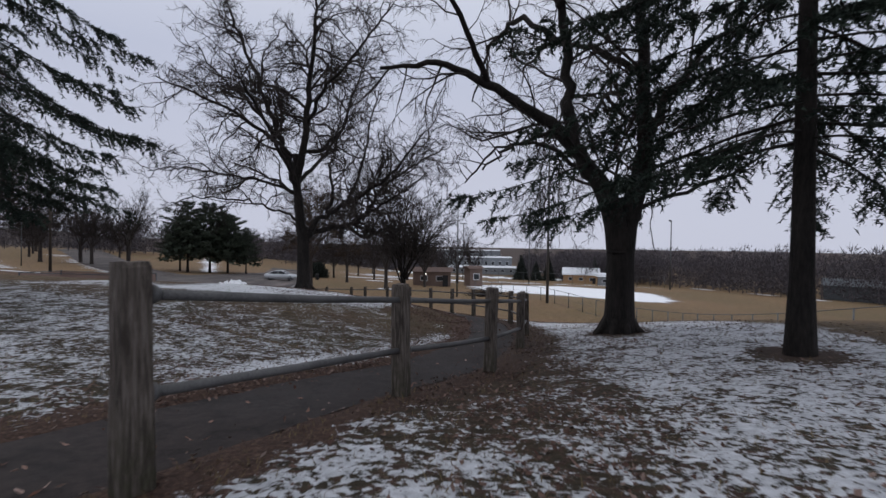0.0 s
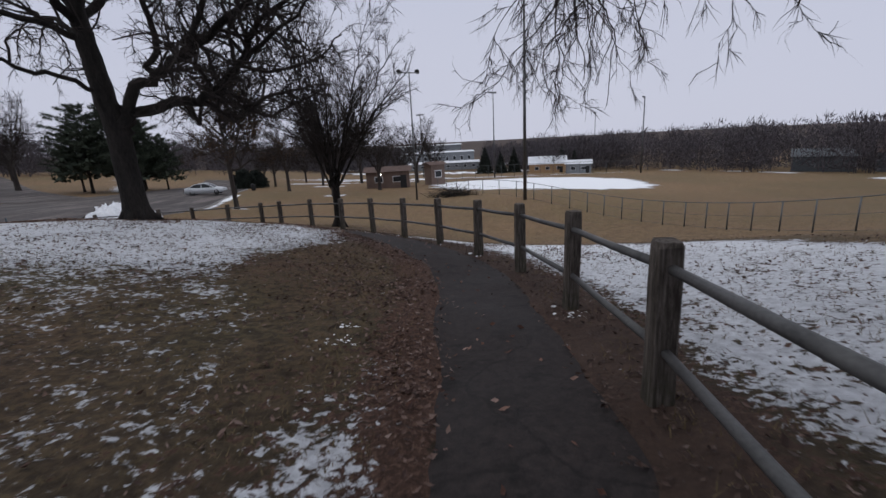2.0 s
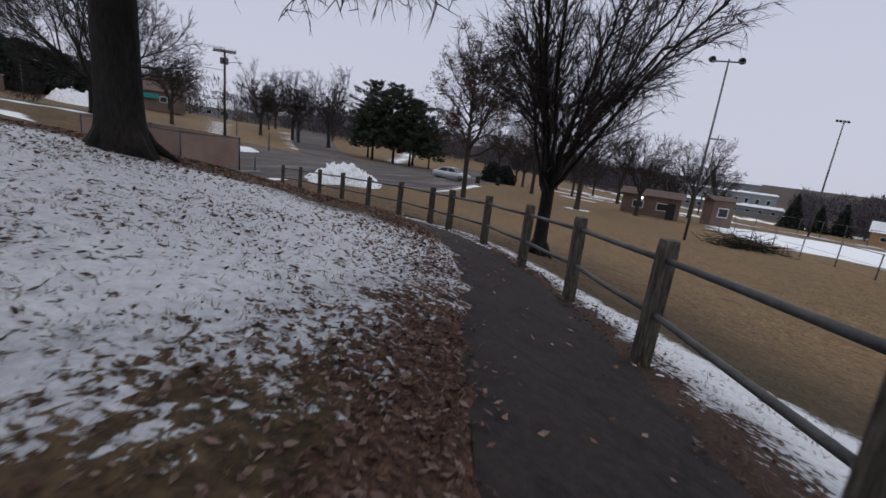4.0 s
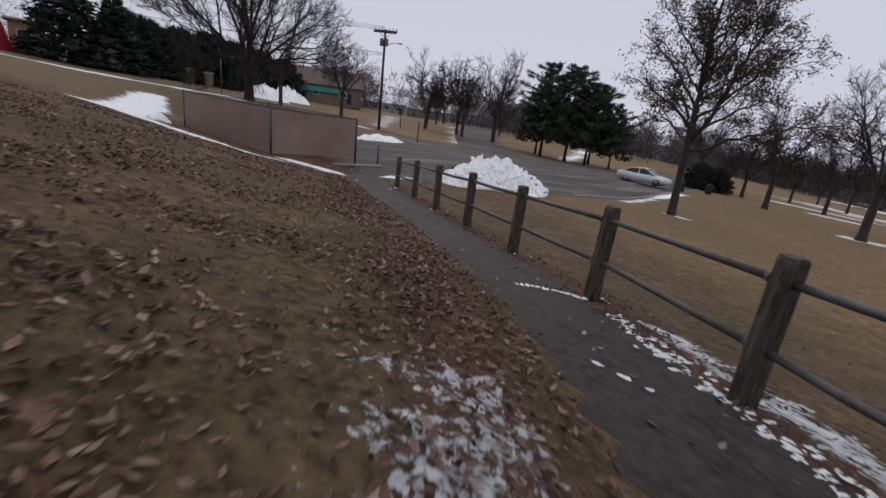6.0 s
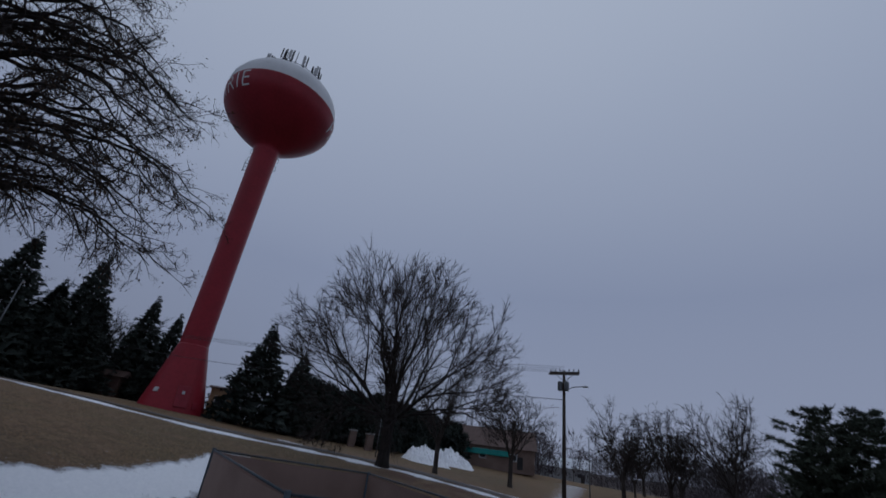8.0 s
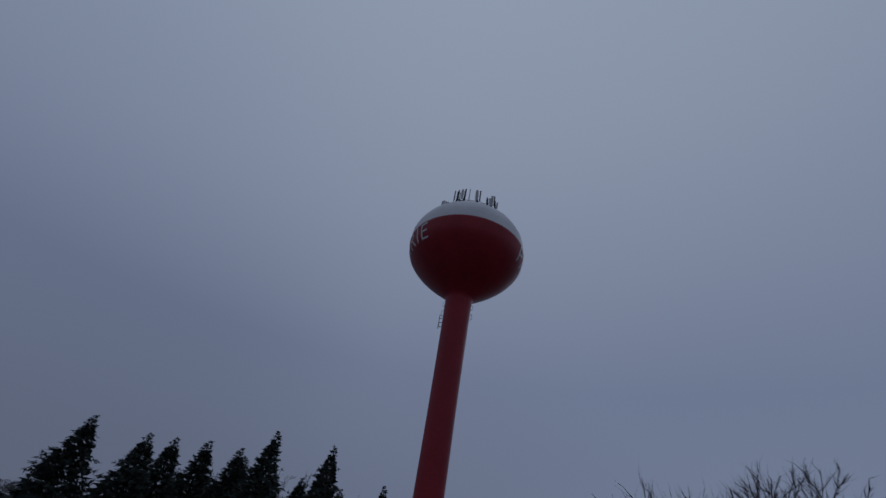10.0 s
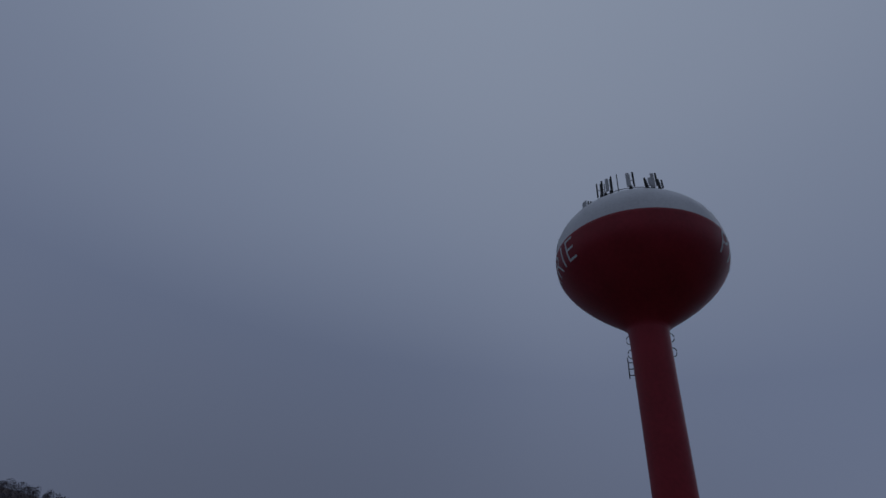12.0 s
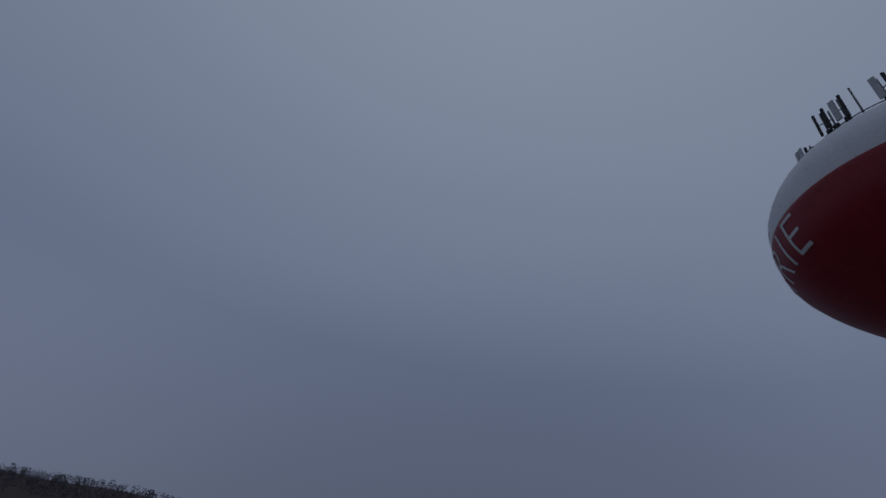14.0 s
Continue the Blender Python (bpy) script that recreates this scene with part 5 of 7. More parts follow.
for k in range(54):
    f = (k + 0.5) / 54
    a = radians(gs.uniform(90, 148)) if k % 5 else gs.uniform(0, 6.283)
    top = 3.9 + 8.4 * f ** 1.35
    out = float(np.interp(top, [3.8, 4.7, 5.7, 7.0, 8.2, 9.4, 10.5, 12.2], [5.2, 5.7, 5.7, 5.0, 4.5, 3.5, 2.6, 1.4])) * gs.uniform(0.78, 1.0)
    c, d, z0 = math.cos(a), math.sin(a), 2.4 + 6.6 * f ** 1.2
    out *= 1 + 0.24 * float(fade(math.degrees(a), 108, 124)) * float(1 - fade(math.degrees(a), 150, 190))
    rise = top - z0
    slope.limb([(0, 0, z0), (c * out * 0.3, d * out * 0.3, z0 + rise * 0.6 + 0.3), (c * out * 0.65, d * out * 0.65, z0 + rise * 1.0 + 0.4), (c * out, d * out, top - 0.3 * (1 - f))], 0.07, 0.011, rough=0.06)
slope.fuzz(22000, 0.24, 0.0055, 0.25, 0.95)
tree_thing(slope, "park_tree", (-21.2, 20.6, height(-21.2, 20.6)), "bare spreading tree with a few brown leaves on the slope", group="bare park trees", leaves=leaf_cloud("dry_leaves", slope.tips, np.random.RandomState(6), 15000, 0.034, 0.12, DRY_LEAF))

SPARE = (0, 1.6, 2.1, 2.2)
kinds = [plain_tree(61, 10.5, 0.24, 2.6, 10, 4.2, density=SPARE), plain_tree(62, 12.5, 0.28, 3.2, 11, 5.0, density=SPARE), plain_tree(63, 9.0, 0.20, 2.2, 10, 4.0, density=SPARE)]
for t in kinds:
    t.fuzz(3600, 0.66, 0.014, -0.05)
first = []
for k, (t, x, y, lab) in enumerate(((kinds[0], -10.7, 72.4, "bare dark park tree on brown grass"), (kinds[1], -3.4, 62.8, "bare dark park tree on brown grass"), (kinds[2], -15.5, 86.0, "small bare park tree on brown grass"))):
    first.append(tree_thing(t, "park_tree", (x, y, height(x, y)), lab, group="bare park trees", wood=BARK_GREY))
rv = random.Random(8)
for k, (x, y) in enumerate(((-7.6, 88.0), (2.5, 70.0), (6.5, 79.0), (-1.0, 97.0), (10.0, 92.0), (-13.0, 104), (-7, 115), (4, 108), (-20.5, 100), (14.5, 103), (-62, 58), (-78, 92), (-72, 84), (-84, 100), (-66, 100), (-58, 47), (-30, 118), (-12, 128), (-57, 78.8), (-53, 82.5), (-63.5, 76), (-60.5, 81), (-90, -4), (-94, 9), (-84, -13), (-97, 2))):
    s = rv.uniform(0.8, 1.25) if k < 18 else 1.12 + 0.14 * (k % 3)
    c = copy_thing(first[k % 3], pose(x, y, height(x, y) - 0.05, 0, 0, rv.uniform(0, 360)))
    c.scale = (s, s, s)


# ---- evergreens ----
def conifer(seed, tall, radius, base, boughs, sprays, blades, droop, blade, tuft=0.35, top_power=0.8, up=0.0, slim=0.10, girth=None, tip=0.5, shy=None, core=0, skirt=1.0, rag=0.7, crowd=1.0):
    """A conifer: trunk, boughs and many small needle sprays."""
    g = np.random.RandomState(seed)
    wood = Tubes()
    p, r = trunk_rows(tall * 0.97, girth or 0.016 * tall + 0.03, 1.35, n=12)
    wood.add(p, np.maximum(r * np.linspace(1, 0.15, 12), 0.02), 12)
    verts, faces = [], []
    for b in range(boughs):
        f = ((b + g.uniform(0, 1)) / boughs) ** crowd
        z0 = base + (tall - base) * f
        ln = radius * (1 - f) ** top_power * g.uniform(rag, 1.12) + 0.1 + 0.3 * (tip - 0.2)
        ln *= skirt + (1 - skirt) * min(1.0, f / 0.2)
        a = b * 2.39996 + g.uniform(-0.4, 0.4)
        if shy is not None:
            ln *= 1 - 0.45 * max(0.0, math.cos(a - shy)) ** 0.7
        n = 7
        s = np.linspace(0, 1, n)
        flat = np.stack([np.cos(a + 0.15 * g.normal() * s) * ln * s, np.sin(a + 0.15 * g.normal() * s) * ln * s], 1)
        zz = z0 + ln * (up * s - droop * s ** 1.5 + 0.18 * droop * s ** 4 * 2)
        pts = np.concatenate([flat, zz[:, None]], 1)
        wood.add(pts, np.linspace(0.0045 * ln + 0.006, 0.003, n), 4)
        for k in range(int(sprays * (0.35 + 0.65 * ln / radius))):
            u = g.uniform(0.12, 1.0) ** 0.8
            i = min(int(u * (n - 1)), n - 2)
            w = u * (n - 1) - i
            q = pts[i] * (1 - w) + pts[i + 1] * w
            tan = unit(pts[i + 1] - pts[i])
            side = unit(np.cross(tan, (0, 0, 1))) * g.choice((-1, 1))
            sl = tuft * (1.25 - 0.6 * u) * g.uniform(0.6, 1.3) * (tip + (1 - tip) * ln / radius)
            d = unit(tan * g.uniform(0.3, 0.9) + side * g.uniform(0.3, 1.0) + np.array([0, 0, g.uniform(-0.9, 0.15) * (1 if droop > 0.1 else 0.3)]))
            m = blades
            t = g.uniform(0, 1, m)
            at = q + d * (sl * t)[:, None] + np.array([0, 0, -1]) * (0.25 * sl * t ** 2)[:, None] * (droop > 0.1)
            out = d * 0.5 + g.normal(0, 0.75, (m, 3))
            out /= np.linalg.norm(out, axis=1)[:, None]
            wid = np.cross(out, g.normal(0, 1, (m, 3)))
            wid /= np.maximum(np.linalg.norm(wid, axis=1), 1e-6)[:, None]
            bl = blade * g.uniform(0.6, 1.3, (m, 1)) * min(1.0, tip + 0.3 + ln / radius)
            o = len(verts)
            tri = np.stack([at - wid * bl * slim, at + wid * bl * slim, at + out * bl], 1).reshape(-1, 3)
            verts.extend(map(tuple, tri))
            faces.extend((o + 3 * j, o + 3 * j + 1, o + 3 * j + 2) for j in range(m))
    # inner needles that close the crown about the stem
    for k in range(core):
        f = g.uniform(0, 0.93)
        a, rr_ = g.uniform(0, 6.283), 0.74 * radius * (1 - f) ** top_power * math.sqrt(g.uniform(0.05, 1))
        q = np.array([rr_ * math.cos(a), rr_ * math.sin(a), base + (tall - base) * f])
        out, sl = g.normal(0, 1, 3) * (1, 1, 0.5) + np.array([math.cos(a), math.sin(a), 0]), (0.25 + 0.75 * (1 - f)) * g.uniform(0.7, 1.2)
        wid = unit(np.cross(out, g.normal(0, 1, 3))) * sl * 0.5
        o = len(verts)
        verts.extend((tuple(q - wid), tuple(q + wid), tuple(q + unit(out) * sl * 1.1)))
        faces.append((o, o + 1, o + 2))
    return wood, verts, faces


def conifer_thing(spec, name, place, label, mat, group="evergreens", turn=0.0, wood=BARK):
    ob = thing(name, place, label, "tree", group, turn=turn)
    part("trunk", spec[0].mesh("trunk", wood), wood, ob)
    part("crown", mesh_of("crown", spec[1], spec[2], mat), mat, ob)
    return ob


near_spruce = conifer(71, 15.0, 5.0, 2.85, 108, 66, 34, 0.40, 0.095, 0.55, 0.5, slim=0.15, girth=0.158, shy=-2.1, crowd=1.22)
conifer_thing(near_spruce, "spruce_tree", (6.55, 2.5, height(6.55, 2.5)), "tall spruce with a straight trunk and hanging dark boughs", NEEDLE)
conifer_thing(conifer(72, 15.0, 5.2, 3.0, 96, 64, 32, 0.58, 0.10, 0.6, 0.45, slim=0.15, skirt=0.6, crowd=1.3), "spruce_tree", (-9.4, 6.6, height(-9.4, 6.6)), "large spruce with wide dark hanging boughs", NEEDLE)

far_spruce = conifer(73, 14.0, 4.9, 0.2, 120, 20, 5, 0.12, 0.40, 0.62, 1.0, 0.10, slim=0.16, tip=0.2, core=1500)
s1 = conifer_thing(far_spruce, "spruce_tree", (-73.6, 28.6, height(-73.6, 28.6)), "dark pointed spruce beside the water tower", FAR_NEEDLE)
rv = random.Random(3)
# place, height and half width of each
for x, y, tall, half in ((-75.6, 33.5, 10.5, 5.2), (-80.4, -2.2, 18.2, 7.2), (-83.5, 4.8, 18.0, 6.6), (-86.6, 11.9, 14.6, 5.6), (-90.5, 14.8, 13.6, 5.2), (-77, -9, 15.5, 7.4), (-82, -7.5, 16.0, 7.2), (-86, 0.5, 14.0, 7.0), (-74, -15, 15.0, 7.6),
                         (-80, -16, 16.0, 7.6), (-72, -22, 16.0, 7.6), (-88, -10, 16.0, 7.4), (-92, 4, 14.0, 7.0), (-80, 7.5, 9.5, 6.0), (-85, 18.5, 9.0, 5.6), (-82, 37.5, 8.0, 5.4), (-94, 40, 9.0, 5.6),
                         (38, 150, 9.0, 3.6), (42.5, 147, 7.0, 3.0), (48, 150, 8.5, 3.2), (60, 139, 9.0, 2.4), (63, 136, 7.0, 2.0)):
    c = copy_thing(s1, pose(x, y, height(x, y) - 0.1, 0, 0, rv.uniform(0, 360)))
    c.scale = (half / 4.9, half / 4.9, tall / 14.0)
s1.scale = (1.28, 1.28, 0.90)
# low dark junipers beyond the drive
shrub = conifer(75, 3.9, 3.0, 0.2, 70, 24, 12, 0.05, 0.5, 0.7, 0.45, slim=0.16)
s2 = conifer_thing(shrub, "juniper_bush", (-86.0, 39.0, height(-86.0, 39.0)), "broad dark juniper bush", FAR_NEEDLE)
for x, y, wide, high in ((-85, 43, 1.7, 1.9), (-86.5, 47.5, 1.7, 2.0), (-88, 52, 1.8, 1.9), (-90.5, 57, 1.8, 1.8), (-84, 36, 1.6, 2.0), (-91, 62.5, 1.5, 1.6), (-17.8, 83.0, 0.62, 0.75), (-19.3, 81.0, 0.66, 0.8)):
    c = copy_thing(s2, pose(x, y, height(x, y) - 0.1, 0, 0, rv.uniform(0, 360)))
    c.scale = (wide, wide, high)
s2.scale = (1.6, 1.6, 1.9)
# clump of pines beyond the car park
pine = conifer(77, 12.4, 5.6, 2.5, 70, 46, 11, 0.0, 0.42, 1.0, 0.42, 0.34, slim=0.08, rag=0.25, core=300)
p1 = conifer_thing(pine, "pine_tree", (-39.6, 77.4, height(-39.6, 77.4)), "dark green pine in a clump beyond the car park", PINE_NEEDLE)
for x, y, s in ((-36.6, 79.2, 1.02), (-42.4, 80.2, 0.80), (-33.6, 79.6, 0.86), (-35.4, 84.0, 0.9), (-31.4, 82.5, 0.66)):
    c = copy_thing(p1, pose(x, y, height(x, y) - 0.1, 0, 0, rv.uniform(0, 360)))
    c.scale = (s, s, s)


# ---- far woods round the park: too many to count ----
def woodland(name, spots, seed, label, low=7.0, high=12.0, per=230, width=0.07):
    """Bare trees far off: a stem each and many thin slivers of branch."""
    g = np.random.RandomState(seed)
    n = len(spots)
    base = np.array([(x, y, 0) for x, y in spots], float)
    base[:, 2] = land(base[:, 0], base[:, 1]) - 0.2
    tall = g.uniform(low, high, n)
    half = g.uniform(0.28, 0.42, n) * tall
    # stems: three-sided tapering
    ang = np.arange(3) * 2.0944
    foot = base[:, None] + 0.11 * np.stack([np.cos(ang), np.sin(ang), 0 * ang], 1)[None]
    top = base + np.stack([g.normal(0, 0.4, n), g.normal(0, 0.4, n), tall * 0.9], 1)
    v1 = np.concatenate([foot, top[:, None]], 1).reshape(-1, 3)
    f1 = [(4 * i + a, 4 * i + (a + 1) % 3, 4 * i + 3) for i in range(n) for a in range(3)]
    m = n * per
    who = np.repeat(np.arange(n), per)
    up = g.uniform(0.08, 1.0, m)
    a = g.uniform(0, 2 * np.pi, m)
    r = half[who] * np.sqrt(g.uniform(0, 1, m)) * np.sqrt(np.clip(1.05 - (2 * np.abs(up - 0.5)) ** 2.2, 0.02, 1))
    at = base[who] + np.stack([r * np.cos(a), r * np.sin(a), tall[who] * up], 1)
    out = np.stack([np.cos(a) * 0.6, np.sin(a) * 0.6, 0.3 + 0.9 * up], 1) + g.normal(0, 0.4, (m, 3))
    out /= np.linalg.norm(out, axis=1)[:, None]
    wid = np.cross(out, g.normal(0, 1, (m, 3)))
    wid /= np.maximum(np.linalg.norm(wid, axis=1), 1e-6)[:, None]
    ln = g.uniform(0.5, 1.5, (m, 1)) * (1 + 0.6 * (g.uniform(0, 1, (m, 1)) < 0.12))
    v2 = np.stack([at - wid * width * 0.5, at + wid * width * 0.5, at + out * ln], 1).reshape(-1, 3)
    o = len(v1)
    f2 = [(o + 3 * i, o + 3 * i + 1, o + 3 * i + 2) for i in range(m)]
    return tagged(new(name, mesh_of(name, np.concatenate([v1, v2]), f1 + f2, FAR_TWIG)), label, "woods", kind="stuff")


g = np.random.RandomState(12)


def belt(n, a0, a1, r0, r1, cx=0.0, cy=20.0):
    a, r = np.radians(g.uniform(a0, a1, n)), g.uniform(r0, r1, n)
    return list(zip(cx + r * np.cos(a), cy + r * np.sin(a)))


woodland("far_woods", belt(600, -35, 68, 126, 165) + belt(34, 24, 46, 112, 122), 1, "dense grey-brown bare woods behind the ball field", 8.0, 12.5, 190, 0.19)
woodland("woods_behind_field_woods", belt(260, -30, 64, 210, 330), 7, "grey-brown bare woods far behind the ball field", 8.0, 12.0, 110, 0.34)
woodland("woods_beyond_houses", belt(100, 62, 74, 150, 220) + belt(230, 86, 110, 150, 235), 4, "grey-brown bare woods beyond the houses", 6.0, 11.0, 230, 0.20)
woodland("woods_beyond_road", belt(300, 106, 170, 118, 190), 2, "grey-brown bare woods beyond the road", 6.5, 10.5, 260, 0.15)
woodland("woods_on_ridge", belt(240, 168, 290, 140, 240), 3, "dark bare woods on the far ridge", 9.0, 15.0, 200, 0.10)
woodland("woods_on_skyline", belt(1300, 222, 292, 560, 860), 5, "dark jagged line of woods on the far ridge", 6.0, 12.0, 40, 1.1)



# ---- by the end of the path: screened enclosure, snow, car park ----
enclosure = thing("fence_enclosure", (-22.6, 30.6, height(-22.6, 30.6)), "chain-link enclosure screened with brown fabric", "enclosure")
inv = enclosure.matrix_world.inverted()
CORNERS = [(-25.6, 28.0, -3.08), (-19.36, 29.26, -3.30), (-19.67, 33.2, -3.42), (-26.0, 32.0, -3.2)]
TALL = 1.72
rng = random.Random(9)


def screen(a, b):
    """A sagging fabric panel between two posts, with soft folds."""
    n, m = 26, 10
    a, b = Vector(a), Vector(b)
    d = (b - a)
    nrm = Vector((-d.y, d.x, 0)).normalized()
    verts = []
    for i in range(n + 1):
        f = i / n
        for j in range(m + 1):
            g_ = j / m
            p = a + d * f + Vector((0, 0, 0.07 + (TALL - 0.10) * g_ - 0.035 * math.sin(math.pi * f) * g_))
            p += nrm * (0.035 * noise.noise((f * 5, g_ * 2.5, a.x)) + 0.012 * noise.noise((f * 26, g_ * 7, a.y)))
            verts.append(p)
    faces = [(i * (m + 1) + j, (i + 1) * (m + 1) + j, (i + 1) * (m + 1) + j + 1, i * (m + 1) + j + 1) for i in range(n) for j in range(m)]
    return mesh_of("screen", verts, faces, FABRIC, True)


BLUE_STEEL = surface("blue_grey_steel", (0.030, 0.042, 0.055), (0.07, 0.09, 0.11), 0.5, 0.4, bump=0.1)
for k in range(4):
    a, b = CORNERS[k], CORNERS[(k + 1) % 4]
    ob = part("screen", screen(a, b), FABRIC, enclosure, "brown woven privacy screen")
    ob.matrix_local = inv
    ob = part("top_rail", rod((a[0], a[1], a[2] + TALL), (b[0], b[1], b[2] + TALL), 0.022, 8).mesh("top_rail", BLUE_STEEL), BLUE_STEEL, enclosure)
    ob.matrix_local = inv
    ob = part("fence_post", rod((a[0], a[1], a[2] - 0.2), (a[0], a[1], a[2] + TALL + 0.05), 0.045, 10).mesh("fence_post", BLUE_STEEL), BLUE_STEEL, enclosure, "blue-grey steel post")
    ob.matrix_local = inv
stop = thing("wheel_stop", (-19.4, 33.2, height(-19.4, 33.2) - 0.03), "long low concrete wheel stop at the path's end", "wheel stop", turn=82)
part("bar", box(0, 0, 0.05, 2.4, 0.14, 0.11, 0.03), CONCRETE, stop)
for px in (-0.9, 0.9):
    part("pin", rod((px, 0, 0.05), (px, 0, 0.125), 0.02, 8).mesh("pin", STEEL), STEEL, stop)
bin_ = thing("waste_container", (-22.4, 31.0, height(-22.4, 31.0)), "dark waste container inside the screened enclosure", "container", turn=12)
part("body", box(0, 0, 0.62, 2.0, 1.3, 1.1, 0.05), DARK, bin_)
bm = box(0, 0, 1.24, 2.08, 1.36, 0.07, 0.02)
bmesh.ops.rotate(bm, cent=(0, 0, 1.2), matrix=Euler((0.12, 0, 0)).to_matrix(), verts=bm.verts)
part("lid", bm, DARK, bin_, "sloping black plastic lid")


def snow_heap(name, place, length, width, tall, turn, seed, label, cells=70):
    """Ploughed snow: a lumpy mound with broken crusts."""
    noise.seed_set(seed)
    verts, faces = [], []
    for j in range(cells + 1):
        for i in range(cells + 1):
            u, v = 2 * i / cells - 1, 2 * j / cells - 1
            rr = math.hypot(u, v)
            edge = 1 + 0.16 * noise.noise((math.atan2(v, u) * 1.3, seed, 0)) * 2
            h = max(0.0, 1 - (rr / (0.92 * edge)) ** 1.9) * (1 - 0.28 * u)
            x, y = u * length / 2, v * width / 2
            lump = noise.noise((x * 1.1, y * 1.1, seed)) * 0.32 + noise.noise((x * 2.4, y * 2.4, seed + 3)) * 0.22 + abs(noise.noise((x * 3.1, y * 3.1, seed + 7))) * 0.26 + noise.cell((x * 3.6 + 0.5 * noise.noise((x * 2, y * 2, 1)), y * 3.6, seed)) * 0.16 + noise.cell((x * 8, y * 8, seed + 4)) * 0.10
            z = tall * h * (0.86 + lump) + (lump * 0.22 if 0 < h < 0.5 else 0) - 0.12 * (h <= 0)
            verts.append((x + 0.04 * noise.noise((x * 7, y * 7, 1)), y + 0.04 * noise.noise((x * 7, y * 7, 5)), z))
    for j in range(cells):
        for i in range(cells):
            q = (j * (cells + 1) + i, j * (cells + 1) + i + 1, (j + 1) * (cells + 1) + i + 1, (j + 1) * (cells + 1) + i)
            if max(verts[k][2] for k in q) > -0.05:
                faces.append(q)
    me = mesh_of(name, verts, faces, SNOW, False)
    ob = new(name, me)
    m = pose(*place, 0, 0, turn)
    ob.matrix_world = m
    # follow the ground
    back_ = m.inverted()
    co = [m @ v.co for v in me.vertices]
    zz = land([c.x for c in co], [c.y for c in co])
    for v, c, z in zip(me.vertices, co, zz):
        v.co = back_ @ Vector((c.x, c.y, z + v.co.z + 0.04))
    noise.seed_set(1)
    return tagged(ob, label, "snow pile")


heap = snow_heap("snow_mound", (-15.35, 38.1, 0), 5.7, 4.0, 1.06, 62, 3, "large heap of ploughed white snow at the car park's edge", 120)


def clods(ob, name, count, lo, hi, seed, material, label, low_only=False):
    """Broken lumps lying on a heap, joined into one part."""
    g_ = random.Random(seed)
    pts = [v.co for v in ob.data.vertices]
    floor_z = min(p.z for p in pts) + 0.1
    pts = [p for p in pts if floor_z + 0.12 < p.z and (not low_only or p.z < floor_z + 0.75)]
    verts, faces = [], []
    for _ in range(count):
        p, s = g_.choice(pts), g_.uniform(lo, hi)
        turn = Euler((g_.uniform(0, 6), g_.uniform(0, 6), g_.uniform(0, 6))).to_matrix()
        o = len(verts)
        for sx, sy, sz in ((a, b, c) for a in (-1, 1) for b in (-1, 1) for c in (-1, 1)):
            q = turn @ Vector((sx * s * g_.uniform(0.4, 1.0), sy * s * g_.uniform(0.4, 1.0), sz * s * g_.uniform(0.35, 0.8)))
            verts.append(p + q)
        faces.extend((o + a, o + b, o + c, o + d) for a, b, c, d in ((0, 1, 3, 2), (4, 6, 7, 5), (0, 4, 5, 1), (2, 3, 7, 6), (0, 2, 6, 4), (1, 5, 7, 3)))
    tagged(part(name, mesh_of(name, verts, faces, material), material, ob), label, kind="stuff")


clods(heap, "snow_clod", 700, 0.025, 0.085, 5, SNOW, "broken lumps of white snow")
clods(heap, "earth_clod", 26, 0.03, 0.10, 6, BARK_GREY, "dark clods of frozen earth", True)
snow_heap("snow_mound", (-75.5, 52.4, 0), 8.0, 6.0, 1.9, 20, 5, "rounded heap of white snow beside the drive", 36)
snow_heap("snow_mound", (-79.5, 58.2, 0), 8.0, 6.0, 2.0, 40, 8, "rounded heap of white snow beside the drive", 36)
snow_heap("snow_mound", (-25.4, 27.0, 0), 1.1, 0.9, 0.28, 10, 12, "small icy lump of dirty snow by the enclosure", 24)
snow_heap("snow_mound", (-28.9, 41.3, 0), 1.6, 4.4, 0.35, 8, 15, "low ridge of ploughed snow at the kerb", 36)
# kerb stones along the grass edge of the car park
kerb = thing("kerb", (-14.0, 45, height(-14.0, 45)), "low grey concrete kerb at the edge of the car park", "kerb", kind="structure")
inv = kerb.matrix_world.inverted()
line = smooth_rows([(-13.2, 41.4), (-14.1, 48), (-15.4, 57), (-16.5, 65.4), (-18.0, 78)], 4)
for a, b in zip(line, line[1:]):
    mid, d = (a + b) / 2, b - a
    ob = part("kerbstone", box(0, 0, 0.04, math.hypot(*d) - 0.02, 0.16, 0.22, 0.02), CONCRETE, kerb)
    ob.matrix_local = inv @ pose(mid[0], mid[1], height(*mid) - 0.05, 0, -math.degrees(math.atan2(height(*b) - height(*a), math.hypot(*d))), math.degrees(math.atan2(d[1], d[0])))


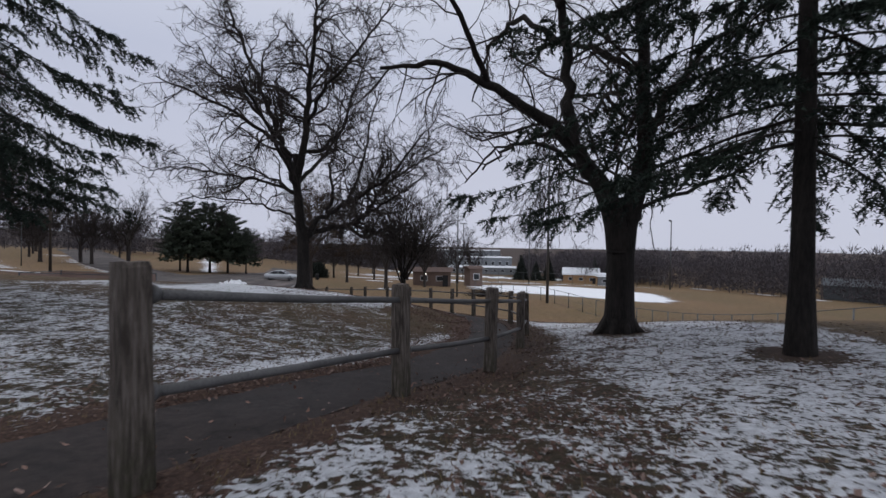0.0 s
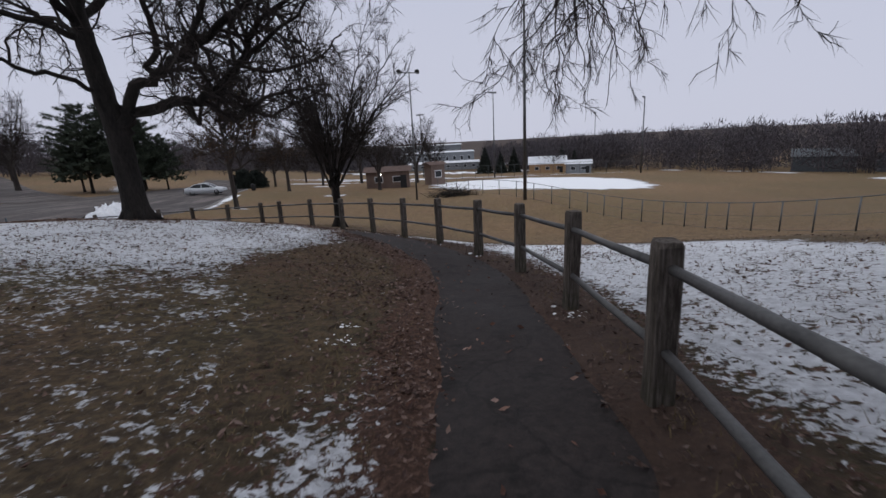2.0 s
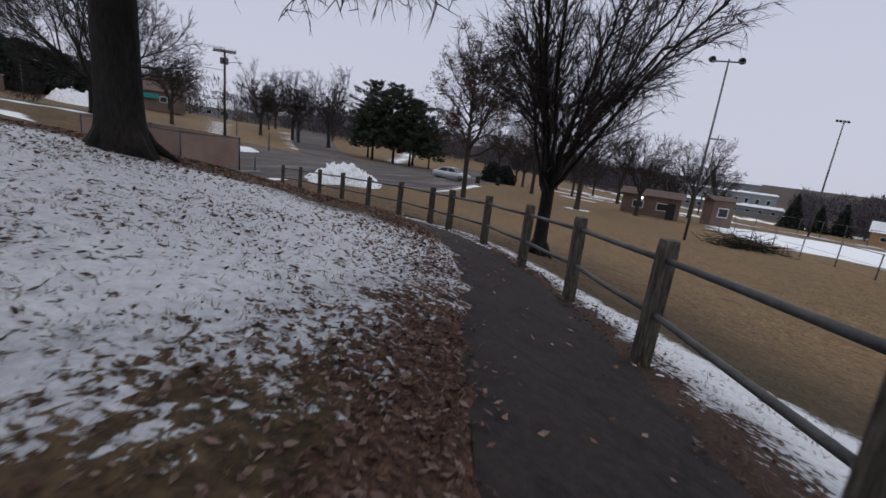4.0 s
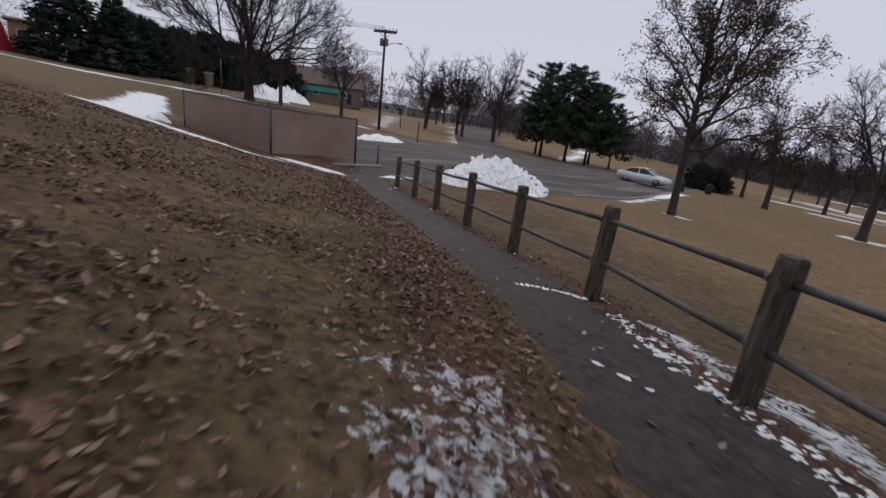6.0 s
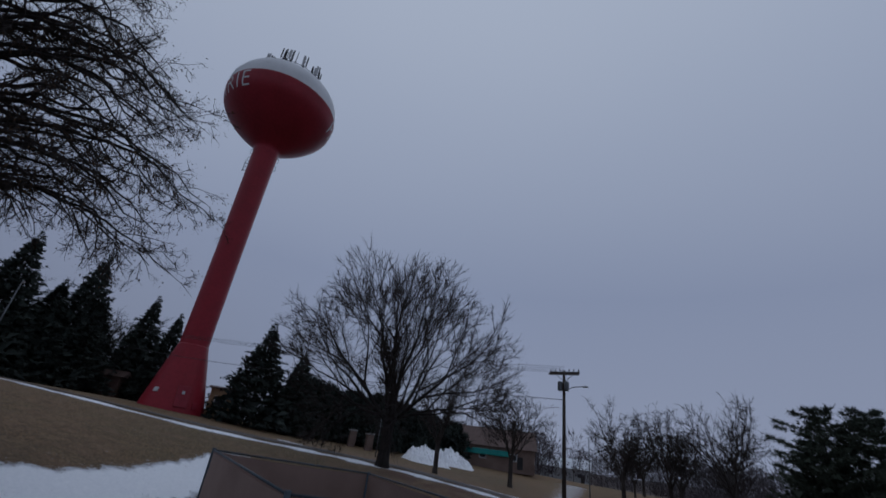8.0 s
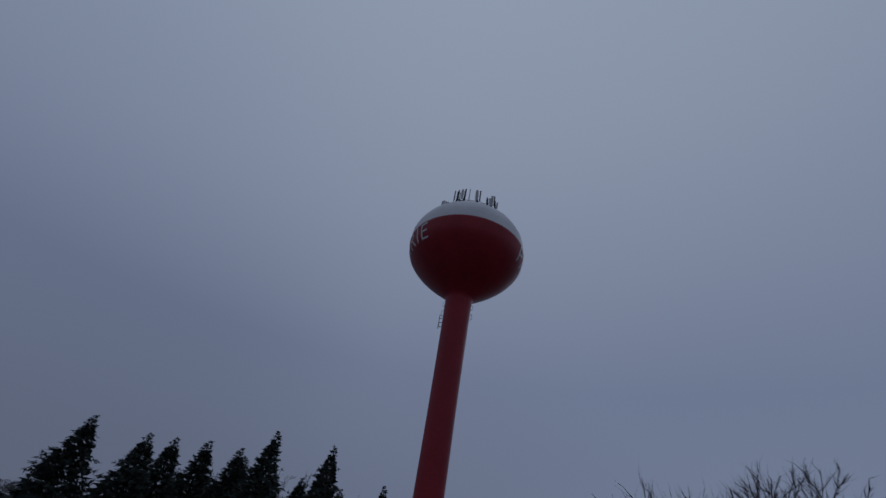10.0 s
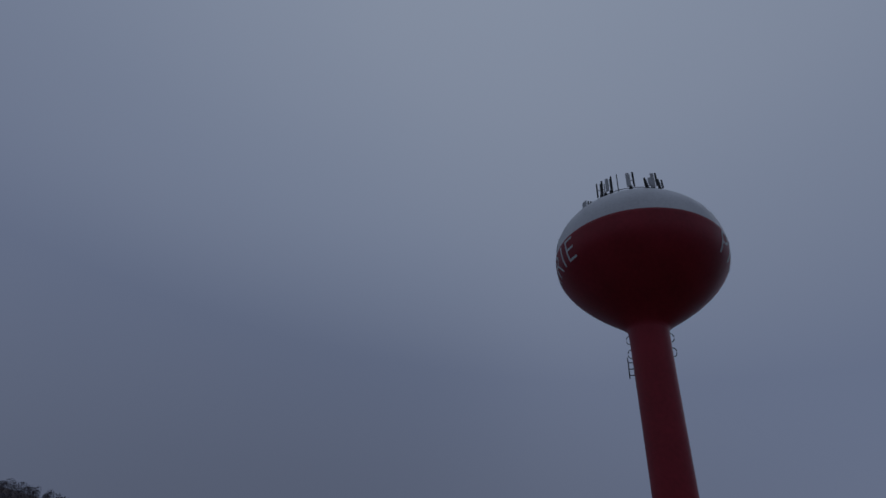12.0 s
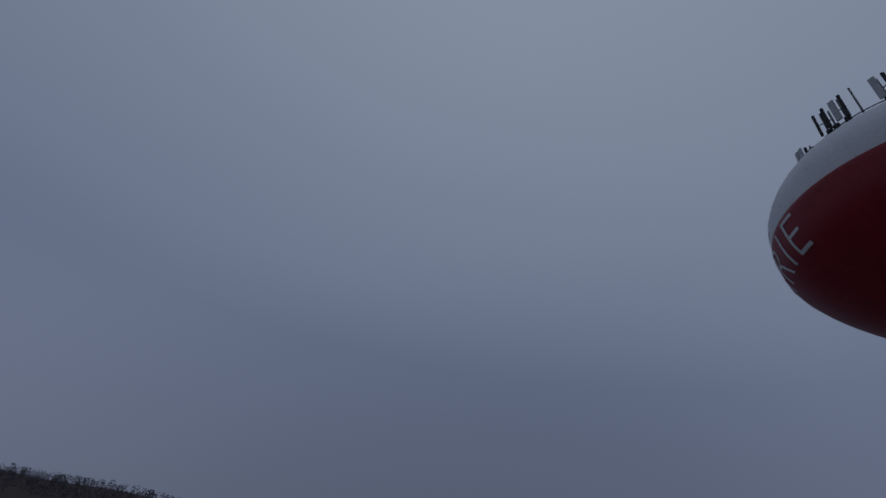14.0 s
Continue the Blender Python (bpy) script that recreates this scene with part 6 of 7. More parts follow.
# ---- silver saloon car ----
def build_car(place, turn):
    car = thing("car", place, "silver saloon car parked on grey asphalt", "car", turn=turn)
    L, W = 4.75, 1.80
    # body: cross-sections along x
    stations = [(-2.36, 0.42, 0.80, 0.74), (-2.25, 0.30, 0.98, 0.84), (-1.7, 0.24, 1.04, 0.89), (-0.9, 0.22, 0.99, 0.90), (0.2, 0.22, 0.97, 0.90), (1.0, 0.22, 0.95, 0.89), (1.7, 0.26, 0.86, 0.87), (2.2, 0.32, 0.74, 0.80), (2.38, 0.42, 0.60, 0.66)]
    bm = bmesh.new()
    loops = []
    for x, lo, hi, hw in smooth_rows(stations, 3):
        ring = [(-hw, lo + 0.08), (-hw - 0.02, (lo + hi) / 2), (-hw + 0.03, hi - 0.10), (-hw + 0.12, hi), (0, hi + 0.02), (hw - 0.12, hi), (hw - 0.03, hi - 0.10), (hw + 0.02, (lo + hi) / 2), (hw, lo + 0.08), (hw - 0.1, lo), (-hw + 0.1, lo)]
        loops.append([bm.verts.new((x, y, z)) for y, z in ring])
    for a, b in zip(loops, loops[1:]):
        for k in range(len(a)):
            bm.faces.new((a[k], a[(k + 1) % len(a)], b[(k + 1) % len(b)], b[k]))
    bm.faces.new(loops[0][::-1])
    bm.faces.new(loops[-1])
    bmesh.ops.recalc_face_normals(bm, faces=list(bm.faces))
    part("body", bm, CAR_PAINT, car, "silver painted body", True)
    # glasshouse: windows as a dark solid, roof and pillars over it
    prof = [(-1.85, 0.98), (-1.15, 1.36), (-0.35, 1.44), (0.25, 1.41), (1.15, 0.95)]
    bm = bmesh.new()
    L1 = [bm.verts.new((x, -0.80 + 0.20 * (z - 0.95) / 0.5, z)) for x, z in prof]
    R1 = [bm.verts.new((x, 0.80 - 0.20 * (z - 0.95) / 0.5, z)) for x, z in prof]
    bm.faces.new(L1)
    bm.faces.new(R1[::-1])
    for k in range(len(prof)):
        j = (k + 1) % len(prof)
        bm.faces.new((L1[k], R1[k], R1[j], L1[j]))
    bmesh.ops.recalc_face_normals(bm, faces=list(bm.faces))
    part("windows", bm, CAR_GLASS, car, "dark tinted glass")
    t = Tubes()
    for s in (-1, 1):
        edge = [(x, s * (0.81 - 0.20 * (z - 0.95) / 0.5), z + 0.01) for x, z in prof]
        t.add(smooth_rows(edge, 3), [0.045] * 13, 6, True)
        t.add([(-0.35, s * 0.62, 1.42), (-0.30, s * 0.82, 0.95)], [0.035, 0.045], 6)
    part("pillars", t.mesh("pillars", CAR_PAINT), CAR_PAINT, car)
    bm = bmesh.new()
    rows_ = smooth_rows([(-1.2, 1.37, 0.60), (-0.8, 1.435, 0.62), (-0.2, 1.46, 0.63), (0.32, 1.42, 0.61)], 3)
    pairs = [(bm.verts.new((x, -w, z)), bm.verts.new((x, 0, z + 0.03)), bm.verts.new((x, w, z))) for x, z, w in rows_]
    for a, b in zip(pairs, pairs[1:]):
        bm.faces.new((a[0], a[1], b[1], b[0]))
        bm.faces.new((a[1], a[2], b[2], b[1]))
    part("roof", bm, CAR_PAINT, car, "", True)
    for x in (-1.42, 1.42):
        for s in (-1, 1):
            t = Tubes()
            y = s * 0.80
            ring = [(0.10, 0.22), (0.11, 0.31), (0.0, 0.335), (-0.11, 0.31), (-0.10, 0.22)]
            v, f = [], []
            n = 20
            for off, r in ring:
                for k in range(n):
                    a = 2 * math.pi * k / n
                    v.append((r * math.cos(a), off, r * math.sin(a)))
            for i in range(4):
                for k in range(n):
                    f.append((i * n + k, i * n + (k + 1) % n, (i + 1) * n + (k + 1) % n, (i + 1) * n + k))
            wheel = part("wheel", mesh_of("wheel", v, f, RUBBER, True), RUBBER, car, "black tyre with a grey rim")
            wheel.location = (x, y, 0.335)
            t.add([(0, s * 0.06, 0), (0, s * 0.09, 0)], [0.22, 0.19], 14, True)
            part("rim", t.mesh("rim", STEEL), STEEL, wheel, "grey alloy rim")
    for s in (-1, 1):
        part("headlight", box(2.22, s * 0.62, 0.68, 0.16, 0.30, 0.12, 0.03), PALE, car, "clear headlight")
        part("tail_light", box(-2.30, s * 0.62, 0.82, 0.12, 0.30, 0.14, 0.03), RED, car, "red tail light")
        part("mirror", box(0.75, s * 0.98, 1.0, 0.12, 0.16, 0.12, 0.03), CAR_PAINT, car)
    return car


build_car((-19.6, 65.55, height(-19.6, 65.55) + 0.05), 3.6)


def barrel(x, y):
    ob = thing("litter_barrel", (x, y, height(x, y)), "dark steel litter barrel at the edge of the car park", "litter bin", "litter barrels")
    v, f = revolve([(0, 0.27), (0.02, 0.29), (0.3, 0.29), (0.32, 0.305), (0.34, 0.29), (0.6, 0.29), (0.62, 0.305), (0.64, 0.29), (0.9, 0.29)], 16)
    part("drum", mesh_of("drum", v, f, DARK, True), DARK, ob)
    v, f = revolve([(0.9, 0.30), (0.98, 0.24), (1.02, 0.12), (1.03, 0.01)], 16)
    part("lid", mesh_of("lid", v, f, DARK, True), DARK, ob)


barrel(-16.9, 68.0)
barrel(-16.2, 74.5)


# ---- poles and wires ----
def utility_pole(x, y, z0, z1, turn, label):
    ob = thing("utility_pole", (x, y, z0), label, "utility pole", "utility poles", turn=turn)
    h = z1 - z0
    part("pole", rod((0, 0, -0.4), (0, 0, h), 0.155, 12, 0.105).mesh("pole", POLE_WOOD), POLE_WOOD, ob)
    for dz in (-0.12, -0.30):
        part("crossarm", box(0, 0.14 if dz > -0.2 else -0.14, h + dz, 2.3, 0.09, 0.12, 0.01), POLE_WOOD, ob)
    for s in (-1, 1):
        part("brace", rod((s * 0.75, 0.14, h - 0.2), (0, 0.13, h - 0.8), 0.02, 6).mesh("brace", STEEL), STEEL, ob)
    for k, px in enumerate((-1.05, -0.7, -0.35, 0.35, 0.7, 1.05)):
        v, f = revolve([(0, 0.02), (0.05, 0.03), (0.08, 0.055), (0.12, 0.03), (0.15, 0.05), (0.19, 0.02), (0.2, 0.005)], 8, h - 0.06)
        o = part("insulator", mesh_of("insulator", [(a + px, b + 0.14, c) for a, b, c in v], f, DARK, True), DARK, ob)
    for s in (-1, 1):
        v, f = revolve([(0, 0.02), (0.02, 0.17), (0.08, 0.18), (0.62, 0.18), (0.68, 0.14), (0.72, 0.02)], 14, h - 1.55)
        part("transformer", mesh_of("transformer", [(a + s * 0.24, b - 0.2, c) for a, b, c in v], f, STEEL, True), STEEL, ob, "grey steel transformer can")
    t = Tubes()
    t.add(smooth_rows([(0.1, 0, h - 1.5), (0.6, 0, h - 1.25), (1.35, 0, h - 1.15)], 4), [0.03] * 9, 6)
    arm = part("lamp_arm", t.mesh("lamp_arm", STEEL), STEEL, ob)
    v, f = revolve([(-0.06, 0.02), (-0.05, 0.10), (0, 0.13), (0.06, 0.10), (0.09, 0.02)], 12)
    part("lamp_head", mesh_of("lamp_head", [(a * 2.0 + 1.55, b, c + h - 1.17) for a, b, c in v], f, PALE, True), PALE, arm, "pale street lamp head")
    return ob


utility_pole(-40.8, 49.6, height(-40.8, 49.6) - 0.05, 6.45, 38, "tall wooden utility pole with crossarms, transformers and a lamp")
utility_pole(-96.0, -8.0, height(-96, -8), 12.5, 38, "wooden utility pole with crossarms behind the spruces")
wires = thing("power_lines", (-40.8, 49.6, 6.4), "thin dark power lines sagging between wooden poles", "power line")
inv = wires.matrix_world.inverted()
for a, b, sag in (((-40.8, 49.6, 6.5), (-96.0, -8.0, 12.5), 1.3),):
    for off in (-1.0, -0.35, 0.35, 1.0):
        pts_ = [(a[0] + (b[0] - a[0]) * f + off * 0.8, a[1] + (b[1] - a[1]) * f - off * 0.6, a[2] + (b[2] - a[2]) * f - sag * 4 * f * (1 - f)) for f in np.linspace(0, 1, 17)]
        t = Tubes()
        t.add(pts_, [0.012] * 17, 4)
        o = part("wire", t.mesh("wire", DARK), DARK, wires)
        o.matrix_local = inv
    pts_ = [(a[0] + (b[0] - a[0]) * f, a[1] + (b[1] - a[1]) * f, a[2] - 2.2 + (b[2] - a[2]) * f - sag * 4 * f * (1 - f)) for f in np.linspace(0, 1, 17)]
    t = Tubes()
    t.add(pts_, [0.022] * 17, 4)
    o = part("cable", t.mesh("cable", DARK), DARK, wires)
    o.matrix_local = inv


def floodlight(x, y, top, r, heads, turn, label):
    z = height(x, y)
    ob = thing("floodlight_pole", (x, y, z), label, "floodlight", "field floodlights", turn=turn)
    h = top - z
    part("pole", rod((0, 0, -0.3), (0, 0, h), r, 12, r * 0.55).mesh("pole", STEEL), STEEL, ob)
    part("crossbar", rod((-1.0, 0, h - 0.15), (1.0, 0, h - 0.15), 0.05, 8).mesh("crossbar", STEEL), STEEL, ob)
    for k in range(heads):
        px = -0.9 + 1.8 * k / max(1, heads - 1)
        v, f = revolve([(0, 0.06), (0.1, 0.16), (0.28, 0.25), (0.30, 0.23), (0.26, 0.02)], 12)
        me = mesh_of("lamp_head", v, f, DARK, True)
        me.transform(pose(px, 0.1, h + 0.12, -115, 0, 0))
        part("lamp_head", me, DARK, ob, "dark floodlight reflector")


floodlight(14.8, 41.6, 11.3, 0.16, 4, 30, "tall thin floodlight pole beside the ball field")
floodlight(6.1, 49.6, 6.9, 0.10, 2, 10, "thin floodlight pole beside the ball field")
floodlight(65.2, 104.1, 7.6, 0.20, 5, 50, "tall floodlight pole at the far side of the ball field")
floodlight(30.1, 108.5, 10.3, 0.17, 4, 20, "tall floodlight pole at the far side of the ball field")
floodlight(15.9, 136.5, 7.6, 0.17, 4, 0, "distant floodlight pole beyond the ball field")
floodlight(76.6, 150.0, 6.6, 0.17, 4, 40, "distant floodlight pole beyond the ball field")


def street_lamp(x, y, tall, turn, label):
    z = height(x, y)
    ob = thing("street_lamp", (x, y, z), label, "street lamp", "street lamps", turn=turn)
    part("pole", rod((0, 0, -0.3), (0, 0, tall), 0.075, 10, 0.045).mesh("pole", STEEL), STEEL, ob)
    t = Tubes()
    t.add(smooth_rows([(0, 0, tall - 0.05), (0.5, 0, tall + 0.18), (1.3, 0, tall + 0.2)], 4), [0.03] * 9, 6)
    part("arm", t.mesh("arm", STEEL), STEEL, ob)
    part("lamp_head", box(1.55, 0, tall + 0.18, 0.6, 0.24, 0.13, 0.04), PALE, ob)


street_lamp(-65.0, 5.3, 8.6, 200, "thin grey street lamp in front of the spruces")
street_lamp(-68.0, 43.4, 4.6, 90, "thin grey lamp post beside the drive")
street_lamp(-58.0, 66.0, 7.0, 20, "thin grey street lamp beside the road")
street_lamp(-66.0, 88.0, 7.5, 20, "thin grey street lamp beside the road")
# small signpost at the car park
sign = thing("signpost", (-31.0, 46.5, height(-31, 46.5)), "thin wooden signpost on the verge", "post")
part("pole", rod((0, 0, -0.2), (0, 0, 1.7), 0.05, 8).mesh("pole", POLE_WOOD), POLE_WOOD, sign)
post2 = thing("marker_post", (-19.9, 34.6, height(-19.9, 34.6)), "short blue-grey steel post at the end of the path", "post")
part("pole", rod((0, 0, -0.2), (0, 0, 0.9), 0.04, 8).mesh("pole", BLUE_STEEL), BLUE_STEEL, post2)


# ---- ball field fence ----
field = thing("chain_link_fence", (19.4, 38.0, height(19.4, 38.0)), "low chain-link fence with thin steel posts round the ball field", "fence")
inv = field.matrix_world.inverted()
run = smooth_rows([(10.5, 66), (12.4, 54), (14.8, 44), (16.6, 36.5), (18.0, 31.6), (19.4, 27.4), (20.3, 23.8), (20.9, 19.5), (21.2, 13.5)], 3)
tops = []
for x, y in run:
    z = height(x, y)
    o = part("fence_post", rod((x, y, z - 0.2), (x, y, z + 1.45), 0.035, 6).mesh("fence_post", STEEL), STEEL, field)
    o.matrix_local = inv
    tops.append((x, y, z))
for h, r in ((1.42, 0.022), (0.75, 0.008), (0.08, 0.008)):
    t = Tubes()
    t.add([(x, y, z + h) for x, y, z in tops], [r] * len(tops), 5)
    o = part("rail", t.mesh("rail", STEEL), STEEL, field)
    o.matrix_local = inv
backstop = thing("backstop_fence", (30.0, 112.0, height(30, 112)), "tall chain-link backstop behind the snowy infield", "fence")
inv = backstop.matrix_world.inverted()
for k in range(16):
    x, y = 16 + 3.4 * k, 113 - 0.05 * (k - 7) ** 2
    z = height(x, y)
    o = part("fence_post", rod((x, y, z - 0.2), (x, y, z + 3.0), 0.05, 6).mesh("fence_post", STEEL), STEEL, backstop)
    o.matrix_local = inv
t = Tubes()
t.add([(16 + 3.4 * k, 113 - 0.05 * (k - 7) ** 2, height(16 + 3.4 * k, 113 - 0.05 * (k - 7) ** 2) + 2.95) for k in range(16)], [0.04] * 16, 5)
o = part("rail", t.mesh("rail", STEEL), STEEL, backstop)
o.matrix_local = inv


# ---- buildings ----
GLASS = surface("dark_window", (0.02, 0.022, 0.025), (0.045, 0.05, 0.055), 0.15, bump=0)
DIM_WALL = surface("blue_grey_siding", (0.20, 0.215, 0.23), (0.28, 0.295, 0.31), 0.8, bump=0.1)
DARK_BRICK = surface("dark_brown_brick", (0.05, 0.030, 0.024), (0.09, 0.056, 0.045), 0.9, coarse=0.5, fine=6, bump=0.3)
DUSK_WALL = surface("slate_grey_siding", (0.085, 0.095, 0.105), (0.135, 0.148, 0.16), 0.8, bump=0.1)
SNOW_ROOF = surface("snowy_roof", (0.55, 0.57, 0.6), (0.75, 0.77, 0.8), 0.8, coarse=0.4, fine=4, bump=0.2)


def house(name, x, y, w, d, wall_h, roof_h, turn, wall, roof, label, windows=3, door=True, lift=0.0):
    z = float(land([x], [y])[0]) + lift
    ob = thing(name, (x, y, z), label, "building", turn=turn)
    part("wall", box(0, 0, wall_h / 2 - 0.3, w, d, wall_h + 0.6, 0.02), wall, ob)
    bm = bmesh.new()
    o = 0.4
    a = [bm.verts.new(p) for p in ((-w / 2 - o, -d / 2 - o, wall_h), (w / 2 + o, -d / 2 - o, wall_h), (w / 2 + o, d / 2 + o, wall_h), (-w / 2 - o, d / 2 + o, wall_h))]
    b = [bm.verts.new(p) for p in ((-w / 2 - o, 0, wall_h + roof_h), (w / 2 + o, 0, wall_h + roof_h))]
    for f in ((a[0], a[1], b[1], b[0]), (a[2], a[3], b[0], b[1]), (a[0], b[0], a[3]), (a[1], a[2], b[1]), (a[3], a[2], a[1], a[0])):
        bm.faces.new(f)
    part("roof", bm, roof, ob)
    for k in range(windows):
        px = -w / 2 + w * (k + 0.7) / (windows + 0.4)
        win = part("window", box(px, -d / 2 - 0.02, wall_h * 0.55, min(1.3, w / windows * 0.55), 0.08, wall_h * 0.36, 0.01), WHITE, ob, "white framed window")
        part("pane", box(px, -d / 2 - 0.07, wall_h * 0.55, min(1.1, w / windows * 0.45), 0.03, wall_h * 0.29, 0.005), GLASS, win)
    if door:
        part("door", box(w * 0.36, -d / 2 - 0.03, 1.0, 0.95, 0.08, 2.0, 0.01), DARK, ob)
    return ob


house("park_building", 4.0, 75.5, 6.6, 4.0, 2.6, 0.7, -5, BROWN_WALL, ROOF_BROWN, "low brown-grey park building under bare trees", 2)
lamp = thing("wall_lamp", (2.8, 73.3, height(2.8, 73.3) + 2.1), "small bright lamp on the park building", "lamp")
GLOW, nt_, b_ = blank("lamp_glow", 0.5)
b_.inputs["Emission Color"].default_value, b_.inputs["Emission Strength"].default_value = (1, 0.95, 0.85, 1), 6.0
v, f = revolve([(-0.1, 0.01), (-0.07, 0.08), (0, 0.1), (0.07, 0.08), (0.1, 0.01)], 10)
part("bulb", mesh_of("bulb", v, f, GLOW, True), GLOW, lamp)
house("score_booth", 12.0, 80.5, 2.6, 2.6, 3.4, 0.5, 20, BROWN_WALL, ROOF_BROWN, "narrow brown scorer's booth beside the field", 1, False)
house("house", 55.0, 138.0, 11, 8, 2.8, 2.2, -20, TAN, SNOW_ROOF, "tan house with a snowy roof before the woods", 3)
house("house", 56.5, 119.5, 6.5, 4.5, 2.6, 1.0, -25, DIM_WALL, SNOW_ROOF, "low pale shelter with a snowy roof", 2)
house("long_shed", 31.0, 196.0, 30, 12, 3.0, 0.6, -8, DIM_WALL, SNOW_ROOF, "long grey shed with a flat snowy roof", 8, False)
house("house", 103.0, 93.0, 11, 8, 3.6, 1.6, -45, DUSK_WALL, DUSK_WALL, "dull grey two-storey house at the woods' edge", 0, False)
house("house", 115.0, 84.0, 11, 9, 4.4, 2.4, -50, DUSK_WALL, ROOF_BROWN, "dull grey two-storey house at the woods' edge", 0, False)
house("long_hall", 35.0, 235.0, 34, 20, 6.4, 0.5, -8, DIM_WALL, SNOW_ROOF, "long pale hall with a flat snow-covered roof", 9, False)
house("long_hall", 33.0, 268.0, 38, 20, 9.6, 0.5, -8, DIM_WALL, SNOW_ROOF, "tall pale hall with a flat snow-covered roof", 9, False)
church = house("brick_hall", -93.0, 70.5, 18, 11, 3.2, 3.4, 62, BROWN_WALL, ROOF_BROWN, "brown brick hall with a steep brown roof", 3)
part("awning", box(0, -5.7, 2.2, 9, 0.5, 0.9, 0.05), TEAL, church, "teal metal awning")
house("shed", -83.5, 10.8, 3.4, 3.0, 2.4, 0.9, 85, DARK_BRICK, DARK_BRICK, "small brown shed among the spruces", 0, False)
house("shed", -76.0, 25.0, 2.6, 2.4, 3.4, 0.3, 85, TAN, ROOF_BROWN, "tan utility hut beside the water tower", 1, False)
house("house", -118, 108, 12, 9, 3.0, 2.5, 50, GREY_WALL, SNOW_ROOF, "pale house with a snowy roof beyond the road", 3)
house("house", -140, 60, 13, 9, 3.0, 2.5, 80, GREY_WALL, ROOF_BROWN, "pale house with a brown roof beyond the hall", 3)
for x, y in ((-79.0, 42.6), (-77.0, 44.6)):
    pier = thing("gate_pier", (x, y, height(x, y)), "squat brown stone gate pier beside the drive", "pier", "gate piers")
    part("shaft", box(0, 0, 0.95, 0.95, 0.95, 2.1, 0.05), BROWN_WALL, pier)
    part("capstone", box(0, 0, 2.08, 1.15, 1.15, 0.18, 0.04), CONCRETE, pier, "pale stone cap")

# heap of cut brush beside the field
brush = Tubes()
g = np.random.RandomState(5)
for k in range(420):
    p = np.array([g.normal(0, 1.1), g.normal(0, 0.7), abs(g.normal(0, 0.35))])
    d = unit(g.normal(0, 1, 3) * (1.3, 1.0, 0.45))
    brush.add([p, p + d * g.uniform(0.5, 1.3)], [0.025, 0.010], 3)
heap = thing("brush_heap", (9.9, 49.6, height(9.9, 49.6)), "dark heap of cut brush on the grass", "brush heap", turn=-15)
part("branches", brush.mesh("branches", BARK, False), BARK, heap)


# ---- fallen leaves, grass and crumbs of snow: too many to count ----
def scatter(n, a0, a1, c0, c1, seed, weight=None):
    g = np.random.RandomState(seed)
    al, ac = g.uniform(a0, a1, n), g.uniform(c0, c1, n)
    x, y = beside(al, ac)
    if weight is not None:
        keep = g.uniform(0, 1, n) < weight(al, ac, x, y)
        al, ac, x, y = al[keep], ac[keep], x[keep], y[keep]
    return al, ac, x, y, g


def surface_z(x, y, ac):
    near, far = path_edges(from_fence(x, y)[0])
    bed = fade(ac, near - 0.12, near + 0.10) * (1 - fade(ac, far - 0.14, far + 0.10))
    on_path = (ac > near + 0.03) & (ac < far - 0.03)
    bumps = np.array([0.035 * noise.noise((a * 0.9, b * 0.9, 1.7)) for a, b in zip(x, y)])
    return land(x, y) + np.where(on_path, -0.022, -0.07 * bed + bumps * (1 - bed))


def leaves(name, x, y, ac, g, size, label, mat=LEAF, curl=0.35, lift=0.012):
    """Curled, pointed leaves lying at odd angles, each of four triangles."""
    n = len(x)
    z = surface_z(x, y, ac) + lift
    a = g.uniform(0, 2 * np.pi, n)
    s = size * g.uniform(0.55, 1.35, n)
    w = s * g.uniform(0.3, 0.5, n)
    tilt = g.normal(0, 0.28, (n, 2))
    cu = curl * g.uniform(0.2, 1.5, n) * s
    c, d = np.cos(a), np.sin(a)
    local = np.stack([np.stack([-s * 0.5, 0 * s, cu * 0.5], 1), np.stack([0 * s, -w * 0.6, cu * g.uniform(-0.2, 0.9, n)], 1), np.stack([s * 0.5, 0 * s, cu * 0.6], 1), np.stack([0 * s, w * 0.6, cu * g.uniform(-0.2, 0.9, n)], 1), np.stack([0 * s, 0 * s, 0 * s], 1)], 1)
    gx_ = local[:, :, 0] * c[:, None] - local[:, :, 1] * d[:, None]
    gy_ = local[:, :, 0] * d[:, None] + local[:, :, 1] * c[:, None]
    gz_ = local[:, :, 2] + gx_ * tilt[:, :1] + gy_ * tilt[:, 1:]
    v = np.stack([gx_ + x[:, None], gy_ + y[:, None], gz_ + z[:, None]], 2).reshape(-1, 3)
    f = [(5 * i + p, 5 * i + q, 5 * i + 4) for i in range(n) for p, q in ((0, 1), (1, 2), (2, 3), (3, 0))]
    return tagged(new(name, mesh_of(name, v, f, mat)), label, "leaves", kind="stuff")


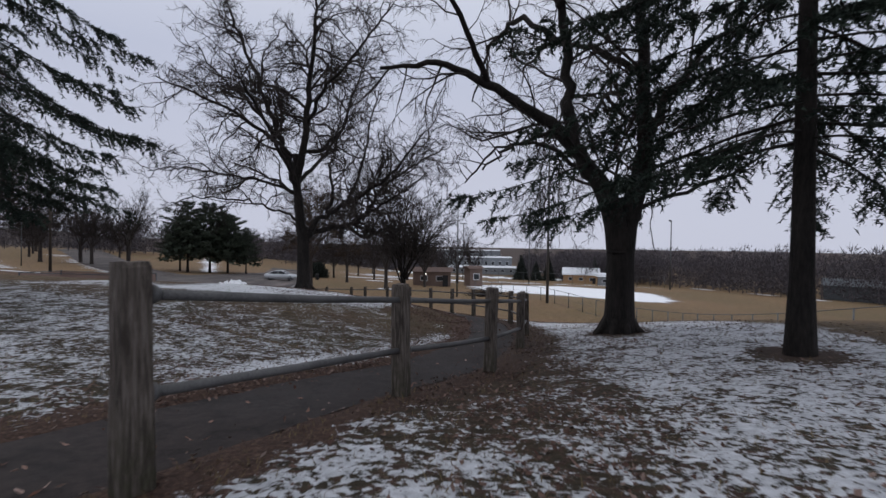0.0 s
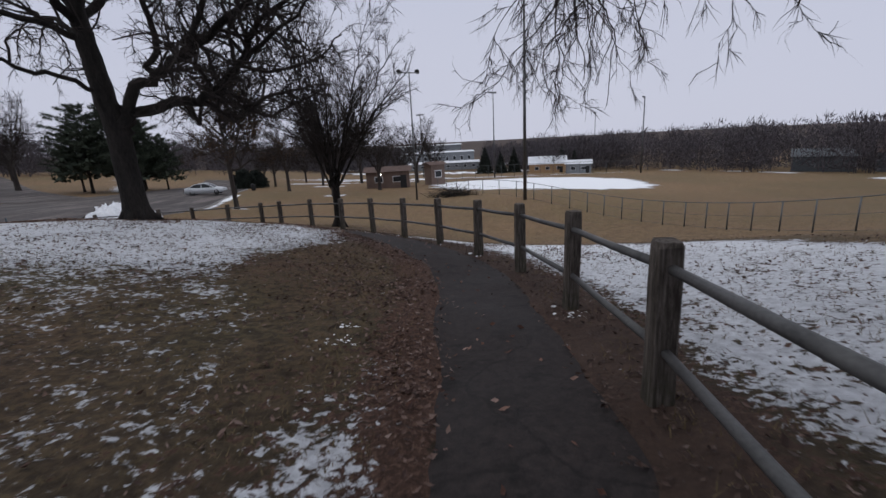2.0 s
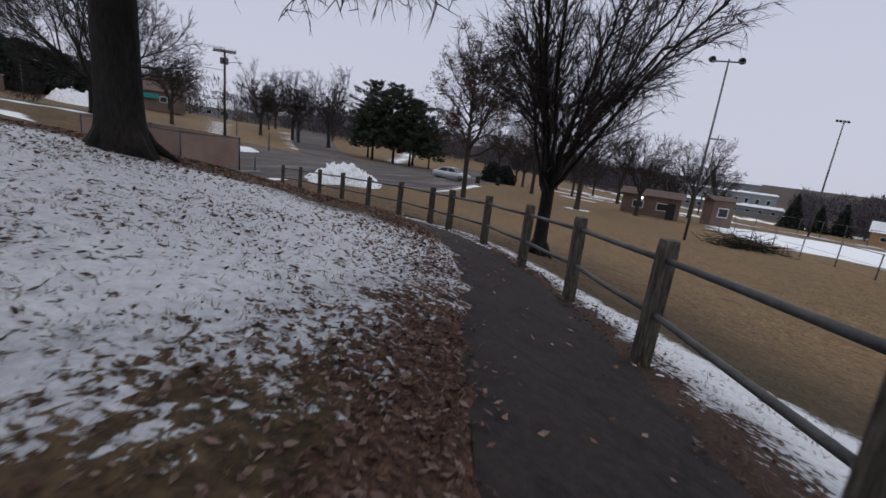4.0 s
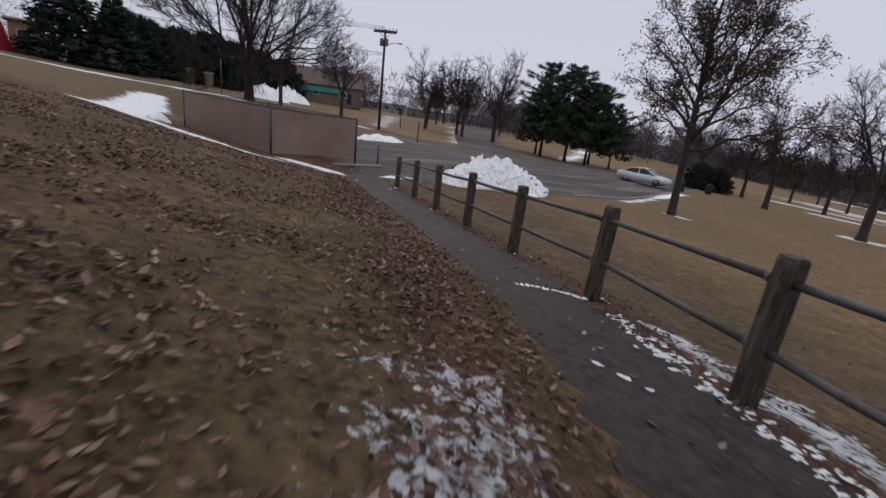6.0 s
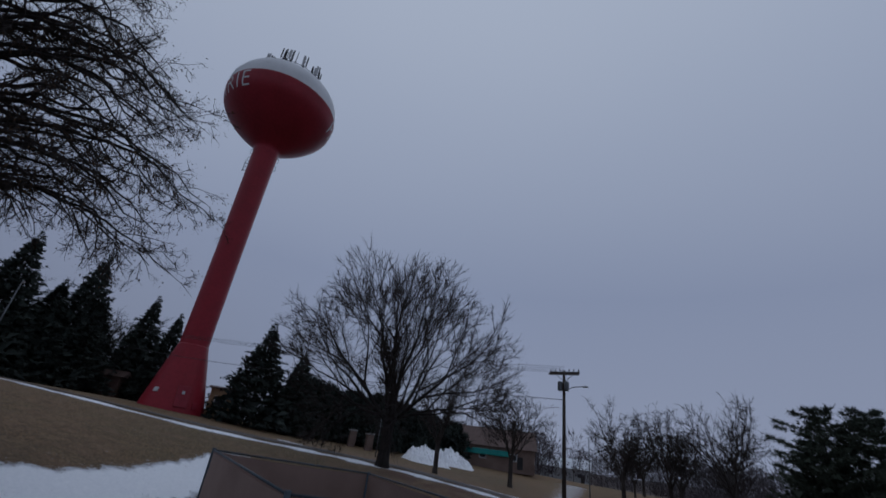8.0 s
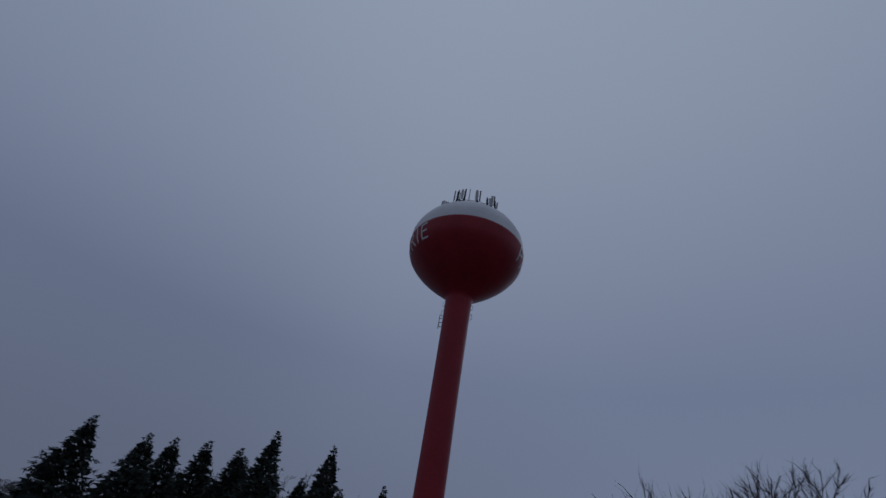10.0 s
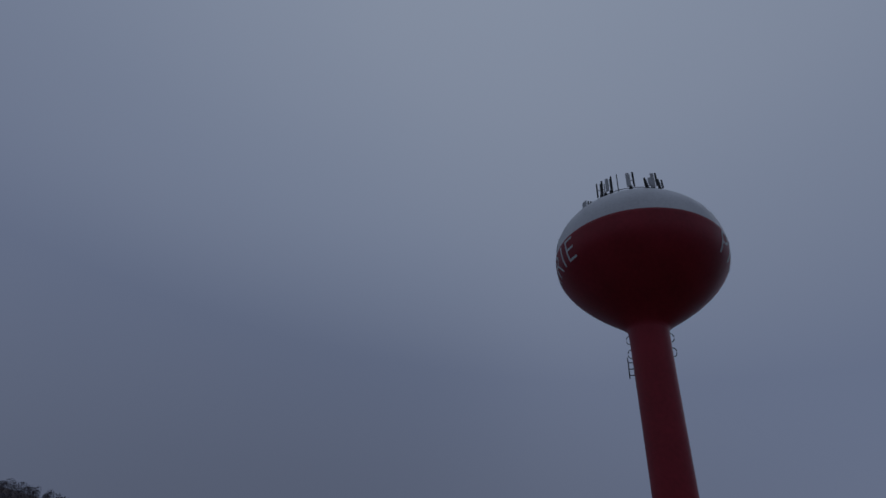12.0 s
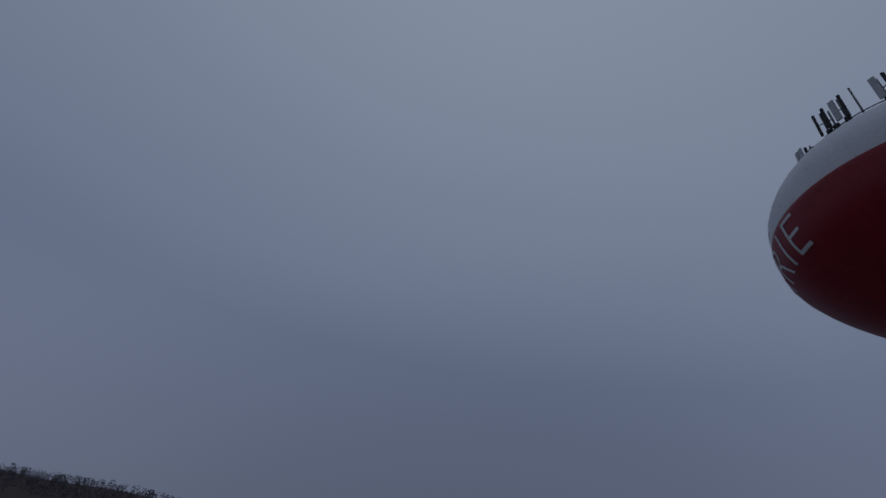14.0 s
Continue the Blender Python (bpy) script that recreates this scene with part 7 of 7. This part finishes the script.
def blades(name, x, y, ac, g, tall, label, mat=BLADE):
    n = len(x)
    z = surface_z(x, y, ac) - 0.01
    k = 4
    bx, by, bz = np.repeat(x, k), np.repeat(y, k), np.repeat(z, k)
    m = n * k
    bx, by = bx + g.normal(0, 0.025, m), by + g.normal(0, 0.025, m)
    a = g.uniform(0, 2 * np.pi, m)
    h = tall * g.uniform(0.4, 1.3, m)
    lean = g.uniform(0.3, 1.5, m)
    w = 0.004
    v = np.stack([np.stack([bx - w * np.sin(a), by + w * np.cos(a), bz], 1), np.stack([bx + w * np.sin(a), by - w * np.cos(a), bz], 1), np.stack([bx + np.cos(a) * lean * h, by + np.sin(a) * lean * h, bz + h], 1)], 1).reshape(-1, 3)
    return tagged(new(name, mesh_of(name, v, [(3 * i, 3 * i + 1, 3 * i + 2) for i in range(m)], mat)), label, "grass", kind="stuff")


def clumpy(x, y, s, seed):
    return np.array([0.5 + noise.noise((a * s, b * s, seed)) for a, b in zip(x, y)])


def sift(al, x, y, seed):
    """Keeps few of the leaves where the snow on the rise lies thick."""
    deep = fade(ground_values(x, y)[0], 0.36, 0.66) * fade(al, 17, 20) * (1 - fade(al, 29.5, 30.5))
    return np.random.RandomState(seed).rand(len(x)) > 0.62 * deep


# leaf slope on the path's side
al, ac, x, y, g = scatter(215000, 16, 49, 1.5, 9.0, 1, lambda al, ac, x, y: np.clip(1.5 * clumpy(x, y, 0.8, 2.0) - 0.22, 0.06, 1) * np.interp(ac, [1.6, 2.6, 4.5, 9], [0.5, 0.62, 0.42, 0.22]) * np.interp(al, [16, 20, 25, 31], [0.12, 0.3, 0.6, 0.8]) * (ac > path_edges(al)[1]))
clear = np.max([streak(x, y, *d) for d in DRIFTS[:7]], axis=0) < 0.35
clear &= sift(al, x, y, 41)
al, ac, x, y = al[clear], ac[clear], x[clear], y[clear]
low = al < 26 + 1.5 * np.sin(ac * 2.1)
leaves("damp_leaves", x[low], y[low], ac[low], g, 0.056, "damp dark brown leaves on the bend beside the path", DAMP_LEAF)
al, ac, x, y = al[~low], ac[~low], x[~low], y[~low]
leaves("fallen_leaves", x, y, ac, g, 0.058, "curled brown leaves scattered over the slope beside the path")
# thick drift of leaves along the path's edge
al, ac, x, y, g = scatter(44000, 4, 49, 1.25, 2.9, 2, lambda al, ac, x, y: np.clip(1.2 * clumpy(x, y, 0.9, 5.0), 0, 1) * np.interp(ac - path_edges(al)[1] - 0.35 * fade(al, 26, 30), [-0.3, -0.05, 0.1, 0.5, 0.9], [0.02, 0.2, 1, 0.7, 0.15]))
leaves("leaf_drift", x, y, ac, g, 0.050, "thick drift of red-brown leaves along the path", DAMP_LEAF)
# leaves caught under the fence
al, ac, x, y, g = scatter(13000, 3, 50, -0.6, 0.42, 3, lambda al, ac, x, y: np.clip(clumpy(x, y, 1.0, 7.0), 0.05, 1) * np.interp(ac, [-0.6, -0.1, 0.25, 0.42], [0.45, 1, 0.8, 0.12]))
leaves("leaves_under_fence", x, y, ac, g, 0.050, "dark red-brown leaves caught under the fence", SODDEN_LEAF)
# leaves poking through the thin snow on both sides
al, ac, x, y, g = scatter(30000, 0, 24, -6.5, -0.3, 4, lambda al, ac, x, y: np.clip(clumpy(x, y, 0.6, 9.0), 0.1, 1) * np.interp(ac, [-6.5, -3, -2, -0.3], [0.25, 0.4, 0.9, 1.0]))
leaves("leaves_in_snow", x, y, ac, g, 0.050, "brown leaves poking through the thin snow", DAMP_LEAF)
al, ac, x, y, g = scatter(14000, 0, 28, 2.0, 9.0, 5, lambda al, ac, x, y: np.clip(clumpy(x, y, 0.6, 11.0), 0.1, 1) * np.interp(ac, [2, 5, 9], [0.8, 0.6, 0.3]))
few = sift(al, x, y, 42)
al, ac, x, y = al[few], ac[few], x[few], y[few]
leaves("leaves_on_rise", x, y, ac, g, 0.046, "brown leaves poking through the thin snow on the rise", DAMP_LEAF)
# a few leaves blown over the path
al, ac, x, y, g = scatter(420, 3, 52, 0.25, 1.58, 6)
leaves("leaves_on_path", x, y, ac, g, 0.06, "few leaves blown over the asphalt path", lift=0.006)
# dead grass
al, ac, x, y, g = scatter(38000, 2, 50, 1.66, 8.0, 7, lambda al, ac, x, y: np.clip(clumpy(x, y, 0.8, 13.0) + 0.1, 0.05, 1) * np.interp(ac, [1.6, 3, 8], [1, 0.8, 0.3]))
blades("dead_grass", x, y, ac, g, 0.045, "short dead tan grass beside the path")
al, ac, x, y, g = scatter(22000, 2, 51, -6.0, 0.1, 8, lambda al, ac, x, y: np.clip(clumpy(x, y, 0.8, 17.0) + 0.1, 0.05, 1) * np.interp(ac, [-6, -2, -0.2], [0.3, 0.7, 1]))
blades("dead_grass_outside_fence", x, y, ac, g, 0.05, "short dead tan grass outside the fence")
# crusts of old snow on the path and at the posts
CRUST = SNOW
g = np.random.RandomState(10)
verts, faces = [], []
spots = [(*beside(a, c), s) for a, c, s in ((37.66, 0.16, 0.06), (37.68, 0.25, 0.05), (37.72, 0.34, 0.055), (37.72, 0.42, 0.045), (37.73, 0.53, 0.035), (37.70, 0.62, 0.045), (37.68, 0.69, 0.05), (37.70, 0.77, 0.05), (37.68, 0.84, 0.05), (37.64, 0.92, 0.05), (37.62, 1.0, 0.045), (37.6, 1.08, 0.035), (35.55, 1.12, 0.04), (35.42, 1.0, 0.045), (35.3, 0.88, 0.04), (36.2, 0.4, 0.03))]
for k in range(430):
    a = g.uniform(31.5, 37.2)
    spots.append((*beside(a, g.normal(0.10, 0.07)), g.uniform(0.012, 0.04)))
for k in range(46):
    px, py, _ = POSTS[g.randint(5, 21)]
    spots.append((px + g.normal(0, 0.16), py + g.normal(0, 0.16), g.uniform(0.02, 0.06)))
for k in range(26):
    spots.append((*beside(g.uniform(48, 52.5), g.uniform(-1.0, 4.0)), g.uniform(0.015, 0.05)))
for cx, cy, r, n in ((1.9, 9.25, 0.05, 12), (1.84, 8.85, 0.09, 22), (4.27, 9.14, 0.07, 18)):
    for k in range(n):
        spots.append((cx + g.normal(0, r), cy + g.normal(0, r), g.uniform(0.008, 0.028)))
for x, y, s in spots:
    z = float(surface_z(np.array([x]), np.array([y]), from_fence([x], [y])[1])[0])
    o, n = len(verts), 11
    st, an = g.uniform(1.0, 1.9), g.uniform(0, 3.14)
    for k in range(n):
        a = 2 * math.pi * k / n
        r = s * g.uniform(0.3, 1.15)
        u, v = r * math.cos(a) * st, r * math.sin(a)
        verts.append((x + u * math.cos(an) - v * math.sin(an), y + u * math.sin(an) + v * math.cos(an), z - 0.004))
    verts.append((x, y, z + min(0.03, s * 0.28)))
    faces.extend((o + k, o + (k + 1) % n, o + n) for k in range(n))
tagged(new("snow_crumbs", mesh_of("snow_crumbs", verts, faces, CRUST)), "small crusts of old snow on path and verge", "snow", kind="stuff")
